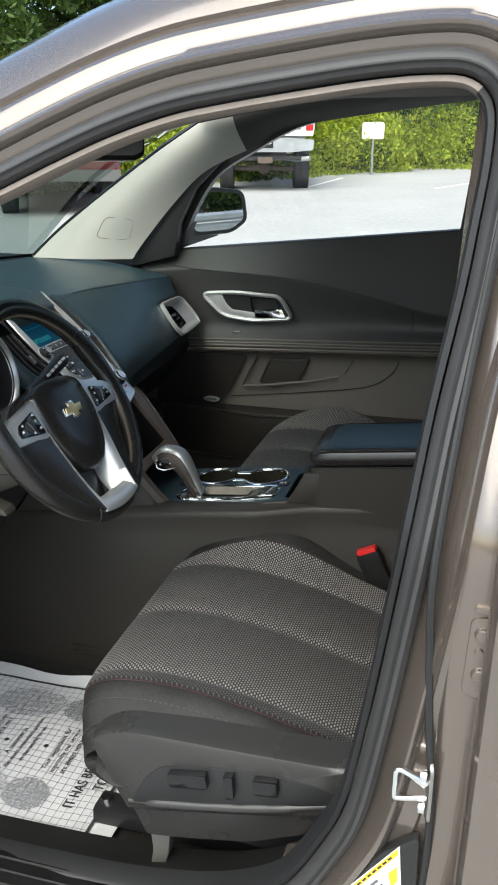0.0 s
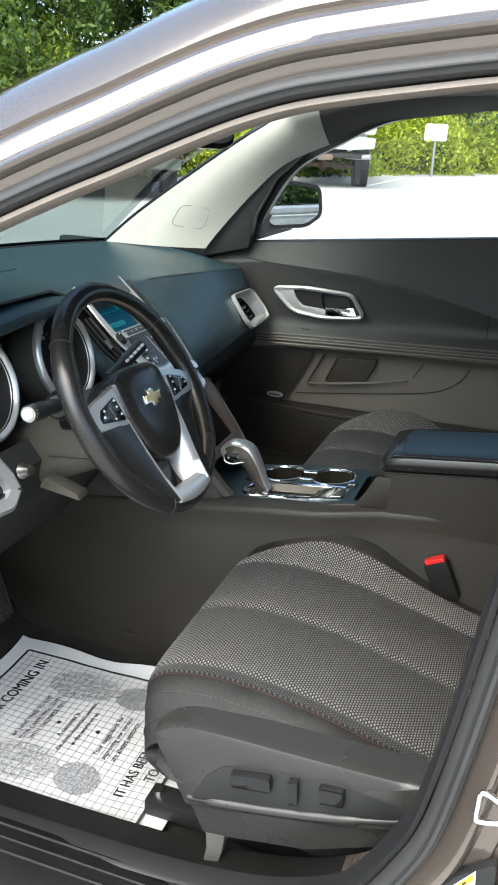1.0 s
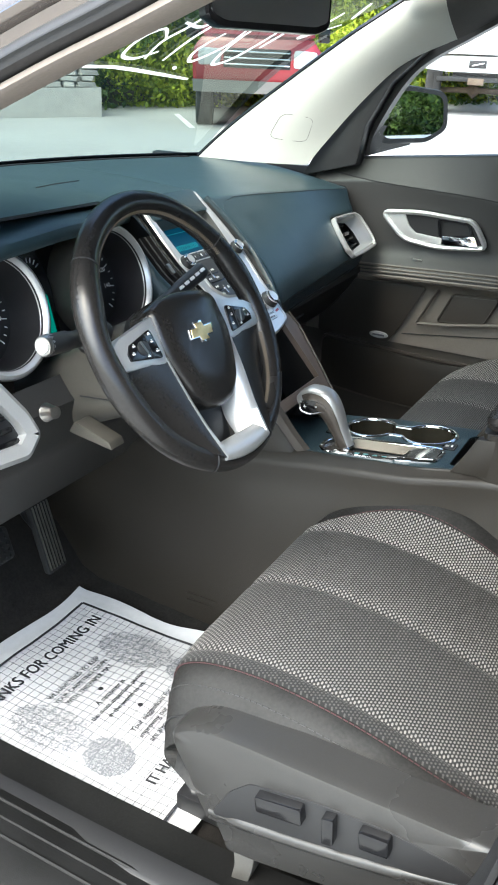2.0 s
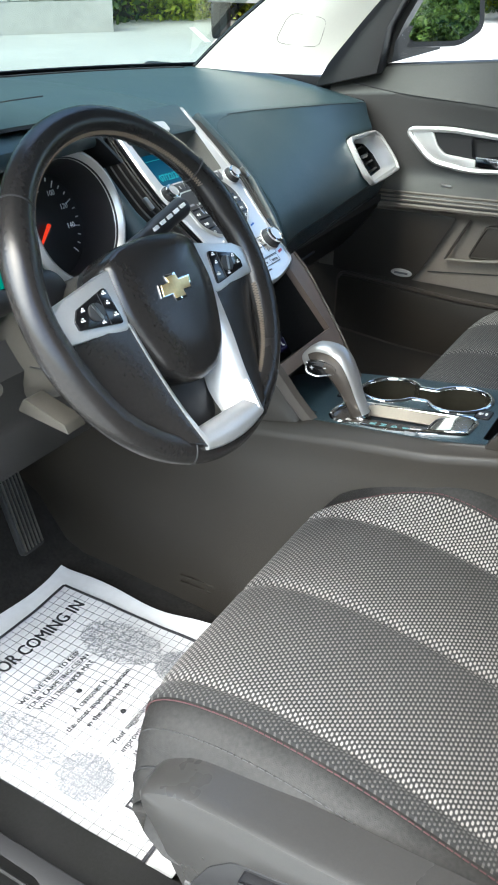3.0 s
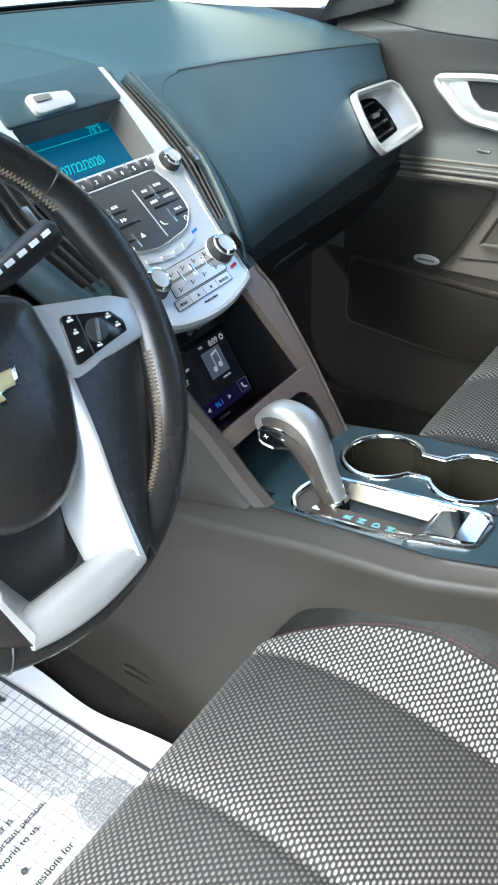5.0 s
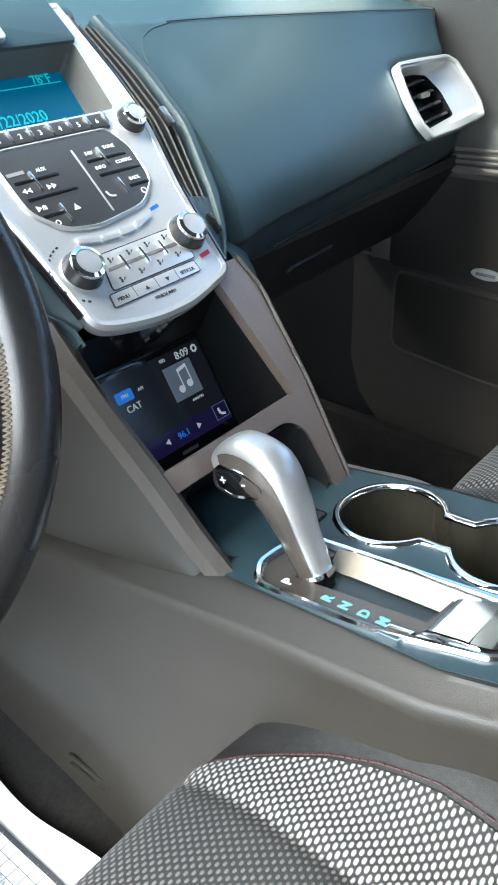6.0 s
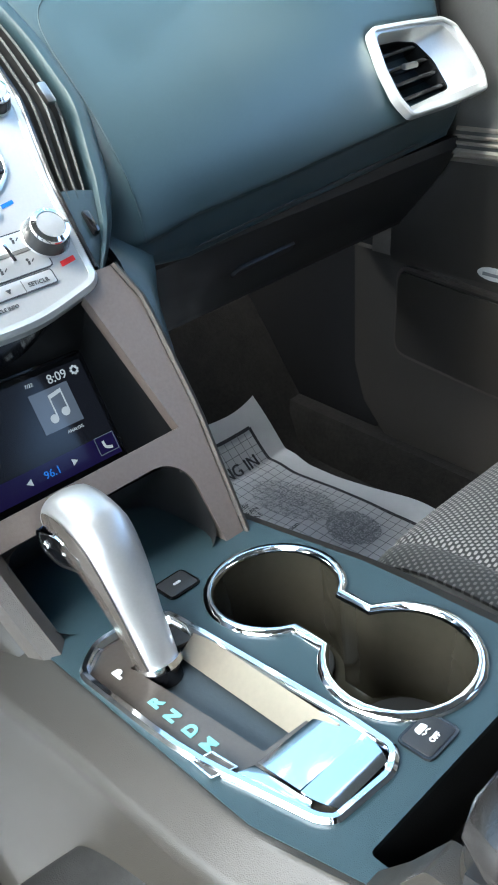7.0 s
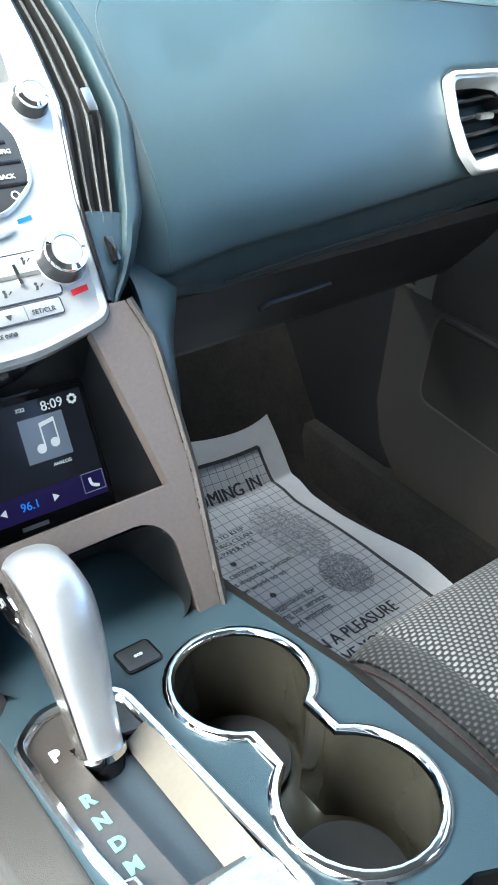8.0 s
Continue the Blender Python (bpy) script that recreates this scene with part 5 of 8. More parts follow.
part("pad_leg", sheet(lambda u, v: la[int(u * 20)].lerp(lb[int(u * 20)], v) + Vector((0.006, 0.004, 0)) * math.sin(v * math.pi) * math.sin(math.pi * min(1, u * 1.2)), 20, 8, 0.006), DASH, dash, "slate strip beside the panel")
part("stack_core", box((-0.38, -0.01, 0.965), (0.26, 0.24, 0.17), 0.02), BLACK, dash)

# lower stack with the radio
housing = thing("radio_housing", "bronze-grey radio surround with arched cubby below", "console trim", (0, 0, 0.81))
FP = Plane((0.041, 0.005, 0.812), (0, 1, 0), (-0.585, 0, 0.811))
H_RADIO = soft_poly([(-0.102, 0.088), (0.072, 0.089), (0.051, 0.205), (-0.106, 0.205)], 0.05, 2)
H_ARCH = soft_poly([(-0.080, 0.004), (0.061, 0.004), (0.059, 0.074), (-0.092, 0.074)], 0.35, 5)
FACE = [(0.077, -0.002), (0.087, 0.10), (0.088, 0.190), (0.078, 0.220), (0.0445, 0.220), (0.068, 0.094), (-0.096, 0.092), (-0.094, 0.074)] + arc(0.034, 0.050, 0.026, 90, 0, 7) + [(0.061, -0.002)]
part("face", plate(FP, FACE, [], 0.010), BRONZE, housing)
# Grained bevel in a darker brown, which paints the shading on its side.
part("shaded_leg_bevel", sheet(lambda u, v: FP.at(lerp(0.220 * u, (0, 0.10, 0.19, 0.220), (0.077, 0.087, 0.088, 0.078)) + 0.012 * v, -0.002 + 0.222 * u, 0.001 - 0.020 * v ** 1.6), 16, 5, 0.003), LEG_GRAIN, housing, "grained leg edge, darker brown for its dim side")
CREST = curve([(0.048, -0.079, 0.812), (0.020, -0.086, 0.846), (-0.008, -0.093, 0.885), (-0.042, -0.100, 0.925), (-0.078, -0.105, 0.965), (-0.10, -0.107, 0.992)], 5)
LEDGE = curve([(0.034, -0.095, 0.807), (-0.006, -0.103, 0.804), (-0.05, -0.110, 0.801), (-0.11, -0.118, 0.795), (-0.18, -0.123, 0.786), (-0.26, -0.126, 0.776)], 5)
LEG_FOOT = [p + Vector((-0.013, -0.013, -0.009)) for p in CREST]
part("left_leg", loft([[a, a + (b - a) * 0.5 + Vector((0.003, -0.003, 0.002)), b, b + Vector((-0.004, 0.008, -0.006)), a + Vector((-0.006, 0.010, -0.006))] for a, b in zip(CREST, LEG_FOOT)]), LEG_GRAIN, housing, "grained brown leg")
part("left_fin", sheet(lambda u, v: LEG_FOOT[int(round(u * 25))].lerp(LEDGE[int(round(u * 25))], v) + Vector((-0.003, 0.003 - 0.004 * min(1, v * 2), 0)), 25, 6, 0.004), CONSOLE, housing, "brown vinyl side panel")
RP = Plane((-0.0905, -0.010, 0.849), (0, 1, 0), (-0.52, 0, 0.854))
RADIO = soft_poly([(-0.101, -0.022), (0.083, -0.022), (0.083, 0.077), (-0.101, 0.077)], 0.05, 2)
part("recess", loft([[FP.at(a, b, -0.005) for a, b in H_RADIO], [RP.at(a * 0.94, b, 0.012) for a, b in RADIO], [RP.at(a * 0.94, b, -0.02) for a, b in RADIO]], caps=False), SILL, housing, "dark sloping recess walls")
part("cubby", loft([[FP.at(a, b, -0.002) for a, b in H_ARCH], [FP.at(a, b * 1.0 - 0.01, -0.06) for a, b in H_ARCH], [FP.at(a * 0.9, b * 0.9 - 0.03, -0.14) for a, b in H_ARCH]], caps="end"), BLACK, housing)
part("side_fin", prism(Plane((0, 0.084, 0), (1, 0, 0), (0, 0, 1)), [(-0.120, 0.985), (-0.104, 0.972), (0.016, 0.808), (0.012, 0.802), (-0.02, 0.795), (-0.32, 0.76), (-0.36, 0.99)], 0.010, 0.003), LEG_GRAIN, housing)
radio = thing("car_radio", "black touch-screen car radio showing a music note", "car radio", RP.at(0, -0.02, 0))
part("body", prism(RP, RADIO, 0.014, 0.002, 0.006), GLOSS, radio)
part("screen", prism(RP, [(-0.093, -0.010), (0.074, -0.010), (0.074, 0.070), (-0.093, 0.070)], 0.001, 0, 0.0068), SCREEN_DARK, radio, "dark lit screen")
part("album_art", prism(RP, [(0.022, 0.026), (0.056, 0.026), (0.056, 0.058), (0.022, 0.058)], 0.0005, 0, 0.0073), SCREEN_ART, radio)
part("note", join(prism(RP, arc(0.034, 0.035, 0.0035, 0, 330, 12), 0.0004, 0, 0.0077), prism(RP, arc(0.045, 0.037, 0.0035, 0, 330, 12), 0.0004, 0, 0.0077), prism(RP, [(0.0365, 0.035), (0.0375, 0.035), (0.0375, 0.050), (0.0475, 0.052), (0.0475, 0.037), (0.0485, 0.037), (0.0485, 0.055), (0.0365, 0.053)], 0.0004, 0, 0.0077)), SCREEN_WHITE, radio)
part("bottom_bar", prism(RP, [(-0.056, -0.010), (0.074, -0.010), (0.074, 0.008), (-0.056, 0.008)], 0.0004, 0, 0.0071), SCREEN_VIOLET, radio)
for word, size, a, b, mat_ in (("8:09", 0.010, 0.050, 0.0635, SCREEN_WHITE), ("96.1", 0.0085, 0.014, -0.001, SCREEN_SKY), ("CAT", 0.0085, -0.022, 0.040, SCREEN_WHITE), ("7/22", 0.004, 0.026, 0.065, SCREEN_WHITE), ("FM1", 0.0048, -0.026, 0.052, SCREEN_WHITE), ("AM", 0.0044, -0.008, 0.052, SCREEN_WHITE), ("◀", 0.006, -0.006, -0.001, SCREEN_WHITE), ("▶", 0.006, 0.034, -0.001, SCREEN_WHITE), ("1", 0.008, -0.073, 0.050, SCREEN_WHITE), ("2", 0.008, -0.073, 0.034, SCREEN_WHITE), ("3", 0.008, -0.073, 0.018, SCREEN_WHITE), ("4", 0.008, -0.073, 0.002, SCREEN_WHITE), ("›", 0.012, -0.046, 0.014, SCREEN_WHITE), ("ANALOG", 0.0034, 0.046, 0.0215, SCREEN_WHITE)):
    part("screen_text", lettering(word, size, RP, a, b, 0.0076), mat_, radio)
part("tab_button", prism(RP, soft_poly([(-0.036, 0.047), (-0.017, 0.047), (-0.017, 0.057), (-0.036, 0.057)], 0.2), 0.0003, 0, 0.0073), SCREEN_SKY, radio)
part("list_button", prism(RP, soft_poly([(-0.090, 0.027), (-0.058, 0.027), (-0.058, 0.041), (-0.090, 0.041)], 0.1), 0.0003, 0, 0.0073), SCREEN_SKY, radio)
part("gear_icon", join(*[prism(RP, arc(0.066 + 0.0028 * math.cos(t), 0.0635 + 0.0028 * math.sin(t), 0.0012, 0, 300, 6), 0.0003, 0, 0.0074) for t in np.linspace(0, 6.28, 9)]), SCREEN_WHITE, radio)
part("phone_icon", tube(curve([RP.at(0.062, 0.004, 0.0073), RP.at(0.063, -0.001, 0.0073), RP.at(0.068, -0.003, 0.0073)], 4), 0.0012, 6), SCREEN_WHITE, radio)
part("phone_frame", rim(RP, [(0.056, -0.006), (0.073, -0.006), (0.073, 0.008), (0.056, 0.008)], [(0.0004, 0), (0.0004, 0.0004), (-0.0004, 0.0004), (-0.0004, 0)], 0.0071), SCREEN_ART, radio)
part("bezel_edge", rim(RP, RADIO, [(0.001, -0.002), (0.001, 0.001), (-0.002, 0.001), (-0.002, -0.002)], 0.006), GLOSS, radio)
part("maker_bar", prism(RP, [(0.004, -0.0175), (0.024, -0.0175), (0.024, -0.0145), (0.004, -0.0145)], 0.0004, 0, 0.0065), PALE_INK, radio)

# ---------- centre console ----------
console = thing("centre_console", "slate vinyl centre console with cup holders", "console", (0.15, 0, 0.42))
CP = Plane((0.05, 0, 0.817), (1, 0, 0.10), (0, 1, 0))


def top_z(x):
    return 0.817 + 0.10 * (x - 0.05)


def console_ring(x):
    z = top_z(x)
    low = lerp(x, (-0.36, -0.17, 0.1, 0.6), (-0.100, -0.112, -0.140, -0.150))
    wide = lerp(x, (-0.36, -0.05, 0.1, 0.6), (0.010, 0.012, 0.0, -0.012))
    right = lerp(x, (-0.1, 0.04, 0.14, 0.3), (0.085, 0.100, 0.112, 0.110))
    sh = lerp(x, (0.22, 0.33), (0.0, 0.026))
    left = ((low - 0.004, 0.42), (low, 0.52), (-0.128 - wide, z - 0.15), (-0.120 - wide, z - 0.060), (-0.116 - wide, z - 0.040), (-0.1175 - wide, z - 0.022), (-0.1165 - wide, z - 0.0125),
            (-0.1125 - wide, z - 0.0075), (-0.0935 - wide * 0.6, z - 0.004), (-0.090, z - 0.0005), (-0.086, z - 0.001), (-0.084, z - 0.12))
    return [Vector((x, y, h)) for y, h in ((right - 0.003, z - 0.001), (right + 0.008, z - 0.006), (right + 0.013, z - 0.03), (right + 0.02, 0.55), (right + 0.02, 0.42), *((y + sh, h) for y, h in left), (right - 0.006, z - 0.12))]


part("vinyl_body", loft([console_ring(x) for x in np.linspace(-0.74, 0.62, 56)]), CONSOLE, console, "brown-grey vinyl console sides", sharp=75)


def eight(grow=0.0):
    """The two cup wells and the neck between them, as (along, across)."""
    r, n = 0.0435 + grow, 16
    a0 = math.degrees(math.asin((0.0205 + grow) / r))
    left = arc(0.104 - 0.05, 0.049, r, a0, 360 - a0, 26)
    right = arc(0.2075 - 0.05, 0.048, r + 0.001, 180 + a0, 540 - a0, 26)
    return left + right


GATE_OUT = soft_poly([(0.020, -0.082), (0.005, -0.062), (0.006, -0.040), (0.016, -0.013), (0.168, -0.006), (0.195, -0.007), (0.203, -0.020), (0.200, -0.058), (0.193, -0.063), (0.115, -0.080)], 0.35, 3)
right_edge = [(x - 0.05, lerp(x, (-0.1, 0.04, 0.14, 0.3), (0.085, 0.100, 0.112, 0.110)) - 0.004) for x in np.linspace(0.31, -0.08, 12)]
TOP_OUT = [(-0.13, -0.086), (0.17, -0.086), (0.26, -0.066)] + right_edge
PIT = soft_poly([(0.222, -0.0605), (0.222, 0.062), (0.228, 0.0745), (0.256, 0.0745), (0.256, -0.0605)], 0.10, 3)
part("top_plate", plate(CP, TOP_OUT, [eight(), GATE_OUT, PIT], 0.004), DASH, console, "slate-blue grained top plate")
part("cup_well", loft([[CP.at(0.106 + (a - 0.106) * s, 0.0485 + (b - 0.0485) * t, h) for a, b in eight()] for s, t, h in ((1, 1, 0.0), (0.985, 0.98, -0.02), (0.96, 0.93, -0.055), (0.955, 0.92, -0.068), (0.93, 0.88, -0.072))], caps="end"), WELL, console, "glossy brown-black cup wells", sharp=62)
part("pit", loft([[CP.at(a, b, h) for a, b in PIT] for h in (0.0, -0.03, -0.055)], caps="end"), SILL, console, "deep black slot before the armrest")
part("cup_rim", rim(CP, eight(), [(0.0045, -0.001), (0.0048, 0.0012), (0.0036, 0.0030), (0.0012, 0.0040), (-0.0010, 0.0036), (-0.0024, 0.0018), (-0.0028, -0.0006), (-0.001, -0.002)]), CHROME, console, "chrome cup holder ring")
part("cup_liner", join(*[prism(CP, arc(cx - 0.05, 0.0485, 0.035, 0, 345, 30), 0.003, 0.001, -0.066) for cx in (0.104, 0.2075)]), DARK_RUBBER, console)
for a, b, da, db, word in ((-0.001, 0.010, 0.0095, 0.0115, 0), (0.203, 0.011, 0.0095, 0.0120, 1)):
    pocket = soft_poly([(a - da, b - db), (a + da, b - db), (a + da, b + db), (a - da, b + db)], 0.12, 2)
    k = part("switch", prism(CP, pocket, 0.006, 0.001, 0.0022), BLACK, console, "square black console switch")
    part("switch_edge", rim(CP, pocket, [(0.0016, -0.001), (0.0016, 0.0016), (-0.0004, 0.0016), (-0.0004, -0.001)]), GLOSS, k)
    text_plane = Plane(CP.o, CP.v, -CP.u)
    part("switch_mark", lettering("OFF" if word else "eco", 0.0042, text_plane, b, -(a + (0.004 if word else 0.0)), 0.0026, bold=0.0001), WHITE, k)
    if word:
        part("skid_icon", join(prism(CP, soft_poly([(a - 0.007, b - 0.003), (a - 0.003, b - 0.004), (a - 0.003, b + 0.004), (a - 0.007, b + 0.003)], 0.3), 0.0003, 0, 0.0026), tube(curve([CP.at(a - 0.002, b - 0.003, 0.0026), CP.at(a - 0.001, b - 0.001, 0.0026), CP.at(a - 0.002, b + 0.001, 0.0026), CP.at(a - 0.001, b + 0.003, 0.0026)], 4), 0.0004, 5)), WHITE, k)
# shift gate
gate = thing("shift_gate", "chrome-edged gear gate with lit letters P R N D M", "shift gate", CP.at(0.1, -0.045, 0))
part("chrome_rim", rim(CP, GATE_OUT, [(0.0028, -0.001), (0.003, 0.0016), (0.001, 0.0036), (-0.002, 0.0032), (-0.0042, 0.0006), (-0.0045, -0.004)]), CHROME, gate, "chrome rim")
SLOT_HOLE = [(0.036, -0.058), (0.046, -0.0185), (0.146, -0.0170), (0.143, -0.050), (0.068, -0.055)]
inner = [(0.1 + (a - 0.1) * 0.965, -0.044 + (b + 0.044) * 0.90) for a, b in GATE_OUT]
part("gate_plate", plate(CP, [p for p in inner], [SLOT_HOLE], 0.003, -0.002), GATE, gate, "glossy bronze plate")
part("bright_wall", sheet(lambda u, v: CP.at(0.046 + 0.118 * u, -0.029 + 0.0155 * v, -0.008 + 0.0105 * v), 10, 3, 0.002), GATE_WALL, gate, "polished sloping wall")
part("slot_floor", prism(CP, [(0.03, -0.062), (0.03, -0.016), (0.150, -0.015), (0.148, -0.054)], 0.002, 0, -0.012), SLOT, gate, "blue-grey sliding slot cover")
part("chrome_saddle", sheet(lambda u, v: CP.at(0.147 + 0.030 * u + 0.002 * v, -0.058 + 0.047 * v, -0.0005 + 0.0038 * u ** 0.8), 14, 10, 0.002), CHROME, gate, "bright chrome thumb plate")
part("end_plate", sheet(lambda u, v: CP.at(0.178 + 0.020 * u, -0.0585 + 0.048 * v + 0.006 * u * u * (1 - 2 * v), 0.0034 - 0.0012 * u * u), 12, 10, 0.002), CHROME, gate, "chrome end plate")
part("chrome_apron", prism(CP, [(0.141, -0.0785), (0.190, -0.0655), (0.185, -0.0580), (0.148, -0.0610)], 0.003, 0.001, 0.0022), CHROME, gate)
DIAMOND = [(0.123, -0.0815), (0.138, -0.0815), (0.143, -0.0685), (0.126, -0.0705)]
part("diamond", rim(CP, DIAMOND, [(0.0007, -0.001), (0.0007, 0.0032), (-0.0007, 0.0032), (-0.0007, -0.001)]), CHROME, gate)
part("diamond_face", prism(CP, DIAMOND, 0.003, 0.0005, 0.0026), GATE, gate, "bronze-tinted facet")
lp = Plane(CP.o, CP.v * 1.0, -CP.u)  # letters read from the driver's seat, tops forward
for ch, x, m_ in (("P", 0.086, WHITE), ("R", 0.122, TEAL_GLOW), ("N", 0.137, TEAL_GLOW), ("D", 0.153, TEAL_GLOW), ("M", 0.168, TEAL_GLOW)):
    part("letter", lettering(ch, 0.0108, lp, -0.0660, -(x - 0.05), -0.0014, bold=0.0005), m_, gate)

# ---------- gear lever ----------
LEVER = surface("lever_silver", (0.50, 0.495, 0.485), 0.36, metal=0.7, grain=1500, bump=0.04, vary=0.04)
lever = thing("gear_lever", "satin silver gear lever with thumb rocker", "gear lever", (0.095, -0.042, 0.806))
spine = [(0.0950, 0.8180), (0.0915, 0.824), (0.079, 0.847), (0.066, 0.871), (0.050, 0.889), (0.028, 0.892), (0.006, 0.881)]
sp3 = curve([(x, -0.043, z) for x, z in spine], 5)
half = [0.0118, 0.0126, 0.0142, 0.0172, 0.0195, 0.0188, 0.012]
deep = [0.0120, 0.0128, 0.0145, 0.0188, 0.0235, 0.0220, 0.012]
rings = []
for i, p in enumerate(sp3):
    d = (sp3[min(i + 1, len(sp3) - 1)] - sp3[max(i - 1, 0)]).normalized()
    up = Vector((0, 1, 0)).cross(d)
    k = i / (len(sp3) - 1) * 6
    w, t = lerp(k, range(7), half), lerp(k, range(7), deep)
    rings.append([p + Vector((0, 1, 0)) * w * math.copysign(abs(math.cos(a)) ** 0.75, math.cos(a)) + up * t * math.copysign(abs(math.sin(a)) ** 0.75, math.sin(a)) for a in np.linspace(0, 2 * math.pi, 24, endpoint=False)])
part("handle", loft(rings), LEVER, lever, "satin silver handle")
part("side_panel", loft([[(q - p) * 1.015 + p + Vector((0, -0.0008, 0)) for q in ring[10:17]] for ring, p in zip(rings[2:-3], sp3[2:-3])], closed=False), GATE, lever, "bronze-tinted chrome side")
rk = Plane((0.032, -0.0588, 0.884), (1, 0, 0.25), (-0.25, -0.10, 1))
part("rocker", prism(rk, soft_poly([(-0.020, -0.006), (-0.006, -0.013), (0.022, -0.010), (0.026, -0.002), (0.008, 0.010), (-0.016, 0.010)], 0.35, 4), 0.006, 0.002, 0.004), GLOSS, lever, "black plus and minus rocker")
part("rocker_edge", rim(rk, soft_poly([(-0.020, -0.006), (-0.006, -0.013), (0.022, -0.010), (0.026, -0.002), (0.008, 0.010), (-0.016, 0.010)], 0.35, 4), [(0.002, -0.002), (0.0015, 0.0015), (-0.0005, 0.001), (-0.0005, -0.002)], 0.003), CHROME, lever)
part("rocker_mark", lettering("+", 0.012, rk, -0.010, 0.0, 0.0045), WHITE, lever)
part("rocker_mark", lettering("-", 0.014, rk, 0.010, 0.0, 0.0045), WHITE, lever)
part("collar", tube([(0.1045, -0.043, 0.797), (0.0995, -0.043, 0.808), (0.0945, -0.043, 0.820)], [0.0125, 0.0118, 0.0118], 16), GLOSS, lever, "black collar")
part("chrome_ring", tube([(0.0958, -0.043, 0.8165), (0.0940, -0.043, 0.8205)], 0.0146, 20), CHROME, lever)

# ---------- armrest ----------
arm = thing("armrest", "black leather armrest lid on the console bin", "armrest", (0.45, 0, 0.83))


def arm_top(x):
    return 0.936 + 0.11 * (x - 0.31)


def arm_ring(x, inset, lo, hi):
    y0, y1 = -0.086 + inset, 0.102 - inset
    z0, z1 = arm_top(x) + lo, arm_top(x) + hi
    c = min(0.012, (z1 - z0) * 0.45)
    return [Vector((x, y, z)) for y, z in ((y0, z0 + c), (y0 + c * 0.3, z0 + c * 0.3), (y0 + c, z0), (y1 - c, z0), (y1 - c * 0.3, z0 + c * 0.3), (y1, z0 + c), (y1, z1 - c), (y1 - c * 0.3, z1 - c * 0.3), (y1 - c, z1), (0.0, z1 + 0.003), (y0 + c, z1), (y0 + c * 0.3, z1 - c * 0.3), (y0, z1 - c))]


part("lid", loft([arm_ring(x, i, lo, hi) for x, i, lo, hi in ((0.318, 0.02, -0.012, -0.006), (0.322, 0.008, -0.020, 0.0), (0.335, 0.001, -0.024, 0.004), (0.36, 0, -0.025, 0.006), (0.5, 0, -0.025, 0.006), (0.66, 0, -0.025, 0.004))]), LEATHER, arm, "padded leather lid")
part("lid_seam", tube([Vector((x, -0.0868, arm_top(x) - 0.010)) for x in np.linspace(0.34, 0.65, 10)], 0.0012, 6), BLACK, arm)
part("bin", loft([[Vector((x, y, top_z(0.3) - 0.03 + k * (arm_top(max(x, 0.3)) - 0.028 - top_z(0.3) + 0.03))) for x, y in soft_poly([(0.306 + 0.010 * k ** 0.7, -0.083), (0.66, -0.083), (0.66, 0.100), (0.306 + 0.010 * k ** 0.7, 0.100)], 0.16, 6)] for k in (0, 0.3, 0.5, 0.7, 0.85, 1.0)]), CONSOLE, arm, "console bin")
for y in (-0.0825, 0.076):
    part("bin_cheek", prism(Plane((0, y, 0), (1, 0, 0), (0, 0, 1)), soft_poly([(0.278, 0.8385), (0.34, 0.842), (0.34, 0.903), (0.312, 0.900), (0.295, 0.866)], 0.10), 0.018, 0.004), CONSOLE, arm, "brown vinyl cheek before the bin")
part("lid_top", sheet(lambda u, v: Vector((0.331 + 0.329 * u, -0.0745 + 0.165 * v, arm_top(0.331 + 0.329 * u) + 0.0075 + 0.0035 * math.sin(v * math.pi) - 0.010 * max(0, 1 - u * 9) ** 2 - 0.004 * max(0, 1 - v * 8) ** 2 - 0.004 * max(0, v * 8 - 7) ** 2)), 24, 16, 0.005), DASH, arm, "slate-blue padded top")
part("lid_stitch", join(*[tube([Vector((x, -0.0765, arm_top(x) + 0.0045)), Vector((x + 0.004, -0.0765, arm_top(x) + 0.005))], 0.0006, 5) for x in np.linspace(0.34, 0.65, 50)]), GREY_PLASTIC, arm, "pale seam stitching")
part("lid_base", loft([[Vector((x, y, arm_top(x) + h)) for y, h in ((-0.080, -0.034), (-0.080, -0.026), (0.097, -0.026), (0.097, -0.034))] for x in (0.326, 0.66)]), BLACK, arm, "black lower lid shell")

# ---------- steering wheel ----------
wheel = thing("steering_wheel", "black leather steering wheel with silver spokes", "steering wheel", (-0.003, -0.372, 0.90))
TURN = radians(-2.6)  # the wheel stands turned a little to the right
W_UP = Vector((-0.515, 0, 0.857))
WP = Plane((-0.003, -0.372, 1.086), Vector((0, 1, 0)) * math.cos(TURN) + W_UP * math.sin(TURN), W_UP * math.cos(TURN) - Vector((0, 1, 0)) * math.sin(TURN))
circle = np.linspace(0, 2 * math.pi, 96, endpoint=False)
RIM_R = 0.1722


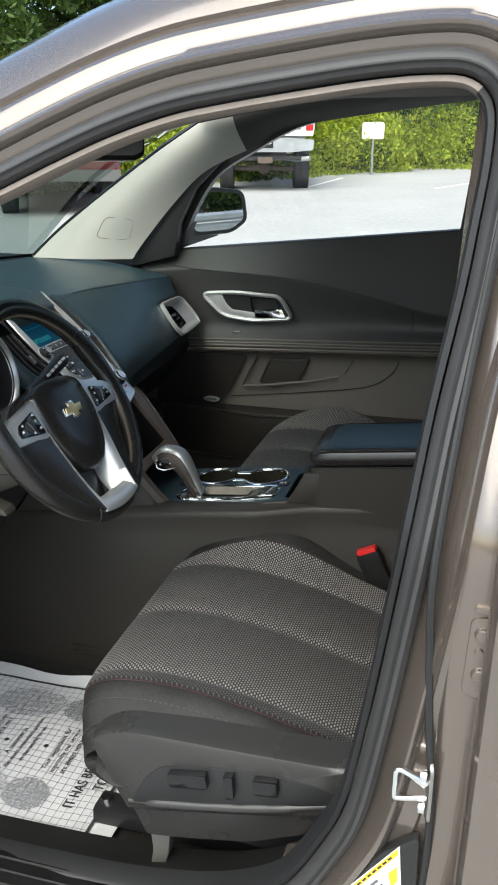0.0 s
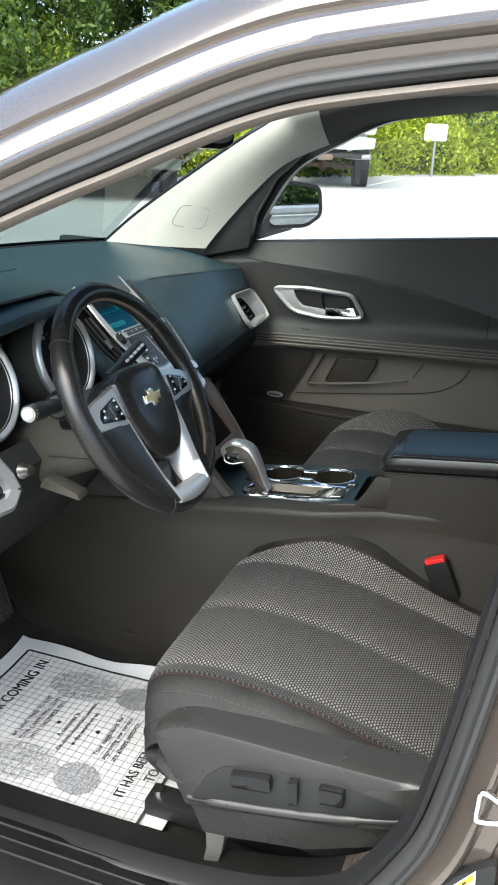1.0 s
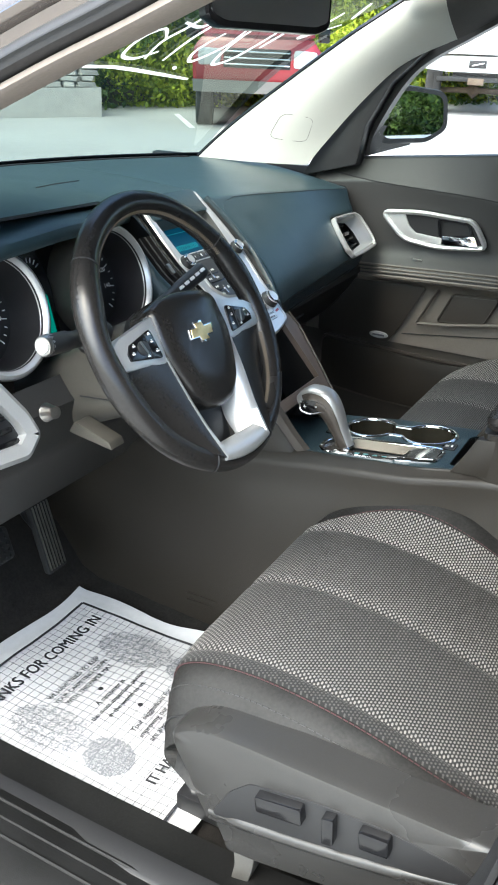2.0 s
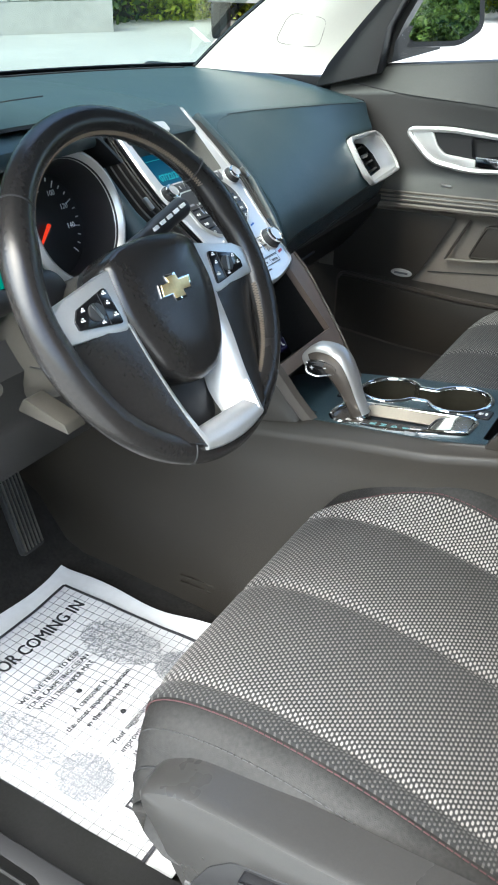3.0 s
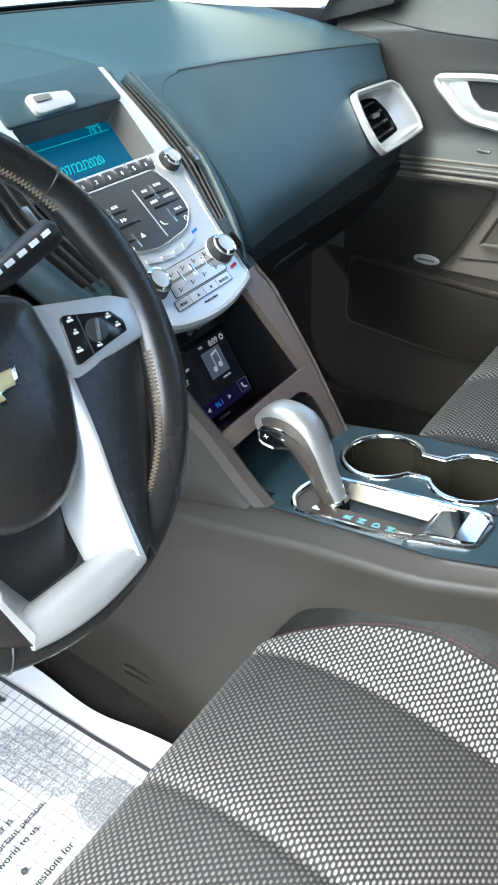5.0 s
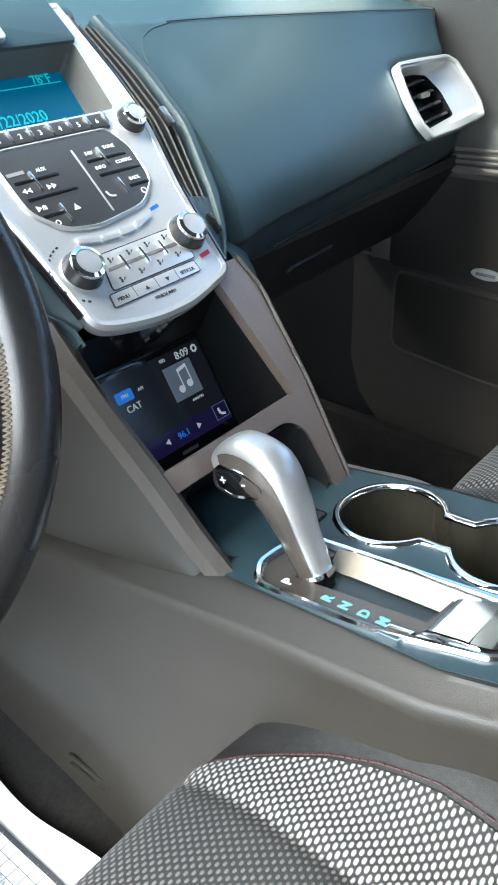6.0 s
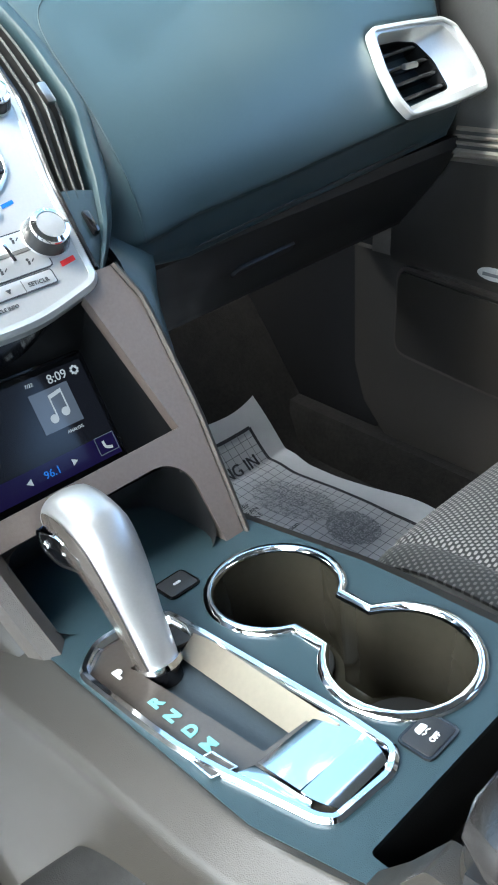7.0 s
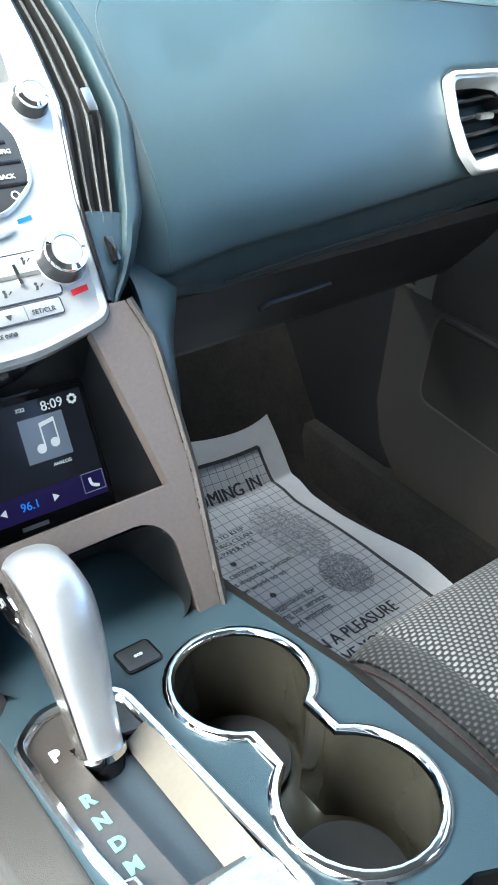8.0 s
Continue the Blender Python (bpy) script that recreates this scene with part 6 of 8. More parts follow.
def rim_at(t, q, grow=0.0):
    """A point on the leather rim: t round the wheel, q round the section."""
    deg = math.degrees(t) % 360
    lump = 1.0
    for at, w, k in ((22, 13, 0.42), (158, 13, 0.42), (-16 % 360, 18, 0.30), (196, 18, 0.30)):
        d = (deg - at + 180) % 360 - 180
        lump += k * math.exp(-((d / w) ** 2))
    r = RIM_R + (0.0155 + grow) * math.cos(q) * (lump if math.cos(q) < 0 else 1)
    return WP.at(r * math.cos(t), r * math.sin(t), (lerp(deg, (0, 225, 250, 290, 315, 360), (0.0142, 0.0142, 0.0115, 0.0115, 0.0142, 0.0142)) + grow) * (0.5 + 0.5 * lump) * math.sin(q) - 0.011)


part("rim", loft([[rim_at(t, q) for q in np.linspace(0, 2 * math.pi, 20, endpoint=False)] for t in circle], loop=True), LEATHER, wheel, "worn black leather rim")
for deg in (38, 142, 248, 292):
    part("rim_seam", tube([rim_at(radians(deg), q, 0.0003) for q in np.linspace(0, 2 * math.pi, 20, endpoint=False)], 0.0009, 6, True), BLACK, wheel)
for span, count in (((-54, -14), 36), ((34, 146), 100)):
    st = []
    for t in np.linspace(radians(span[0]), radians(span[1]), count):
        q = math.pi - 0.22
        for e in (-1, 1):
            st.append(tube([rim_at(t, q, 0.0003), rim_at(t + e * 0.011, q - 0.34, 0.0004)], 0.0007, 4))
    part("stitching", join(*st), TAN_STITCH, wheel, "tan cross stitching")
HUB = soft_poly([(-0.072, 0.036), (-0.048, 0.047), (0.0, 0.051), (0.048, 0.047), (0.072, 0.036), (0.076, -0.016), (0.065, -0.050), (0.052, -0.080), (0.026, -0.101), (0.0, -0.106), (-0.026, -0.101), (-0.052, -0.080), (-0.065, -0.050), (-0.076, -0.016)], 0.35, 4)
part("hub_pad", loft([[WP.at(a * s, b * s, h) for a, b in HUB] for s, h in ((0.97, -0.040), (1.0, -0.018), (0.995, -0.010), (0.965, -0.003), (0.90, 0.001), (0.6, 0.005), (0.2, 0.006))]), LEATHER, wheel, "black airbag pad")
part("back_cover", loft([[WP.at(a * s, b * s, h) for a, b in HUB] for s, h in ((0.98, -0.02), (0.95, -0.05), (0.7, -0.075))]), BLACK, wheel)
for s in (-1, 1):
    pod = [(0.066 * s, 0.030), (0.100 * s, 0.023), (0.140 * s, 0.015), (0.158 * s, 0.006), (0.164 * s, -0.018), (0.152 * s, -0.024), (0.118 * s, -0.026), (0.074 * s, -0.031)]
    ip = [(0.086 * s, 0.0155), (0.131 * s, 0.004), (0.139 * s, -0.006), (0.138 * s, -0.0145), (0.112 * s, -0.018), (0.081 * s, -0.0225)]
    part("spoke_plate", prism(WP, soft_poly(pod, 0.18), 0.022, 0.003, -0.004), SILVER, wheel, "satin silver spoke plate")
    k = part("button_pad", prism(WP, soft_poly(ip, 0.15), 0.004, 0.001, -0.0015), GLOSS, wheel, "black spoke buttons")
    cross = [(s * (0.1105 + 0.010 * math.cos(t)), -0.0045 + 0.009 * math.sin(t)) for t in np.linspace(0, 2 * math.pi, 16, endpoint=False)]
    part("rocker_ring", prism(WP, cross, 0.003, 0.001, 0.0005), KEY_GREY, k, "grey round rocker")
    part("rocker_bar", prism(WP, [(s * 0.106, -0.0115), (s * 0.109, -0.0125), (s * 0.115, 0.0030), (s * 0.112, 0.0040)], 0.002, 0.0005, 0.0014), STEEL, k)
    for a, b, w in ((0.092, 0.0095, 0.0030), (0.092, 0.0, 0.0024), (0.088, -0.0125, 0.0032), (0.107, -0.0152, 0.0026), (0.126, 0.0010, 0.0026), (0.131, -0.0075, 0.0028)):
        part("button_mark", join(prism(WP, soft_poly([(s * a - w, b - 0.0012), (s * a + w, b - 0.0012), (s * a + w * 0.7, b + 0.0006), (s * a - w, b + 0.0010)], 0.2, 2), 0.0005, 0, -0.0003), prism(WP, [(s * a - w * 0.3, b + 0.0014), (s * a + w * 0.5, b + 0.0012), (s * a + w * 0.5, b + 0.0024), (s * a - w * 0.3, b + 0.0026)], 0.0005, 0, -0.0003)), WHITE, k)
    part("button_gap", prism(WP, [(s * 0.0985, -0.020), (s * 0.0992, -0.020), (s * 0.1002, 0.0115), (s * 0.0995, 0.0115)], 0.001, 0, -0.0008), KEY_GREY, k)
    # lower spoke: bright hollow inner face, thin ridge, black outer cover
    ridge = curve([WP.at(s * 0.075, -0.024, -0.004), WP.at(s * 0.070, -0.070, -0.002), WP.at(s * 0.061, -0.120, 0.0), WP.at(s * 0.0535, -0.165, 0.006)], 8)
    lip = curve([WP.at(s * 0.0715, -0.024, -0.0045), WP.at(s * 0.0665, -0.070, -0.0025), WP.at(s * 0.0575, -0.120, 0.0), WP.at(s * 0.049, -0.160, 0.006)], 8)
    mid_ = curve([WP.at(s * 0.064, -0.028, -0.010), WP.at(s * 0.057, -0.074, -0.012), WP.at(s * 0.048, -0.120, -0.013), WP.at(s * 0.041, -0.152, -0.009)], 8)
    inn = curve([WP.at(s * 0.058, -0.032, -0.018), WP.at(s * 0.046, -0.078, -0.027), WP.at(s * 0.036, -0.118, -0.031), WP.at(s * 0.028, -0.149, -0.020)], 8)
    outer = curve([WP.at(s * 0.150, -0.022, -0.008), WP.at(s * 0.140, -0.060, -0.014), WP.at(s * 0.118, -0.104, -0.014), WP.at(s * 0.084, -0.146, -0.010)], 8)
    mido = curve([WP.at(s * 0.112, -0.026, -0.004), WP.at(s * 0.104, -0.062, -0.005), WP.at(s * 0.088, -0.112, -0.002), WP.at(s * 0.068, -0.156, 0.004)], 8)
    part("inner_spoke", loft([[a, l, m, b, b - WP.n * 0.008, a - WP.n * 0.010] for a, l, m, b in zip(ridge, lip, mid_, inn)]), SILVER, wheel, "satin silver lower spoke", sharp=55)
    part("outer_spoke", loft([[a - WP.n * 0.0012, m, b, b - WP.n * 0.010, a - WP.n * 0.010] for a, m, b in zip(ridge, mido, outer)]), LEATHER, wheel, "black lower spoke cover", sharp=60)
part("spoke_bridge", loft([[WP.at(a, -0.1450 - 0.0015 * math.cos(a * 28), -0.007), WP.at(a, -0.155 - 0.002 * math.cos(a * 28), 0.004), WP.at(a, -0.1655 - 0.007 * (1 - (a / 0.0535) ** 2), 0.0060), WP.at(a, -0.1685 - 0.007 * (1 - (a / 0.0535) ** 2), 0.003), WP.at(a, -0.166 - 0.006 * (1 - (a / 0.0535) ** 2), -0.012), WP.at(a, -0.147, -0.018)] for a in np.linspace(-0.0535, 0.0535, 22)]), SILVER, wheel, "silver bridge at the rim", sharp=60)
part("spoke_back", prism(WP, soft_poly([(-0.05, -0.06), (0.05, -0.06), (0.035, -0.152), (-0.035, -0.152)], 0.2), 0.008, 0.002, -0.040), BLACK, wheel)
EMB = [(-0.024, -0.006), (-0.0075, -0.006), (-0.0060, -0.0125), (0.0095, -0.0125), (0.0082, -0.006), (0.0215, -0.006), (0.024, 0.006), (0.0075, 0.006), (0.0060, 0.0125), (-0.0095, 0.0125), (-0.0082, 0.006), (-0.0215, 0.006)]
part("emblem_edge", prism(WP, [(a * 1.17, b * 1.12 - 0.0085) for a, b in EMB], 0.003, 0.0006, 0.0072), CHROME, wheel)
part("emblem", prism(WP, [(a * 1.00, b * 0.92 - 0.0085) for a, b in EMB], 0.002, 0.0005, 0.0082), GOLD, wheel, "gold cross emblem")

# column, stalks, instrument cluster
column = thing("steering_column", "grey plastic steering column shroud", "steering column", (-0.12, -0.38, 0.92))
cdir = Vector((-0.857, 0, -0.515))
part("shroud", loft([[Vector((-0.003, -0.370, 1.086)) + cdir * d + Vector((0, w * math.copysign(abs(math.cos(a)) ** 0.6, math.cos(a)), 0)) + Vector((-0.515, 0, 0.857)) * t * math.copysign(abs(math.sin(a)) ** 0.6, math.sin(a)) - Vector((0, 0, drop)) for a in np.linspace(0, 2 * math.pi, 24, endpoint=False)] for d, w, t, drop in ((0.055, 0.050, 0.045, 0.01), (0.065, 0.064, 0.055, 0.012), (0.12, 0.070, 0.060, 0.014), (0.19, 0.066, 0.055, 0.010), (0.30, 0.05, 0.05, 0.0))]), COLUMN, column)
part("tilt_lever", prism(Plane((0, -0.462, 0), (1, 0, 0), (0, 0, 1)), soft_poly([(-0.13, 0.957), (-0.075, 0.940), (-0.07, 0.930), (-0.14, 0.940)], 0.2), 0.028, 0.003), COLUMN, column)
part("split_line", tube([(-0.135, -0.442, 0.985), (-0.060, -0.4415, 0.992), (-0.055, -0.40, 0.975)], 0.0012, 6), BLACK, column)
lstalk = curve([(-0.115, -0.43, 1.068), (-0.105, -0.48, 1.078), (-0.096, -0.525, 1.086), (-0.092, -0.552, 1.090)], 5)
part("signal_stalk", tube(lstalk, [0.011] * 8 + [0.013] * 8, 14), BLACK, column, "black signal stalk")
part("stalk_boot", tube([(-0.118, -0.425, 1.066), (-0.108, -0.452, 1.072), (-0.106, -0.458, 1.0735)], [0.024, 0.021, 0.016], 20), BLACK, column, "black stalk boot")
part("cap_ring", tube([(-0.0915, -0.5555, 1.0904), (-0.0911, -0.5575, 1.0908)], [0.0088, 0.0082], 20), surface("pale_cap", (0.36, 0.36, 0.35), 0.5, grain=500, bump=0), column, "pale cap disc")
part("stalk_cap", tube([(-0.094, -0.540, 1.089), (-0.092, -0.551, 1.090), (-0.0915, -0.556, 1.0905)], [0.0122, 0.0128, 0.0108], 24), STEEL, column, "pale round stalk end")
part("key_switch", tube([(-0.11, -0.425, 1.045), (-0.075, -0.43, 1.05)], [0.02, 0.018], 20), GLOSS, column)
rst = curve([(-0.10, -0.315, 1.082), (-0.098, -0.27, 1.095), (-0.098, -0.225, 1.108), (-0.099, -0.200, 1.114)], 5)
part("wiper_stalk", tube(rst, [0.010] * 6 + [0.012] * 6 + [0.0125] * 3 + [0.011], 14), BLACK, column, "black wiper stalk with white marks")
stp = Plane((-0.090, -0.235, 1.113), (0.0, 1, 0.28), (-0.5, 0, 0.85))
for k in range(5):
    part("stalk_mark", prism(stp, [(-0.04 + k * 0.014, -0.002), (-0.033 + k * 0.014, -0.002), (-0.033 + k * 0.014, 0.002), (-0.04 + k * 0.014, 0.002)], 0.004, 0, 0.0045), WHITE, column)
tag = thing("key_tag", "white card tag hanging behind the steering wheel", "tag", (-0.037, -0.2, 0.925))
tp = Plane((-0.037, -0.200, 0.985), (-0.62, 0.785, 0), (0, 0, 1))
part("card", prism(tp, soft_poly([(-0.085, -0.058), (0.0, -0.055), (-0.006, 0.012), (-0.085, 0.012)], 0.06, 2), 0.0006), WHITE, tag)
for k in range(5):
    part("print_bar", prism(tp, [(-0.080, 0.002 - k * 0.008), (-0.010, 0.002 - k * 0.008), (-0.010, 0.0028 - k * 0.008), (-0.080, 0.0028 - k * 0.008)], 0.0003, 0, 0.0004), PALE_INK, tag)
part("punch_hole", prism(tp, arc(-0.036, -0.047, 0.0035, 0, 330, 14), 0.0003, 0, 0.0004), BLACK, tag)
part("wire", tube(curve([tp.at(-0.036, -0.047, 0.001), (-0.075, -0.19, 0.96), (-0.10, -0.25, 1.03), (-0.10, -0.29, 1.06)], 5), 0.001, 6), STEEL, tag)
cluster = thing("instrument_cluster", "twin round gauges in silver shrouds", "instrument cluster", (-0.22, -0.385, 1.0))
GP = Plane((-0.222, -0.385, 1.092), (0, 1, 0), (-0.30, 0, 0.95))
part("backing", prism(GP, soft_poly([(-0.24, -0.09), (0.24, -0.09), (0.22, 0.09), (0.12, 0.108), (-0.12, 0.108), (-0.22, 0.09)], 0.25), 0.02, 0.002, -0.045), BLACK, cluster)
NEEDLE = glowing("red_needle", (0.9, 0.05, 0.02), 0.15)
for s in (-1, 1):
    c = s * 0.1175
    ring = lambda r, h: [GP.at(c + 0.87 * r * math.cos(t), 0.87 * r * math.sin(t), h) for t in np.linspace(0, 2 * math.pi, 48, endpoint=False)]
    part("gauge_tube", loft([ring(0.092, -0.040), ring(0.0955, 0.004), ring(0.0945, 0.012)], caps=False), COLUMN, cluster, "dark grey gauge tube")
    part("gauge_shroud", loft([ring(0.0945, 0.010), ring(0.0965, 0.013), ring(0.0965, 0.018), ring(0.094, 0.022), ring(0.089, 0.024), ring(0.084, 0.021), ring(0.081, 0.014)], caps=False), SILVER, cluster, "satin silver gauge shroud")
    part("gauge_cone", loft([ring(0.0825, 0.018), ring(0.079, 0.008), ring(0.074, -0.040)], caps=False), BLACK, cluster, "dark gauge cone")
    part("dial", prism(GP, arc(c, 0, 0.066, 0, 352, 44), 0.004, 0, -0.036), BLACK, cluster, "black dial")
    for k in range(25):
        t = radians(225 - k * 11.25)
        r0 = 0.050 if k % 3 == 0 else 0.0545
        part("dial_tick", prism(GP, [(c + r * math.cos(t + e), r * math.sin(t + e)) for r, e in ((r0, -0.012), (0.059, -0.012), (0.059, 0.012), (r0, 0.012))], 0.001, 0, -0.0352), WHITE, cluster)
    t = radians(222)
    part("needle", tube([GP.at(c, 0, -0.031), GP.at(c + 0.045 * math.cos(t), 0.045 * math.sin(t), -0.031)], [0.003, 0.001], 6), NEEDLE, cluster)
    for k in range(1, 8):
        t = radians(225 - k * 33.75)
        part("dial_number", lettering(str(k * 20), 0.0095, GP, c + 0.0425 * math.cos(t), 0.0425 * math.sin(t), -0.0352), WHITE, cluster)
part("centre_panel", prism(GP, soft_poly([(-0.024, -0.07), (0.024, -0.07), (0.034, 0.02), (0.02, 0.07), (-0.02, 0.07), (-0.034, 0.02)], 0.2), 0.004, 0, -0.030), GLOSS, cluster)
part("info_display", prism(GP, soft_poly([(-0.018, -0.052), (0.018, -0.052), (0.020, 0.005), (-0.020, 0.005)], 0.1), 0.001, 0, -0.0285), glowing("green_display", (0.0, 0.17, 0.13), 0.25), cluster, "green-lit information display")
for k in range(7):
    t = radians(150 - k * 20)
    part("dial_tick", prism(GP, [(r * math.cos(t + e), 0.036 + r * math.sin(t + e)) for r, e in ((0.016, -0.03), (0.023, -0.03), (0.023, 0.03), (0.016, 0.03))], 0.001, 0, -0.0285), NEEDLE if k < 2 else WHITE, cluster)
part("hood_wall", sheet(lambda u, v: GP.at(-0.225 + 0.45 * v, lerp(abs(-0.225 + 0.45 * v), (0, 0.12, 0.19, 0.226), (0.112, 0.112, 0.090, 0.05)), -0.04 + 0.062 * u), 4, 30, 0.004), BLACK, cluster)

# driver-side lower dash
part("knee_panel", sheet(lambda u, v: Vector((lerp(u, (0, 0.2, 0.5, 1), (-0.175, -0.150, -0.175, -0.30)), -0.655 + 0.545 * v, lerp(u, (0, 0.2, 0.5, 1), (1.005, 0.975, 0.90, 0.74)))), 20, 12, 0.012), DASH_LOW, dash, "dark lower dash panel")
part("knee_panel_end", prism(Plane((0, -0.645, 0), (1, 0, 0), (0, 0, 1)), [(-0.55, 1.12), (-0.22, 1.12), (-0.16, 1.0), (-0.18, 0.9), (-0.30, 0.74), (-0.55, 0.74)], 0.012, 0.003), DASH_LOW, dash)
lv = thing("air_vent", "silver-framed driver side air vent", "air vent", (-0.13, -0.60, 0.95), "dashboard vents")
lvp = Plane((-0.142, -0.600, 1.000), (0.05, 1, 0), (-0.30, 0, 0.95))
LV = soft_poly([(-0.045, -0.048), (0.035, -0.054), (0.060, -0.034), (0.050, -0.005), (0.008, 0.060), (-0.045, 0.064)], 0.22, 4)
part("bezel", rim(lvp, LV, [(0.004, -0.010), (0.004, 0.006), (-0.002, 0.010), (-0.016, 0.006), (-0.018, -0.008)], 0.004), SILVER, lv, "satin silver bezel")
part("backing", prism(lvp, LV, 0.004, 0, -0.002), BLACK, lv)
for k in range(5):
    part("slat", prism(lvp, [(-0.034, -0.036 + k * 0.016), (0.034 - k * 0.006, -0.036 + k * 0.016), (0.034 - k * 0.006, -0.030 + k * 0.016), (-0.034, -0.030 + k * 0.016)], 0.008, 0.001, 0.004), GLOSS, lv)
part("light_dial", tube([(-0.145, -0.497, 0.978), (-0.134, -0.498, 0.981), (-0.128, -0.499, 0.982)], [0.0125, 0.0085, 0.0080], 18), STEEL, dash, "small round dial")

# pedals
for name, y0, y1, lab in (("accelerator_pedal", -0.262, -0.212, "narrow black ribbed accelerator pedal"), ("brake_pedal", -0.420, -0.330, "black ribbed brake pedal")):
    top = 0.66 if name[0] == "a" else 0.655
    low = 0.520 if name[0] == "a" else 0.595
    pp = Plane((-0.395, (y0 + y1) / 2, (top + low) / 2), (0, 1, 0), (-0.30, -0.10 if name[0] == "a" else 0.10, 0.95))
    hw, hh = (y1 - y0) / 2, (top - low) / 2
    pedal = thing(name, lab, "pedal", pp.o)
    part("plate", prism(pp, soft_poly([(-hw, -hh), (hw, -hh), (hw, hh), (-hw, hh)], 0.15), 0.012, 0.003), DARK_RUBBER, pedal)
    if name[0] == "a":
        for k in range(6):
            a = hw * (-0.80 + k * 0.30)
            part("tread", prism(pp, [(a, -hh * 0.9), (a + hw * 0.12, -hh * 0.9), (a + hw * 0.12, hh * 0.9), (a, hh * 0.9)], 0.003, 0.0008, 0.003), STEEL, pedal, "pale worn rib")
    else:
        for a, b in [(a, b) for a in np.linspace(-0.8, 0.8, 7) for b in np.linspace(-0.8, 0.8, 5)]:
            part("stud", prism(pp, [(a * hw + 0.004, b * hh), (a * hw, b * hh + 0.004), (a * hw - 0.004, b * hh), (a * hw, b * hh - 0.004)], 0.003, 0.0, 0.003), DARK_RUBBER, pedal)
    part("arm", tube(curve([pp.at(0, 0, -0.012), pp.at(0, 0.06, -0.05), pp.at(0, 0.20, -0.07)], 4), 0.008, 8), BLACK, pedal)

# floor outlet grille beside the tunnel
outlet = thing("floor_outlet", "black slotted floor air outlet", "air vent", (-0.13, -0.116, 0.45))
op = Plane((-0.128, -0.117, 0.470), (1, 0, 0.0), (0, 0, 1))
for k in range(2):
    part("slot", prism(op, soft_poly([(-0.040, 0.004 - k * 0.014), (0.04, 0.006 - k * 0.014), (0.04, 0.012 - k * 0.014), (-0.040, 0.010 - k * 0.014)], 0.2), 0.004, 0.001, 0.004), CONSOLE, outlet)

# ---------- seats ----------
SEAT_X = [0.150, 0.112, 0.084, 0.086, 0.108, 0.150, 0.22, 0.32, 0.42, 0.53, 0.65]
SEAT_Z = [0.640, 0.652, 0.684, 0.714, 0.733, 0.745, 0.749, 0.737, 0.712, 0.682, 0.655]
seat_line = curve([(x, 0, z) for x, z in zip(SEAT_X, SEAT_Z)], 5)
SEAMS = (-0.190, -0.357, -0.535)
CUTS = [(-0.64, 0.16), (-0.540, 0.14), (-0.534, 0.62), (-0.50, 0.54), (-0.43, 0.36), (-0.365, 0.18), (-0.353, 0.64), (-0.31, 0.48), (-0.25, 0.31), (-0.198, 0.16), (-0.187, 0.84), (-0.15, 0.80), (-0.06, 0.72)]
LOCAL = [(y + 0.345, s) for y, s in CUTS]
FABRIC = fabric("seat_cloth", "X", LOCAL)
FABRIC_BACK = fabric("seat_back_cloth", "Z", LOCAL)


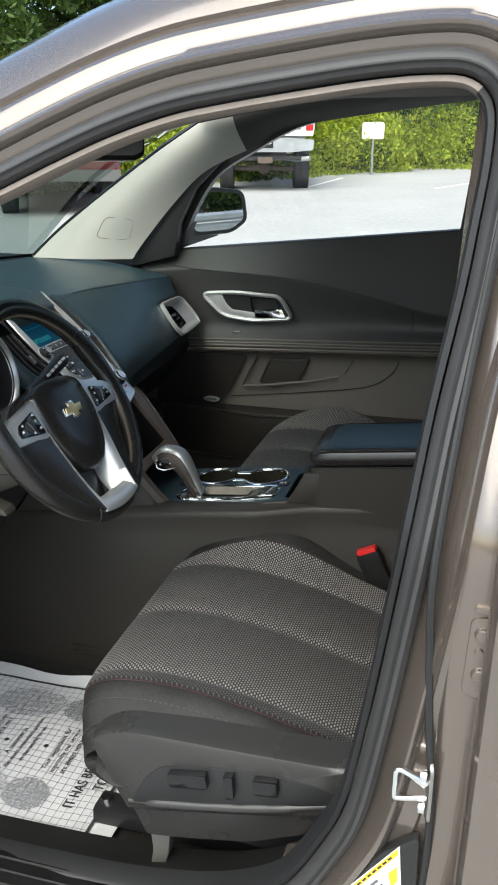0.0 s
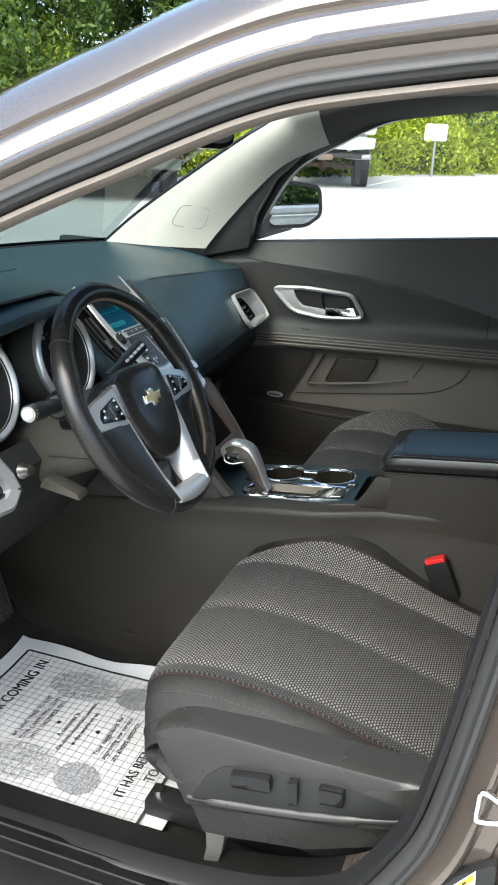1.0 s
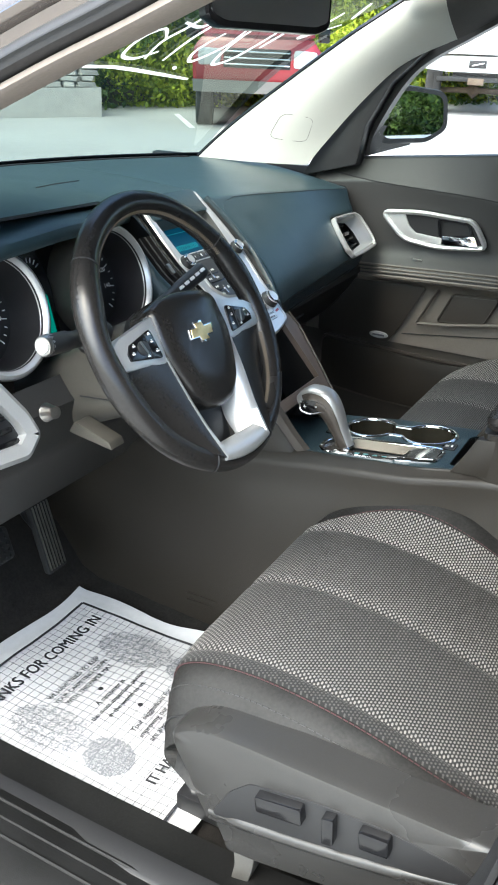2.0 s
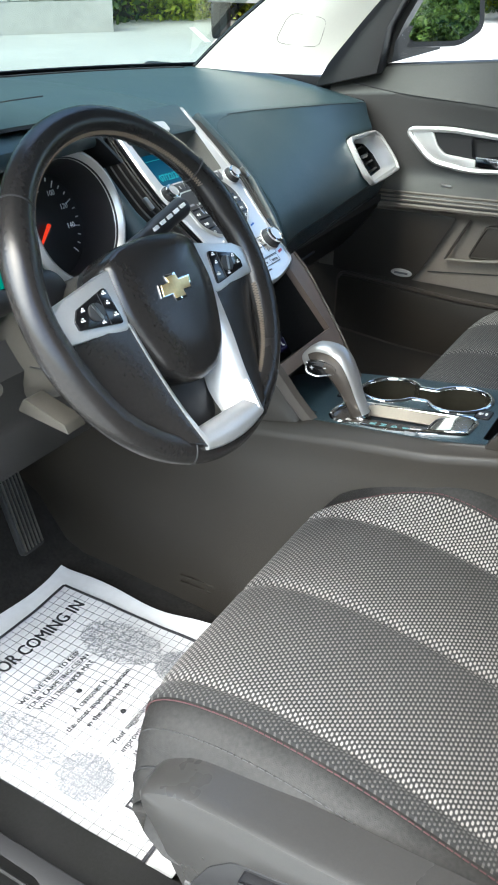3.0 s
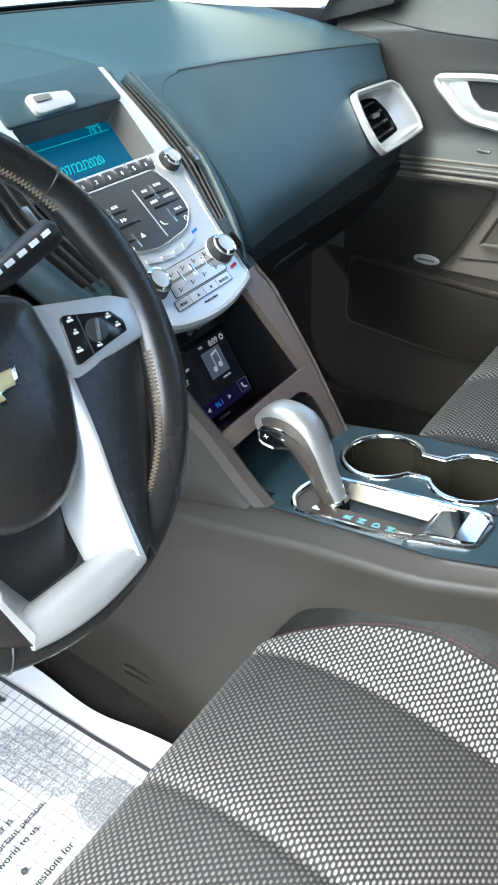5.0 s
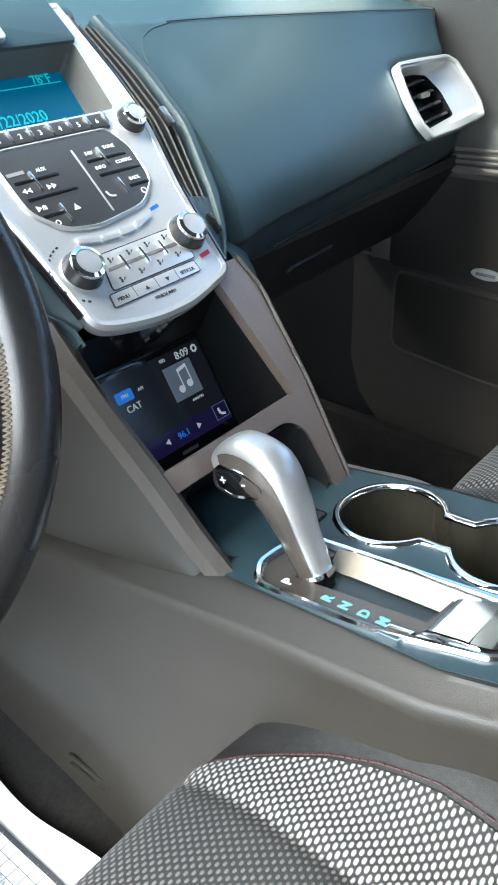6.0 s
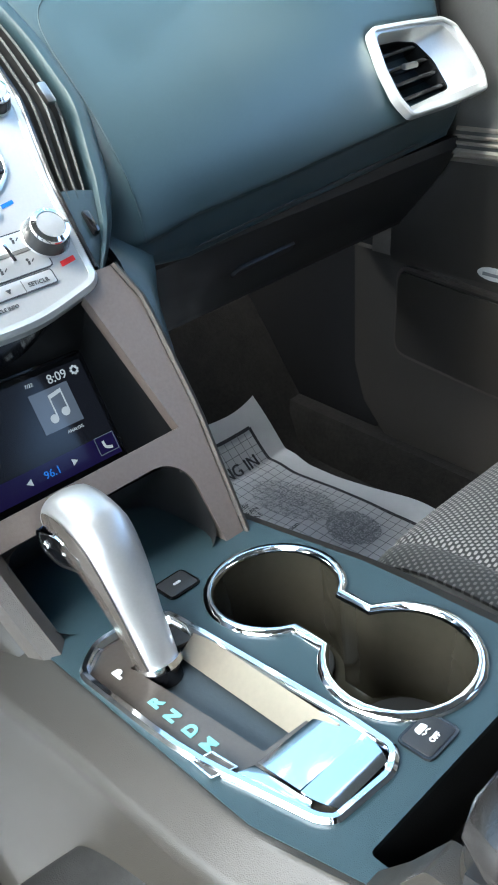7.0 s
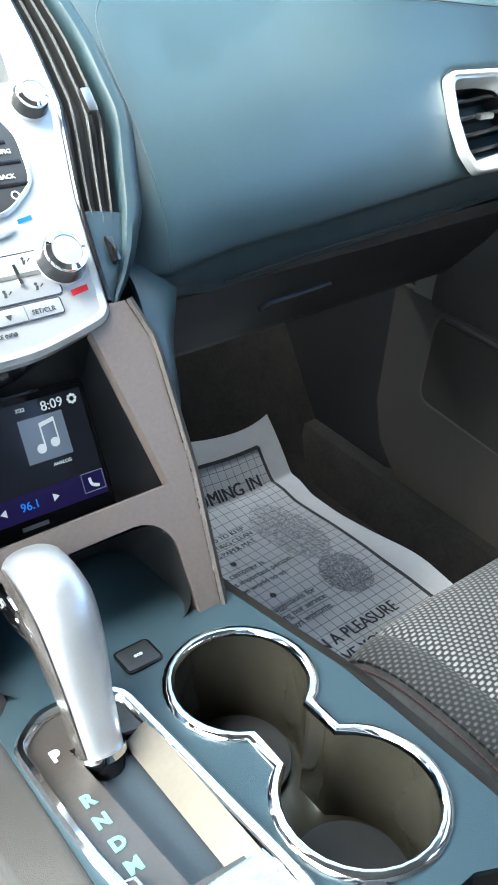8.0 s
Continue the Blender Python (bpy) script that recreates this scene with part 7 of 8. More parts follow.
def seat(flip, dx, dy, dz, label):
    """A front seat; flip marks the passenger's, with its plain cover beside the far door."""
    put = lambda p: Vector((p.x + dx, p.y + dy, p.z))
    s = thing("passenger_seat" if flip else "driver_seat", label, "seat", put(Vector((0.3, -0.345, 0.43))), "front seats")
    s_lo, s_hi = -0.628, -0.046

    def cushion(u, v, lift=0.0, groove=True):
        k = u * (len(seat_line) - 1)
        i = min(int(k), len(seat_line) - 2)
        p = seat_line[i].lerp(seat_line[i + 1], k - i)
        y = s_lo + (s_hi - s_lo) * v
        e = min(y - s_lo, s_hi - y)
        round_in = max(0, 1 - e / (0.046 if y > -0.34 else 0.075))
        drop = 0.050 * round_in ** 3.4 if y > -0.34 else 0.060 * round_in ** 2.4
        bulge = ((0.034 if flip else 0.045) * math.exp(-((p.x - 0.26) / 0.13) ** 2) if y > -0.34 else 0.008) * math.exp(-((e - (0.040 if y > -0.34 else 0.05)) / 0.05) ** 2)
        back = (0.060 if y > -0.34 else 0.056) * max(0, 1 - e / 0.16) ** 2.2
        z = p.z - drop * min(1, 0.35 + u * 2) + bulge
        x = p.x + back * max(0, 1 - u * 1.15)
        if groove:
            z -= sum(0.0045 * math.exp(-((y - q) / 0.006) ** 2) for q in SEAMS)
        return put(Vector((x - lift * max(0, 1 - u * 3), y, z + lift + dz)))

    part("cushion", sheet(cushion, 60, 90, 0.03), BOLSTER, s, "black leather cushion sides")
    width = s_hi - s_lo
    v0 = ((-0.575 if flip else -0.562) - s_lo) / width

    def inboard(u):
        """Where the cloth ends beside the console, narrowing to the front."""
        k = min(u, 1.0) * (len(seat_line) - 1)
        i = min(int(k), len(seat_line) - 2)
        x = seat_line[i].lerp(seat_line[i + 1], k - i).x
        return (lerp(x if u > 0.2 else 0.09, (0.09, 0.135, 0.166, 0.20, 0.24, 0.6), (-0.176, -0.152, -0.138, -0.130, -0.124, -0.120)) + (0.04 if flip else 0) - s_lo) / width

    part("cloth_panel", sheet(lambda u, v: cushion(0.14 + 0.86 * u, v0 + (inboard(0.14 + 0.86 * u) - v0) * v, 0.004), 60, 110, 0.004), FABRIC, s, "grey dotted woven cloth panel")
    for edge_at in (lambda u: v0 - 0.008, lambda u: inboard(u) + 0.008):
        part("red_stitch", join(*[tube([cushion(u, edge_at(u), 0.0016), cushion(u + 0.0055, edge_at(u + 0.0055), 0.0016)], 0.0008, 5) for u in np.linspace(0.14, 0.99, 120)]), STITCH, s, "faded red stitching")
    part("side_seam", tube([cushion(u, 0.025, 0.001) for u in np.linspace(0.10, 1, 40)], 0.0014, 6), BLACK, s)
    part("worn_stitch", join(*[tube([cushion(u, v0 * 0.55, 0.0008), cushion(u + 0.007, v0 * 0.55, 0.0008)], 0.0007, 5) for u in np.linspace(0.10, 0.97, 90)]), RUBBER, s, "worn grey stitching")
    part("under_tray", loft([[put(Vector((x, y, z))) for y, z in ((-0.60, 0.50 + lift), (-0.10, 0.50 + lift), (-0.10, top), (-0.60, top))] for x, lift, top in ((0.190, 0.09, 0.70), (0.22, 0.05, 0.70), (0.40, 0.04, 0.67), (0.58, 0.03, 0.60))]), BLACK, s)
    # side cover with its power switches
    cp = Plane(put(Vector((0, -0.645, 0))), (1, 0, 0), (0, 0, 1)) if not flip else Plane(put(Vector((0, -0.065, 0))), (-1, 0, 0), (0, 0, 1))
    g = (lambda pts: pts) if not flip else (lambda pts: [(-a, b) for a, b in pts])
    COVER = curve([(0.140, 0, 0.704), (0.165, 0, 0.726), (0.21, 0, 0.735), (0.32, 0, 0.736), (0.40, 0, 0.737), (0.49, 0, 0.740), (0.555, 0, 0.758), (0.585, 0, 0.745), (0.575, 0, 0.695), (0.50, 0, 0.668), (0.40, 0, 0.643), (0.30, 0, 0.624), (0.20, 0, 0.606), (0.182, 0, 0.616), (0.160, 0, 0.662)], 4, True)
    outline = [(p.x, p.z) for p in COVER]
    cx, cz = 0.34, 0.68
    shell = BLACK if flip else SEAT_PLASTIC
    part("side_cover", loft([[cp.at(*g([(cx + (a - cx) * k, cz + (b - cz) * k)])[0], h) for a, b in outline] for k, h in ((1.0, -0.05), (1.0, -0.012), (0.99, -0.004), (0.965, 0.001), (0.85, 0.004), (0.6, 0.005))]), shell, s, "dark grey plastic side cover")
    part("lower_cover", prism(cp, g(soft_poly([(0.186, 0.614), (0.30, 0.634), (0.40, 0.654), (0.56, 0.694), (0.51, 0.655), (0.447, 0.617), (0.361, 0.580), (0.252, 0.560), (0.214, 0.556)], 0.10)), 0.05, 0.006, -0.012), shell, s, "undercut lower edge of the cover")
    if not flip:
        recess = soft_poly([(0.200, 0.624), (0.222, 0.668), (0.246, 0.692), (0.32, 0.707), (0.40, 0.712), (0.46, 0.707), (0.507, 0.698), (0.46, 0.680), (0.38, 0.661), (0.28, 0.640)], 0.2)
        # Flat black plate puts the recess's shade on the plastic cover.
        part("recess_shade_plate", prism(cp, recess, 0.006, 0.001, 0.0066), BLACK, s, "switch recess, its shade as a flat black plate")
        part("recess_lip", tube(curve([cp.at(a, b, h) for a, b, h in ((0.196, 0.621, 0.001), (0.24, 0.629, 0.003), (0.30, 0.640, 0.004), (0.38, 0.656, 0.004), (0.46, 0.677, 0.003), (0.52, 0.700, 0.0))], 5), [0.0045] * 4 + [0.0075] * 14 + [0.005] * 8, 10), SEAT_PLASTIC, s)
        for pts in ([(0.258, 0.692), (0.311, 0.701), (0.314, 0.680), (0.261, 0.672)], [(0.334, 0.704), (0.347, 0.707), (0.349, 0.673), (0.337, 0.671)], [(0.373, 0.708), (0.405, 0.711), (0.407, 0.690), (0.376, 0.686)]):
            part("seat_switch", prism(cp, soft_poly(pts, 0.16), 0.016, 0.004, 0.019), GLOSS, s, "black power seat switch")
        part("mount_foot", prism(cp, soft_poly([(0.205, 0.548), (0.238, 0.548), (0.233, 0.500), (0.224, 0.462), (0.203, 0.462), (0.209, 0.50)], 0.15), 0.03, 0.004, -0.04), GREY_PLASTIC, s, "grey rail foot")
        part("pivot_cap", prism(cp, arc(0.545, 0.716, 0.020, 0, 345, 24), 0.01, 0.003, 0.006), BLACK, s)
    for yy in (-0.50, -0.20):
        part("slide_rail", box(put(Vector((0.33, yy, 0.452))), (0.52, 0.045, 0.03), 0.006), BLACK, s)
        part("rail_bolt", tube([put(Vector((0.085, yy, 0.462))), put(Vector((0.085, yy, 0.474)))], 0.008, 8), CHROME, s)

    def back(u, v, lift=0.0):
        y = -0.615 + 0.535 * v
        e = min(y + 0.615, -0.08 - y)
        z = 0.70 + 0.62 * u
        x = 0.640 + 0.20 * u ** 1.8 - 0.085 * math.exp(-((e - 0.055) / 0.05) ** 2) * math.sin(math.pi * min(1, 0.12 + u * 1.1)) ** 0.6 + 0.055 * max(0, 1 - e / 0.05) ** 2
        return put(Vector((x - lift, y, z + dz)))

    part("backrest", sheet(back, 30, 40, 0.10), BOLSTER, s)
    part("back_cloth", sheet(lambda u, v: back(0.03 + 0.95 * u, 0.06 + 0.88 * v, 0.004), 30, 30, 0.003), FABRIC_BACK, s, "dotted woven cloth back panel")
    return s


SEAT_PLASTIC = surface("seat_side_plastic", (0.032, 0.031, 0.0298), 0.28, grain=1200, bump=0.15)
seat(False, 0, 0, 0, "black leather seat with grey dotted cloth panels")
seat(True, -0.012, 0.745, 0.025, "black and dotted grey cloth passenger seat")
buckle = thing("seat_belt_buckle", "black seat belt buckle with red button", "seat belt buckle", (0.45, -0.09, 0.72))
part("case", box((0.452, -0.103, 0.735), (0.044, 0.024, 0.075), 0.006, pose(0, 0, 0, 0, -25, 0)), SILL, buckle)
part("button", box((0.436, -0.103, 0.770), (0.036, 0.018, 0.012), 0.003, pose(0, 0, 0, 0, -25, 0)), RED, buckle, "bright red release button")
part("strap", box((0.480, -0.103, 0.67), (0.03, 0.012, 0.09), 0.004, pose(0, 0, 0, 0, -25, 0)), SILL, buckle)

# ---------- paper floor mats ----------


def paper_mat(y_mid, x0, x1, half_w, lift, label, x_shift=0.0, skew=0.0):
    """A printed paper mat; x runs along the unrolled sheet, which climbs the toe board past x = -0.42."""
    mat = thing("paper_floor_mat", label, "floor mat", ((x0 + x1) / 2, y_mid, lift), "paper mats")

    def ground(x, y):
        z = lift + 0.007 * noise.noise(Vector((x * 6, y * 6, y_mid))) + 0.0022 * noise.noise(Vector((x * 17, y * 15, 3 + y_mid)))
        edge = max(0, abs(y - y_mid) - half_w + 0.06) / 0.06
        climb = max(0, -0.42 - x)
        return z + 0.80 * climb * climb / (climb + 0.006) + 0.006 * min(1, max(0, -0.37 - x) / 0.03) + 0.012 * edge ** 2 * (0.5 + 0.5 * math.sin(x * 14 + y_mid * 9))

    def fold(p):
        x = p.x if p.x > -0.42 else -0.42 + (p.x + 0.42) * 0.63
        return Vector((x, p.y + skew * (p.x - (x0 + x1) / 2), p.z))

    part("paper", sheet(lambda u, v: (lambda x, y: fold(Vector((x, y, ground(x, y)))))(x0 + (x1 - x0) * u + 0.006 * math.sin(v * 9), y_mid - half_w + 2 * half_w * v + 0.005 * math.sin(u * 11)), 90, 44, 0.0012), PAPER, mat, "creased white paper")

    def laid(bm):
        """Lay flat print on the creased sheet."""
        for q in bm.verts:
            q.co.z += ground(q.co.x, q.co.y) + 0.0030
            q.co = fold(q.co)
        return bm

    flat = Plane((0, y_mid, 0), (0, 1, 0), (-1, 0, 0))
    bx0, bx1, bw = x0 + 0.040, x1 - 0.035, half_w - 0.036

    def bar(ya, xa, yb, xb, w):
        d = Vector((yb - ya, -(xb - xa))).normalized()
        s = Vector((-d.y, d.x)) * w / 2
        n = max(2, int((Vector((yb - ya, xb - xa))).length / 0.012))
        bm = bmesh.new()
        prev = None
        for i in range(n + 1):
            c = Vector((ya + (yb - ya) * i / n, -(xa + (xb - xa) * i / n)))
            row = [bm.verts.new(flat.at(c.x + s.x, c.y + s.y)), bm.verts.new(flat.at(c.x - s.x, c.y - s.y))]
            if prev:
                bm.faces.new((prev[0], prev[1], row[1], row[0]))
            prev = row
        return bm

    part("border", laid(join(bar(-bw, bx0, bw, bx0, 0.0055), bar(bw, bx0, bw, bx1, 0.0055), bar(bw, bx1, -bw, bx1, 0.0055), bar(-bw, bx1, -bw, bx0, 0.0055))), INK, mat, "bold black printed border")
    fine = [bar(-bw, x, bw, x, 0.0009) for x in np.arange(bx0 + 0.014, bx1, 0.0145)] + [bar(y, bx0, y, bx1, 0.0009) for y in np.arange(-bw + 0.014, bw, 0.0145)]
    part("grid_print", laid(join(*fine)), PALE_INK, mat, "fine grey printed grid")
    mid = (bx0 + bx1) / 2 + x_shift
    for word, size, a, x, wide, m_ in (("THANKS FOR COMING IN", 0.033, 0, bx0 + 0.052, 0.80, INK), ("WE HAVE TRIED TO KEEP", 0.0125, 0, mid - 0.095, 0.9, INK), ("YOUR CARPETING CLEAN", 0.0125, 0, mid - 0.079, 0.9, INK), ("WITH THIS PAPER MAT", 0.0125, 0, mid - 0.063, 0.9, INK),
                                       ("A customer is", 0.0140, 0, mid - 0.020, 0.9, INK), ("the most important person", 0.0140, 0, mid - 0.003, 0.9, INK), ("in the world to us.", 0.0140, 0, mid + 0.014, 0.9, INK),
                                       ("Your suggestions for", 0.0140, 0, mid + 0.062, 0.9, INK), ("improving our service", 0.0140, 0, mid + 0.079, 0.9, INK), ("are always welcome.", 0.0140, 0, mid + 0.096, 0.9, INK),
                                       ("IT HAS BEEN A PLEASURE", 0.027, 0, bx1 - 0.056, 0.80, INK), ("TO SERVE YOU", 0.027, 0, bx1 - 0.024, 0.80, INK)):
        part("print_line", laid(join(*[lettering(word, size, flat, a + d * size, -x, 0.0003 + abs(d) * 0.002, thick=0.0, wide=wide) for d in (-0.022, 0.0, 0.022)])), m_, mat)
    for x in (mid - 0.040, mid + 0.040):
        part("print_dot", laid(prism(flat, arc(0, -x, 0.0045, 0, 330, 12), 0.0002)), INK, mat)
    rnd = random.Random(int(y_mid * 1000))
    for ya in (-0.112, 0.112):
        for xa, rx, ry in ((mid - 0.050, 0.074, 0.042), (mid + 0.062, 0.040, 0.036)):
            bm = bmesh.new()
            for _ in range(2400):
                r, t = math.sqrt(rnd.random()), rnd.random() * 6.283
                a, b = ya + ry * r * math.cos(t), xa + rx * r * math.sin(t)
                w = 0.0004 + rnd.random() * 0.0006
                q = rnd.random() * 3.14
                vs = [bm.verts.new(flat.at(a + w * math.cos(q + k * 1.571) * (2.2 if k % 2 else 0.8), -b + w * math.sin(q + k * 1.571) * (2.2 if k % 2 else 0.8))) for k in range(4)]
                bm.faces.new(vs)
            part("foot_print", laid(bm), STIPPLE, mat, "stippled grey footprint")
    return mat


paper_mat(-0.381, -0.387, 0.105, 0.210, 0.437, "creased white paper floor mat with printed thanks", 0.009)
paper_mat(0.392, -0.523, -0.031, 0.210, 0.437, "white paper floor mat on the passenger floor", 0.009, 0.07)

# ---------- outside ----------


def ground_z(y):
    return 0.045 * y - 0.02


ground = solo("ground", sheet(lambda u, v: Vector((-260 + 520 * u, -200 + 480 * v, ground_z(-200 + 480 * v))), 4, 4), ASPHALT, "pale worn asphalt parking lot", "parking lot", kind="structure", sharp=180)
for (xa, ya), (xb, yb) in (((-7.09, 10.95), (-8.6, 12.8)), ((-3.35, 17.2), (-3.05, 20.2)), ((-0.6, 17.4), (0.8, 20.6)), ((3.5, 17.0), (5.2, 20.5))):
    d = Vector((xb - xa, yb - ya)).normalized()
    s = Vector((-d.y, d.x)) * 0.05
    bm = bmesh.new()
    bm.faces.new([bm.verts.new((x, y, ground_z(y) + 0.006)) for x, y in ((xa + s.x, ya + s.y), (xb + s.x, yb + s.y), (xb - s.x, yb - s.y), (xa - s.x, ya - s.y))])
    solo("parking_line", bm, LINE, "faded white parking line on asphalt", "parking line", "parking lines", "structure")

EDGE = curve([(-40, -12, 0), (-24, -2, 0), (-15, 6.0, 0), (-10.0, 12.2, 0), (-6.3, 17.3, 0), (-4.0, 20.0, 0), (0.0, 24.3, 0), (6, 29.5, 0), (18, 36, 0), (40, 40, 0)], 10)


def leaf_cloud(points, size, rng):
    """One small bent leaf at each point, turned at random."""
    n = len(points)
    d = rng.normal(size=(n, 3))
    d /= np.linalg.norm(d, axis=1)[:, None]
    e = rng.normal(size=(n, 3))
    e -= (e * d).sum(1)[:, None] * d
    e /= np.linalg.norm(e, axis=1)[:, None]
    s = size * (0.6 + 0.8 * rng.random((n, 1)))
    co = np.stack([points - d * s, points + e * s * 0.45, points + d * s, points - e * s * 0.45], 1).reshape(-1, 3)
    me = bpy.data.meshes.new("leaves")
    me.from_pydata(co.tolist(), [], np.arange(4 * n).reshape(n, 4).tolist())
    return me


def bushes(count, depth, height, per, size, seed, lo=0.0):
    rng = np.random.default_rng(seed)
    out = []
    for _ in range(count):
        k = rng.integers(HEDGE_FROM, HEDGE_TO)
        a, b = EDGE[k], EDGE[k + 1]
        t = rng.random()
        p = a.lerp(b, t)
        nrm = Vector((-(b - a).y, (b - a).x, 0)).normalized()
        back = rng.random() * depth
        r = 0.5 + rng.random() * 0.7
        c = np.array([p.x + nrm.x * (back + 0.3), p.y + nrm.y * (back + 0.3), ground_z(p.y) + lo + rng.random() ** 1.2 * (0.5 + height * min(back / depth + 0.15, 1))])
        q = rng.normal(size=(per, 3))
        q /= np.linalg.norm(q, axis=1)[:, None]
        q *= (rng.random((per, 1)) ** 0.4) * r
        q[:, 2] *= 0.8
        out.append(c + q)
    pts = np.concatenate(out)
    pts[:, 2] = np.maximum(pts[:, 2], ground_z(pts[:, 1]) + 0.03)
    return leaf_cloud(pts, size, rng)


HEDGE_FROM, HEDGE_TO = 26, 90
me = bushes(540, 5.0, 3.2, 480, 0.058, 4)
me.materials.append(LEAF)
tagged(new("hedge", me), "sunlit yellow-green hedge along the parking lot", "hedge", kind="stuff")
HEDGE_FROM = 0
me = bushes(560, 9.0, 8.5, 360, 0.085, 7, 0.3)
me.materials.append(LEAF_DARK)
tagged(new("undergrowth", me), "deep green undergrowth and branches behind the hedge", "undergrowth", kind="stuff")
REAR_EDGE = curve([(19, -14, 0), (22, -4, 0), (23, 6, 0), (26, 16, 0), (33, 26, 0)], 12)
EDGE_FRONT, EDGE = EDGE, REAR_EDGE[::-1]
HEDGE_TO = len(EDGE) - 1
me = bushes(700, 4.0, 8.0, 380, 0.085, 9)
me.materials.append(LEAF_DARK)
tagged(new("thicket", me), "deep green thicket behind the guard rail", "thicket", kind="stuff")
rear_bank = sheet(lambda u, v: (lambda p: Vector((p.x + 2.5 + 3 * v, p.y, ground_z(p.y) - 0.05 + 9.0 * v)))(REAR_EDGE[int(u * (len(REAR_EDGE) - 1))]), 40, 6)
solo("wooded_bank", rear_bank, LEAF_DARK, "dark green wooded slope behind the thicket", "bank", kind="structure")
EDGE = EDGE_FRONT
bank = sheet(lambda u, v: (lambda p, q: Vector((p.x - q.y * (0.8 + 9 * v), p.y + q.x * (0.8 + 9 * v), ground_z(p.y) - 0.05 + 3.5 * v ** 1.3)))(EDGE[int(u * (len(EDGE) - 1))], (EDGE[min(int(u * (len(EDGE) - 1)) + 1, len(EDGE) - 1)] - EDGE[max(int(u * (len(EDGE) - 1)) - 1, 0)]).normalized()), 60, 6)
solo("earth_bank", bank, SOIL, "dark earth bank under the bushes", "bank", kind="structure")


def tree(x, y, tall, wide, seed):
    rng = np.random.default_rng(seed)
    z0 = ground_z(y)
    t = thing("tree", "leafy deciduous tree behind the lot", "tree", (x, y, z0), "trees behind the lot")
    top = Vector((x + rng.normal() * 0.3, y + rng.normal() * 0.3, z0 + tall * 0.8))
    wood = [tube([Vector((x, y, z0 - 0.3)), Vector((x, y, z0 + tall * 0.4)), top], [tall * 0.028, tall * 0.02, tall * 0.006], 8)]
    tips = []
    for k in range(9):
        a, h = rng.random() * 6.28, 0.3 + 0.06 * k
        s = Vector((x, y, z0)).lerp(top, h)
        e = s + Vector((math.cos(a), math.sin(a), 0.45 + rng.random() * 0.4)) * wide * (0.5 + 0.4 * rng.random())
        wood.append(tube([s, s.lerp(e, 0.5) + Vector((0, 0, 0.2)), e], [tall * 0.010, tall * 0.007, tall * 0.003], 6))
        tips += [e, s.lerp(e, 0.6)]
    part("trunk", join(*wood), BARK, t)
    out = []
    for e in tips + [top] * 3:
        for _ in range(4):
            c = np.array(e) + rng.normal(size=3) * wide * 0.22
            q = rng.normal(size=(110, 3))
            q /= np.linalg.norm(q, axis=1)[:, None]
            out.append(c + q * (rng.random((110, 1)) ** 0.4) * wide * 0.26)
    me = leaf_cloud(np.concatenate(out) - np.array((x, y, z0)), 0.15, rng)
    me.materials.append(LEAF_DARK)
    crown = new("crown", me)
    crown.parent = t


for i, (x, y, h, w) in enumerate(((-22, 6, 11, 3.2), (-17, 13, 12, 3.4), (-13.5, 17, 10, 3.0), (-10, 21, 11, 3.2), (-7, 25, 12, 3.4), (-3, 28, 11, 3.2), (1.5, 31, 12, 3.4), (6, 35, 11, 3.2), (12, 38, 12, 3.4), (-28, 0, 12, 3.4),
                                  (25, 4, 11, 4.2), (26, 9, 11, 4.2), (27, 14, 12, 4.2), (28, 19, 12, 4.2), (30, 26, 12, 4.2), (24, -2, 11, 4.2))):
    tree(x, y, h, w, 40 + i)

sign = thing("parking_sign", "blank white sign plate on a thin metal post", "sign", (-2.485, 21.3, ground_z(21.3)))
sz = ground_z(21.3)
part("post", tube([(-2.485, 21.32, sz - 0.2), (-2.485, 21.32, sz + 1.25)], 0.028, 8), GALV, sign)
part("sign_plate", prism(Plane((-2.485, 21.29, sz + 1.08), (1, 0, 0), (0, 0, 1)), soft_poly([(-0.28, -0.20), (0.28, -0.20), (0.28, 0.20), (-0.28, 0.20)], 0.15), 0.012, 0.002), SIGN, sign, "white rectangular plate")
for dz in (0.09, 0.02, -0.05, -0.11):
    part("print_bar", prism(Plane((-2.485, 21.288, sz + 1.08 + dz), (1, 0, 0), (0, 0, 1)), [(-0.17, -0.012), (0.17, -0.012), (0.17, 0.012), (-0.17, 0.012)], 0.002, 0, 0.002), surface("faint_print", (0.7, 0.7, 0.7), 0.6, bump=0) if dz > 0.08 else bpy.data.materials["faint_print"], sign)


def tyre_wheel(t, c, r, w):
    ring = lambda rr, x: [Vector((c[0] + x, c[1] + rr * math.cos(a), c[2] + rr * math.sin(a))) for a in np.linspace(0, 2 * math.pi, 36, endpoint=False)]
    k = part("tyre", loft([ring(r * 0.62, -w * 0.5), ring(r * 0.93, -w * 0.52), ring(r, -w * 0.42), ring(r, -w * 0.05), ring(r * 0.985, 0), ring(r, w * 0.05), ring(r, w * 0.42), ring(r * 0.93, w * 0.52), ring(r * 0.62, w * 0.5)]), TYRE, t)
    part("rim", loft([ring(r * 0.62, -w * 0.40), ring(r * 0.60, -w * 0.2), ring(r * 0.2, -w * 0.25), ring(r * 0.2, w * 0.25), ring(r * 0.60, w * 0.2), ring(r * 0.62, w * 0.40)]), GALV, k)


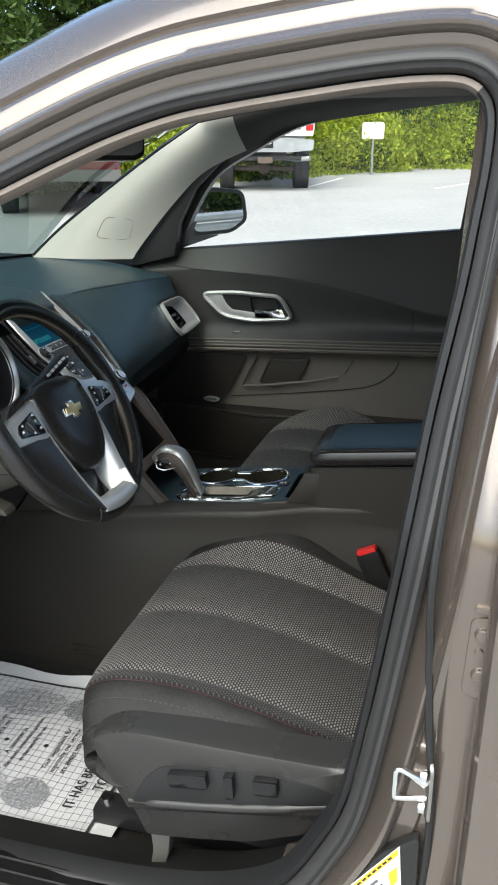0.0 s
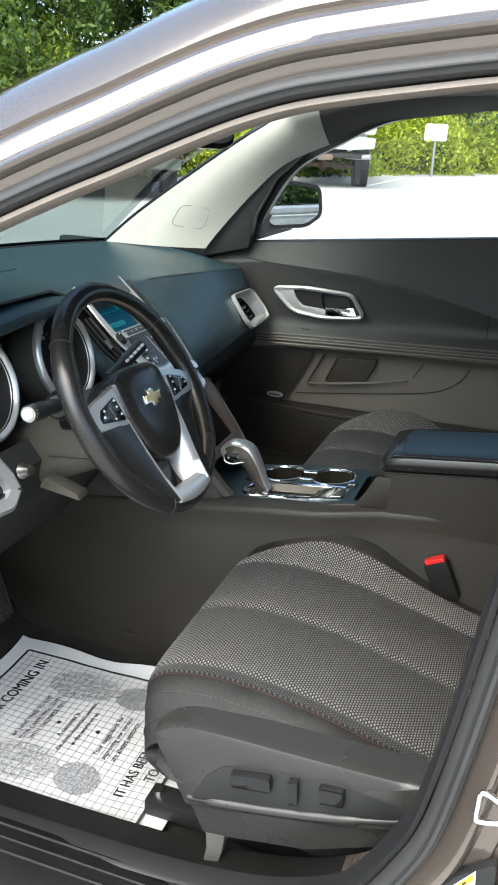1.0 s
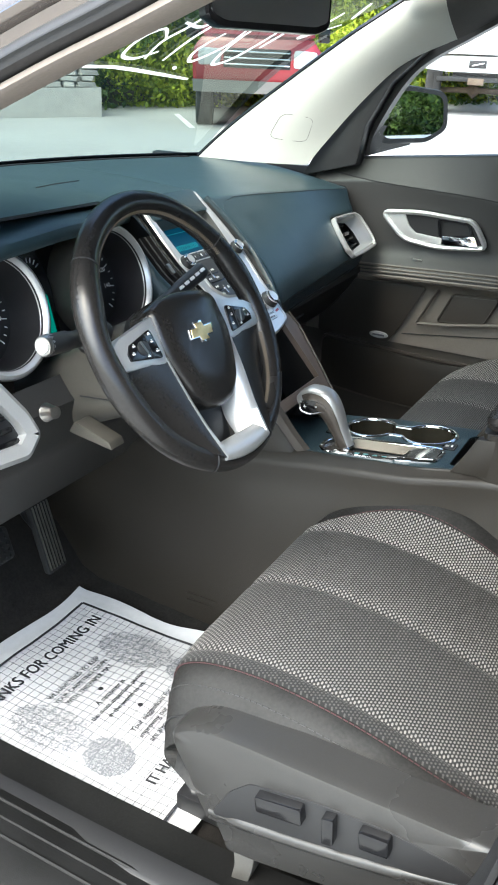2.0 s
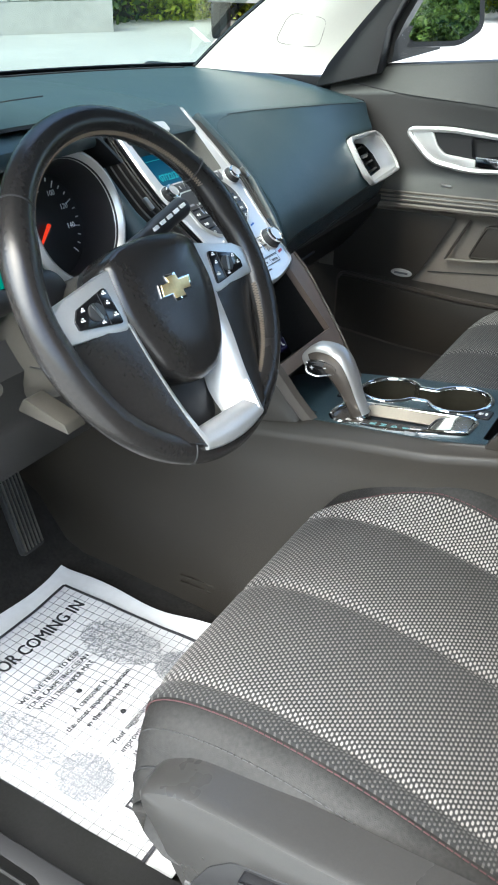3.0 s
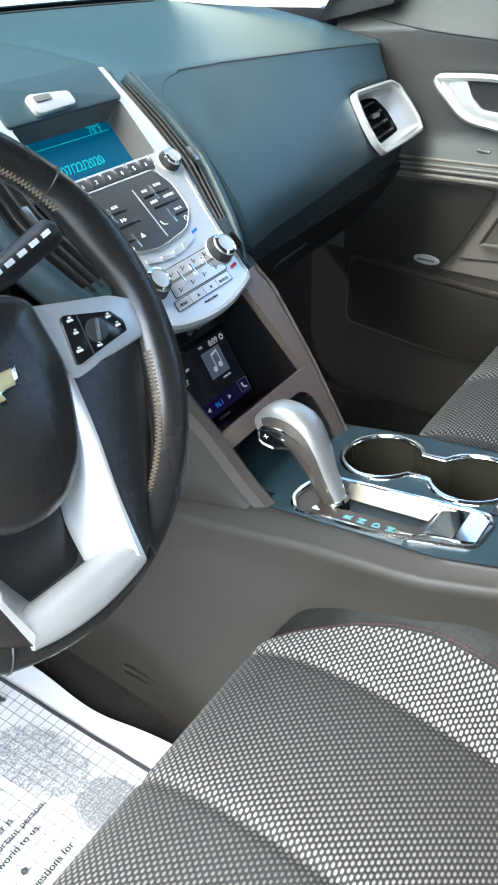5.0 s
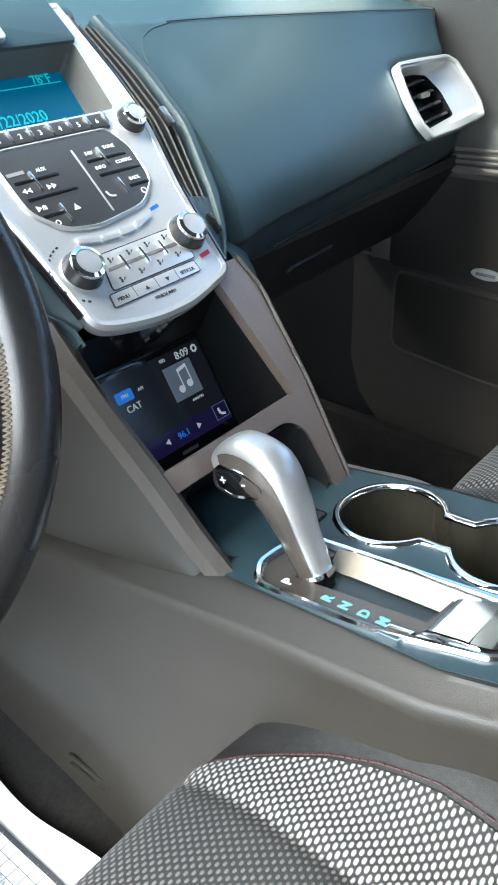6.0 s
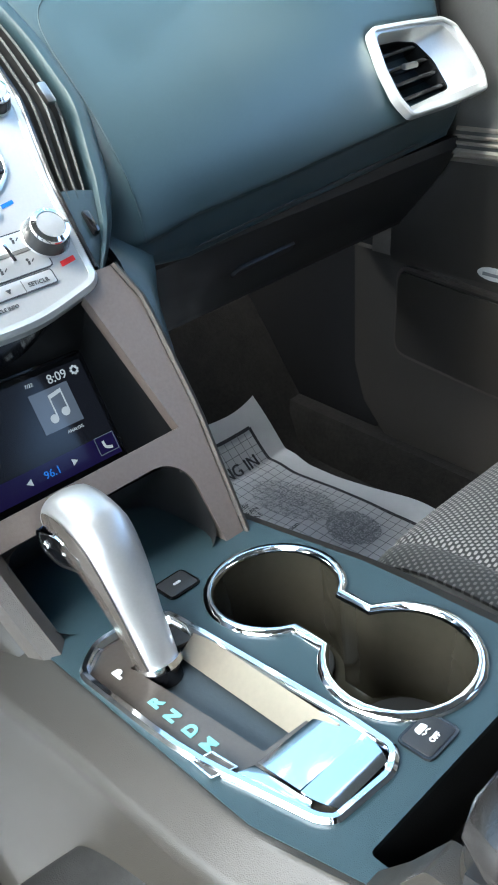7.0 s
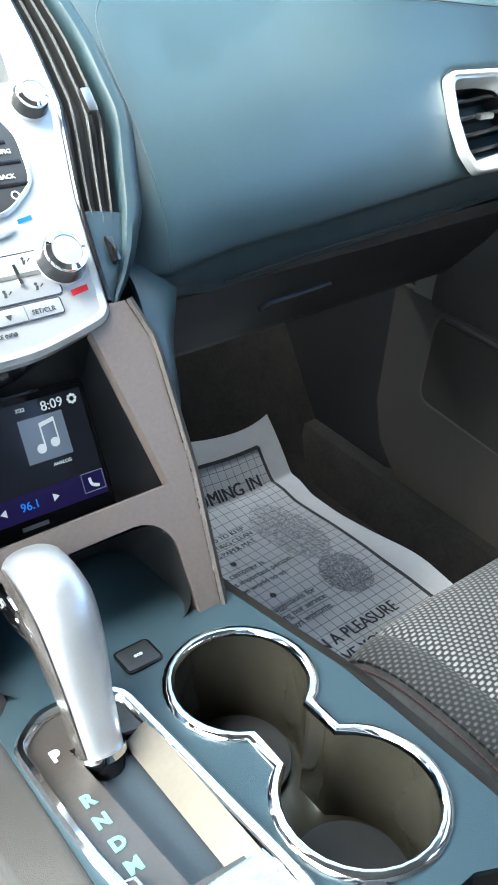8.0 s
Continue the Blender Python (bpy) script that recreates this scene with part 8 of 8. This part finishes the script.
def white_truck():
    x, y = -4.0, 16.2
    g = ground_z(y) - 0.0
    t = thing("pickup_truck", "white lifted pickup truck seen from its tail", "truck", (x, y, g))
    t.rotation_euler[2] = radians(16)
    bed = lambda yy, k: [Vector((x + a * k, yy, g + b)) for a, b in ((-0.99, 1.10), (0.99, 1.10), (1.02, 1.25), (1.02, 1.55), (0.97, 1.78), (-0.97, 1.78), (-1.02, 1.55), (-1.02, 1.25))]
    part("bed", loft([bed(y + 0.04, 0.985), bed(y + 0.10, 1.0), bed(y + 2.2, 1.0)]), TRUCK_WHITE, t)
    part("tailgate", prism(Plane((x, y + 0.03, g), (1, 0, 0), (0, 0, 1)), soft_poly([(-0.80, 1.14), (0.80, 1.14), (0.80, 1.76), (-0.80, 1.76)], 0.05), 0.05, 0.012), TRUCK_WHITE, t)
    part("tailgate_handle", prism(Plane((x, y + 0.024, g), (1, 0, 0), (0, 0, 1)), soft_poly([(-0.14, 1.60), (0.14, 1.60), (0.14, 1.70), (-0.14, 1.70)], 0.2), 0.02, 0.004, 0.004), BLACK, t)
    part("badge_bar", prism(Plane((x, y + 0.024, g), (1, 0, 0), (0, 0, 1)), [(0.52, 1.22), (0.72, 1.22), (0.72, 1.255), (0.52, 1.255)], 0.01, 0, 0.004), PALE_INK, t)
    for s in (-1, 1):
        k = part("tail_light", prism(Plane((x + s * 0.905, y + 0.02, g), (1, 0, 0), (0, 0, 1)), soft_poly([(-0.075, 1.20), (0.075, 1.20), (0.075, 1.70), (-0.075, 1.70)], 0.15), 0.06, 0.01, 0.012), RED_LENS, t, "red tail light")
        part("signal_lens", prism(Plane((x + s * 0.905, y + 0.02, g), (1, 0, 0), (0, 0, 1)), [(-0.07, 1.40), (0.07, 1.40), (0.07, 1.52), (-0.07, 1.52)], 0.02, 0.003, 0.020), AMBER, k, "amber lens")
        part("reverse_lens", prism(Plane((x + s * 0.905, y + 0.02, g), (1, 0, 0), (0, 0, 1)), [(-0.07, 1.32), (0.07, 1.32), (0.07, 1.38), (-0.07, 1.38)], 0.02, 0.003, 0.020), SIGN, k, "clear lens")
        tyre_wheel(t, (x + s * 0.80, y + 0.95, g + 0.42), 0.42, 0.30)
        tyre_wheel(t, (x + s * 0.80, y + 4.4, g + 0.42), 0.42, 0.30)
    bump = lambda yy, h: [Vector((x + a, yy + abs(a) ** 2 * 0.05, g + b)) for a, b in ((-0.98, 0.82), (-0.55, 0.78), (0.55, 0.78), (0.98, 0.82), (1.0, 1.02), (0.5, 1.06), (-0.5, 1.06), (-1.0, 1.02))]
    part("bumper", loft([bump(y - 0.12, 0), bump(y - 0.08, 0), bump(y + 0.06, 0)]), GALV, t, "dented steel step bumper")
    part("plate_recess", prism(Plane((x, y - 0.121, g), (1, 0, 0), (0, 0, 1)), [(-0.16, 0.86), (0.16, 0.86), (0.16, 0.99), (-0.16, 0.99)], 0.02, 0.004, 0.004), BLACK, t)
    part("plate_bar", prism(Plane((x, y - 0.124, g), (1, 0, 0), (0, 0, 1)), [(-0.10, 0.89), (0.12, 0.94), (0.12, 0.96), (-0.10, 0.91)], 0.004, 0, 0.004), SIGN, t)
    part("hitch", box((x, y - 0.05, g + 0.62), (0.30, 0.22, 0.12), 0.02), BARK, t, "rusty tow hitch")
    part("hitch_bar", box((x, y + 0.02, g + 0.66), (1.5, 0.08, 0.09), 0.015), DARK_RUBBER, t)
    part("axle", tube([(x - 0.75, y + 0.95, g + 0.44), (x - 0.12, y + 0.95, g + 0.46), (x, y + 0.95, g + 0.46), (x + 0.12, y + 0.95, g + 0.46), (x + 0.75, y + 0.95, g + 0.44)], [0.05, 0.06, 0.16, 0.06, 0.05], 12), BARK, t, "rusty rear axle")
    part("exhaust", tube([(x + 0.45, y + 1.0, g + 0.66), (x + 0.62, y + 0.1, g + 0.64), (x + 0.92, y - 0.06, g + 0.66)], 0.05, 10), GALV, t)
    cab = lambda z, k, dy0, dy1: [Vector((x + a * k, yy, g + z)) for a, yy in ((-0.98, y + dy0), (0.98, y + dy0), (0.98, y + dy1), (-0.98, y + dy1))]
    part("cab", loft([cab(1.0, 1, 2.25, 4.0), cab(1.75, 1, 2.25, 4.0), cab(2.28, 0.82, 2.35, 3.6), cab(2.33, 0.75, 2.5, 3.4)]), TRUCK_WHITE, t)
    part("rear_window", prism(Plane((x, y + 2.27, g), (1, 0, 0), (0, 0.18, 1)), soft_poly([(-0.70, 1.82), (0.70, 1.82), (0.62, 2.22), (-0.62, 2.22)], 0.1), 0.02, 0.004, 0.03), GLOSS, t)
    part("front_end", loft([[Vector((x + a, yy, g + b)) for a, b in ((-0.98, 0.75), (0.98, 0.75), (0.98, 1.45), (0.8, 1.55), (-0.8, 1.55), (-0.98, 1.45))] for yy in (y + 3.9, y + 5.2)]), TRUCK_WHITE, t)
    part("frame_rail", box((x, y + 2.6, g + 0.75), (0.9, 5.0, 0.14), 0.02), DARK_RUBBER, t)


white_truck()


def red_truck():
    x, y = -6.15, 11.3
    g = ground_z(y)
    t = thing("pickup_truck", "dark red pickup truck parked nose-on", "truck", (x, y, g))
    t.rotation_euler[2] = radians(28)
    nose = lambda yy, k, low, up: [Vector((x + a * k, yy, g + b)) for a, b in ((-0.98, low), (0.98, low), (1.0, low + 0.3), (0.98, up - 0.15), (0.86, up), (-0.86, up), (-0.98, up - 0.15), (-1.0, low + 0.3))]
    part("hood", loft([nose(y + 0.0, 0.95, 0.72, 1.25), nose(y + 0.06, 1.0, 0.62, 1.32), nose(y + 0.5, 1.0, 0.55, 1.38), nose(y + 1.4, 1.0, 0.5, 1.42)]), TRUCK_RED, t)
    part("body", loft([nose(y + 1.38, 1.0, 0.5, 1.42), nose(y + 5.2, 1.0, 0.5, 1.42)]), TRUCK_RED, t)
    cab = lambda z, k, y0, y1: [Vector((x + a * k, yy, g + z)) for a, yy in ((-0.96, y + y0), (0.96, y + y0), (0.96, y + y1), (-0.96, y + y1))]
    part("cab", loft([cab(1.40, 1, 1.2, 3.6), cab(1.96, 0.80, 1.9, 3.3), cab(2.02, 0.70, 2.1, 3.1)]), TRUCK_RED, t)
    part("windscreen", prism(Plane((x, y + 1.55, g + 1.68), (1, 0, 0), (0, 0.78, 0.62)), soft_poly([(-0.80, -0.32), (0.80, -0.32), (0.70, 0.36), (-0.70, 0.36)], 0.12), 0.02, 0.004, 0.03), GLOSS, t)
    part("grille", prism(Plane((x, y - 0.002, g), (1, 0, 0), (0, 0, 1)), soft_poly([(-0.52, 0.90), (0.52, 0.90), (0.52, 1.18), (-0.52, 1.18)], 0.1), 0.03, 0.006, 0.01), GLOSS, t)
    for k in range(3):
        part("grille_bar", box((x, y - 0.015, g + 0.95 + 0.09 * k), (1.02, 0.02, 0.02), 0.004), CHROME, t)
    part("bumper", loft([[Vector((x + a, y - 0.13 + d + abs(a) ** 3 * 0.08, g + b)) for a, b in ((-0.98, 0.54), (0.98, 0.54), (0.99, 0.72), (-0.99, 0.72))] for d in (0.0, 0.05, 0.2)]), GREY_PLASTIC, t, "grey steel bumper")
    for s in (-1, 1):
        part("headlight", prism(Plane((x + s * 0.74, y - 0.002, g + 1.04), (1, 0, 0), (0, 0, 1)), soft_poly([(-0.17, -0.12), (0.17, -0.10), (0.19, 0.12), (-0.17, 0.14)], 0.2), 0.03, 0.01, 0.012), GALV, t, "clear headlight")
        tyre_wheel(t, (x + s * 0.84, y + 0.85, g + 0.38), 0.38, 0.26)
        tyre_wheel(t, (x + s * 0.84, y + 4.3, g + 0.38), 0.38, 0.26)
        part("door_mirror", box((x + s * 1.12, y + 1.55, g + 1.45), (0.20, 0.12, 0.22), 0.03), GLOSS, t)


red_truck()

wall = thing("stone_wall", "low stacked stone wall on a concrete base", "wall", (-11, 9.5, ground_z(9.5)), kind="structure")
wa, wb = Vector((-9.35, 11.5)), Vector((-13.2, 6.8))
wd = (wb - wa).normalized()
wl = (wb - wa).length
wn_ = Vector((-wd.y, wd.x))
wp3 = lambda s, o, z: Vector((wa.x + wd.x * s + wn_.x * o, wa.y + wd.y * s + wn_.y * o, ground_z(wa.y + wd.y * s) + z))
part("base", loft([[wp3(s, o, z) for o, z in ((0.02, -0.1), (0.02, 0.48), (-0.5, 0.48), (-0.5, -0.1))] for s in np.linspace(-0.02, wl, 12)]), CONCRETE, wall, "weathered concrete base")
rs = random.Random(5)
shapes = []
for k in range(4):
    bm = bmesh.new()
    bmesh.ops.create_cube(bm, size=1)
    rounded(bm, 0.12, 1)
    for v in bm.verts:
        v.co += Vector([rs.uniform(-0.06, 0.06) for _ in range(3)])
    shapes.append(finish("stone", bm, STONE))
base_m = Matrix(((wd.x, wn_.x, 0), (wd.y, wn_.y, 0), (0, 0, 1))).to_4x4()
for row in range(9):
    s = rs.uniform(-0.02, 0.1)
    while s < wl:
        w = rs.uniform(0.22, 0.46)
        ob = new("stone", shapes[rs.randrange(4)])
        ob.parent = wall
        p = wp3(s + w / 2, -0.15, 0.53 + row * 0.095) - wall.location
        ob.matrix_basis = Matrix.Translation(p) @ base_m @ Matrix.Diagonal((w * 0.97, 0.34, 0.092, 1))
        s += w

rail = thing("guard_rail", "galvanised guard rail at the lot's edge", "guard rail", (12, 6, ground_z(6)))
ra, rb = Vector((9, -6)), Vector((14.5, 16))
for k in range(9):
    p = ra.lerp(rb, k / 8)
    part("post", box((p.x, p.y, ground_z(p.y) + 0.35), (0.12, 0.15, 0.8), 0.01), GALV, rail)
for z in (0.46, 0.62):
    part("beam", loft([[Vector((p.x - 0.1 + dx, p.y, ground_z(p.y) + z + dz)) for dx, dz in ((0, -0.07), (-0.05, -0.03), (-0.05, 0.03), (0, 0.07), (0.02, 0.07), (0.02, -0.07))] for p in (ra, ra.lerp(rb, 0.5), rb)]), GALV, rail)
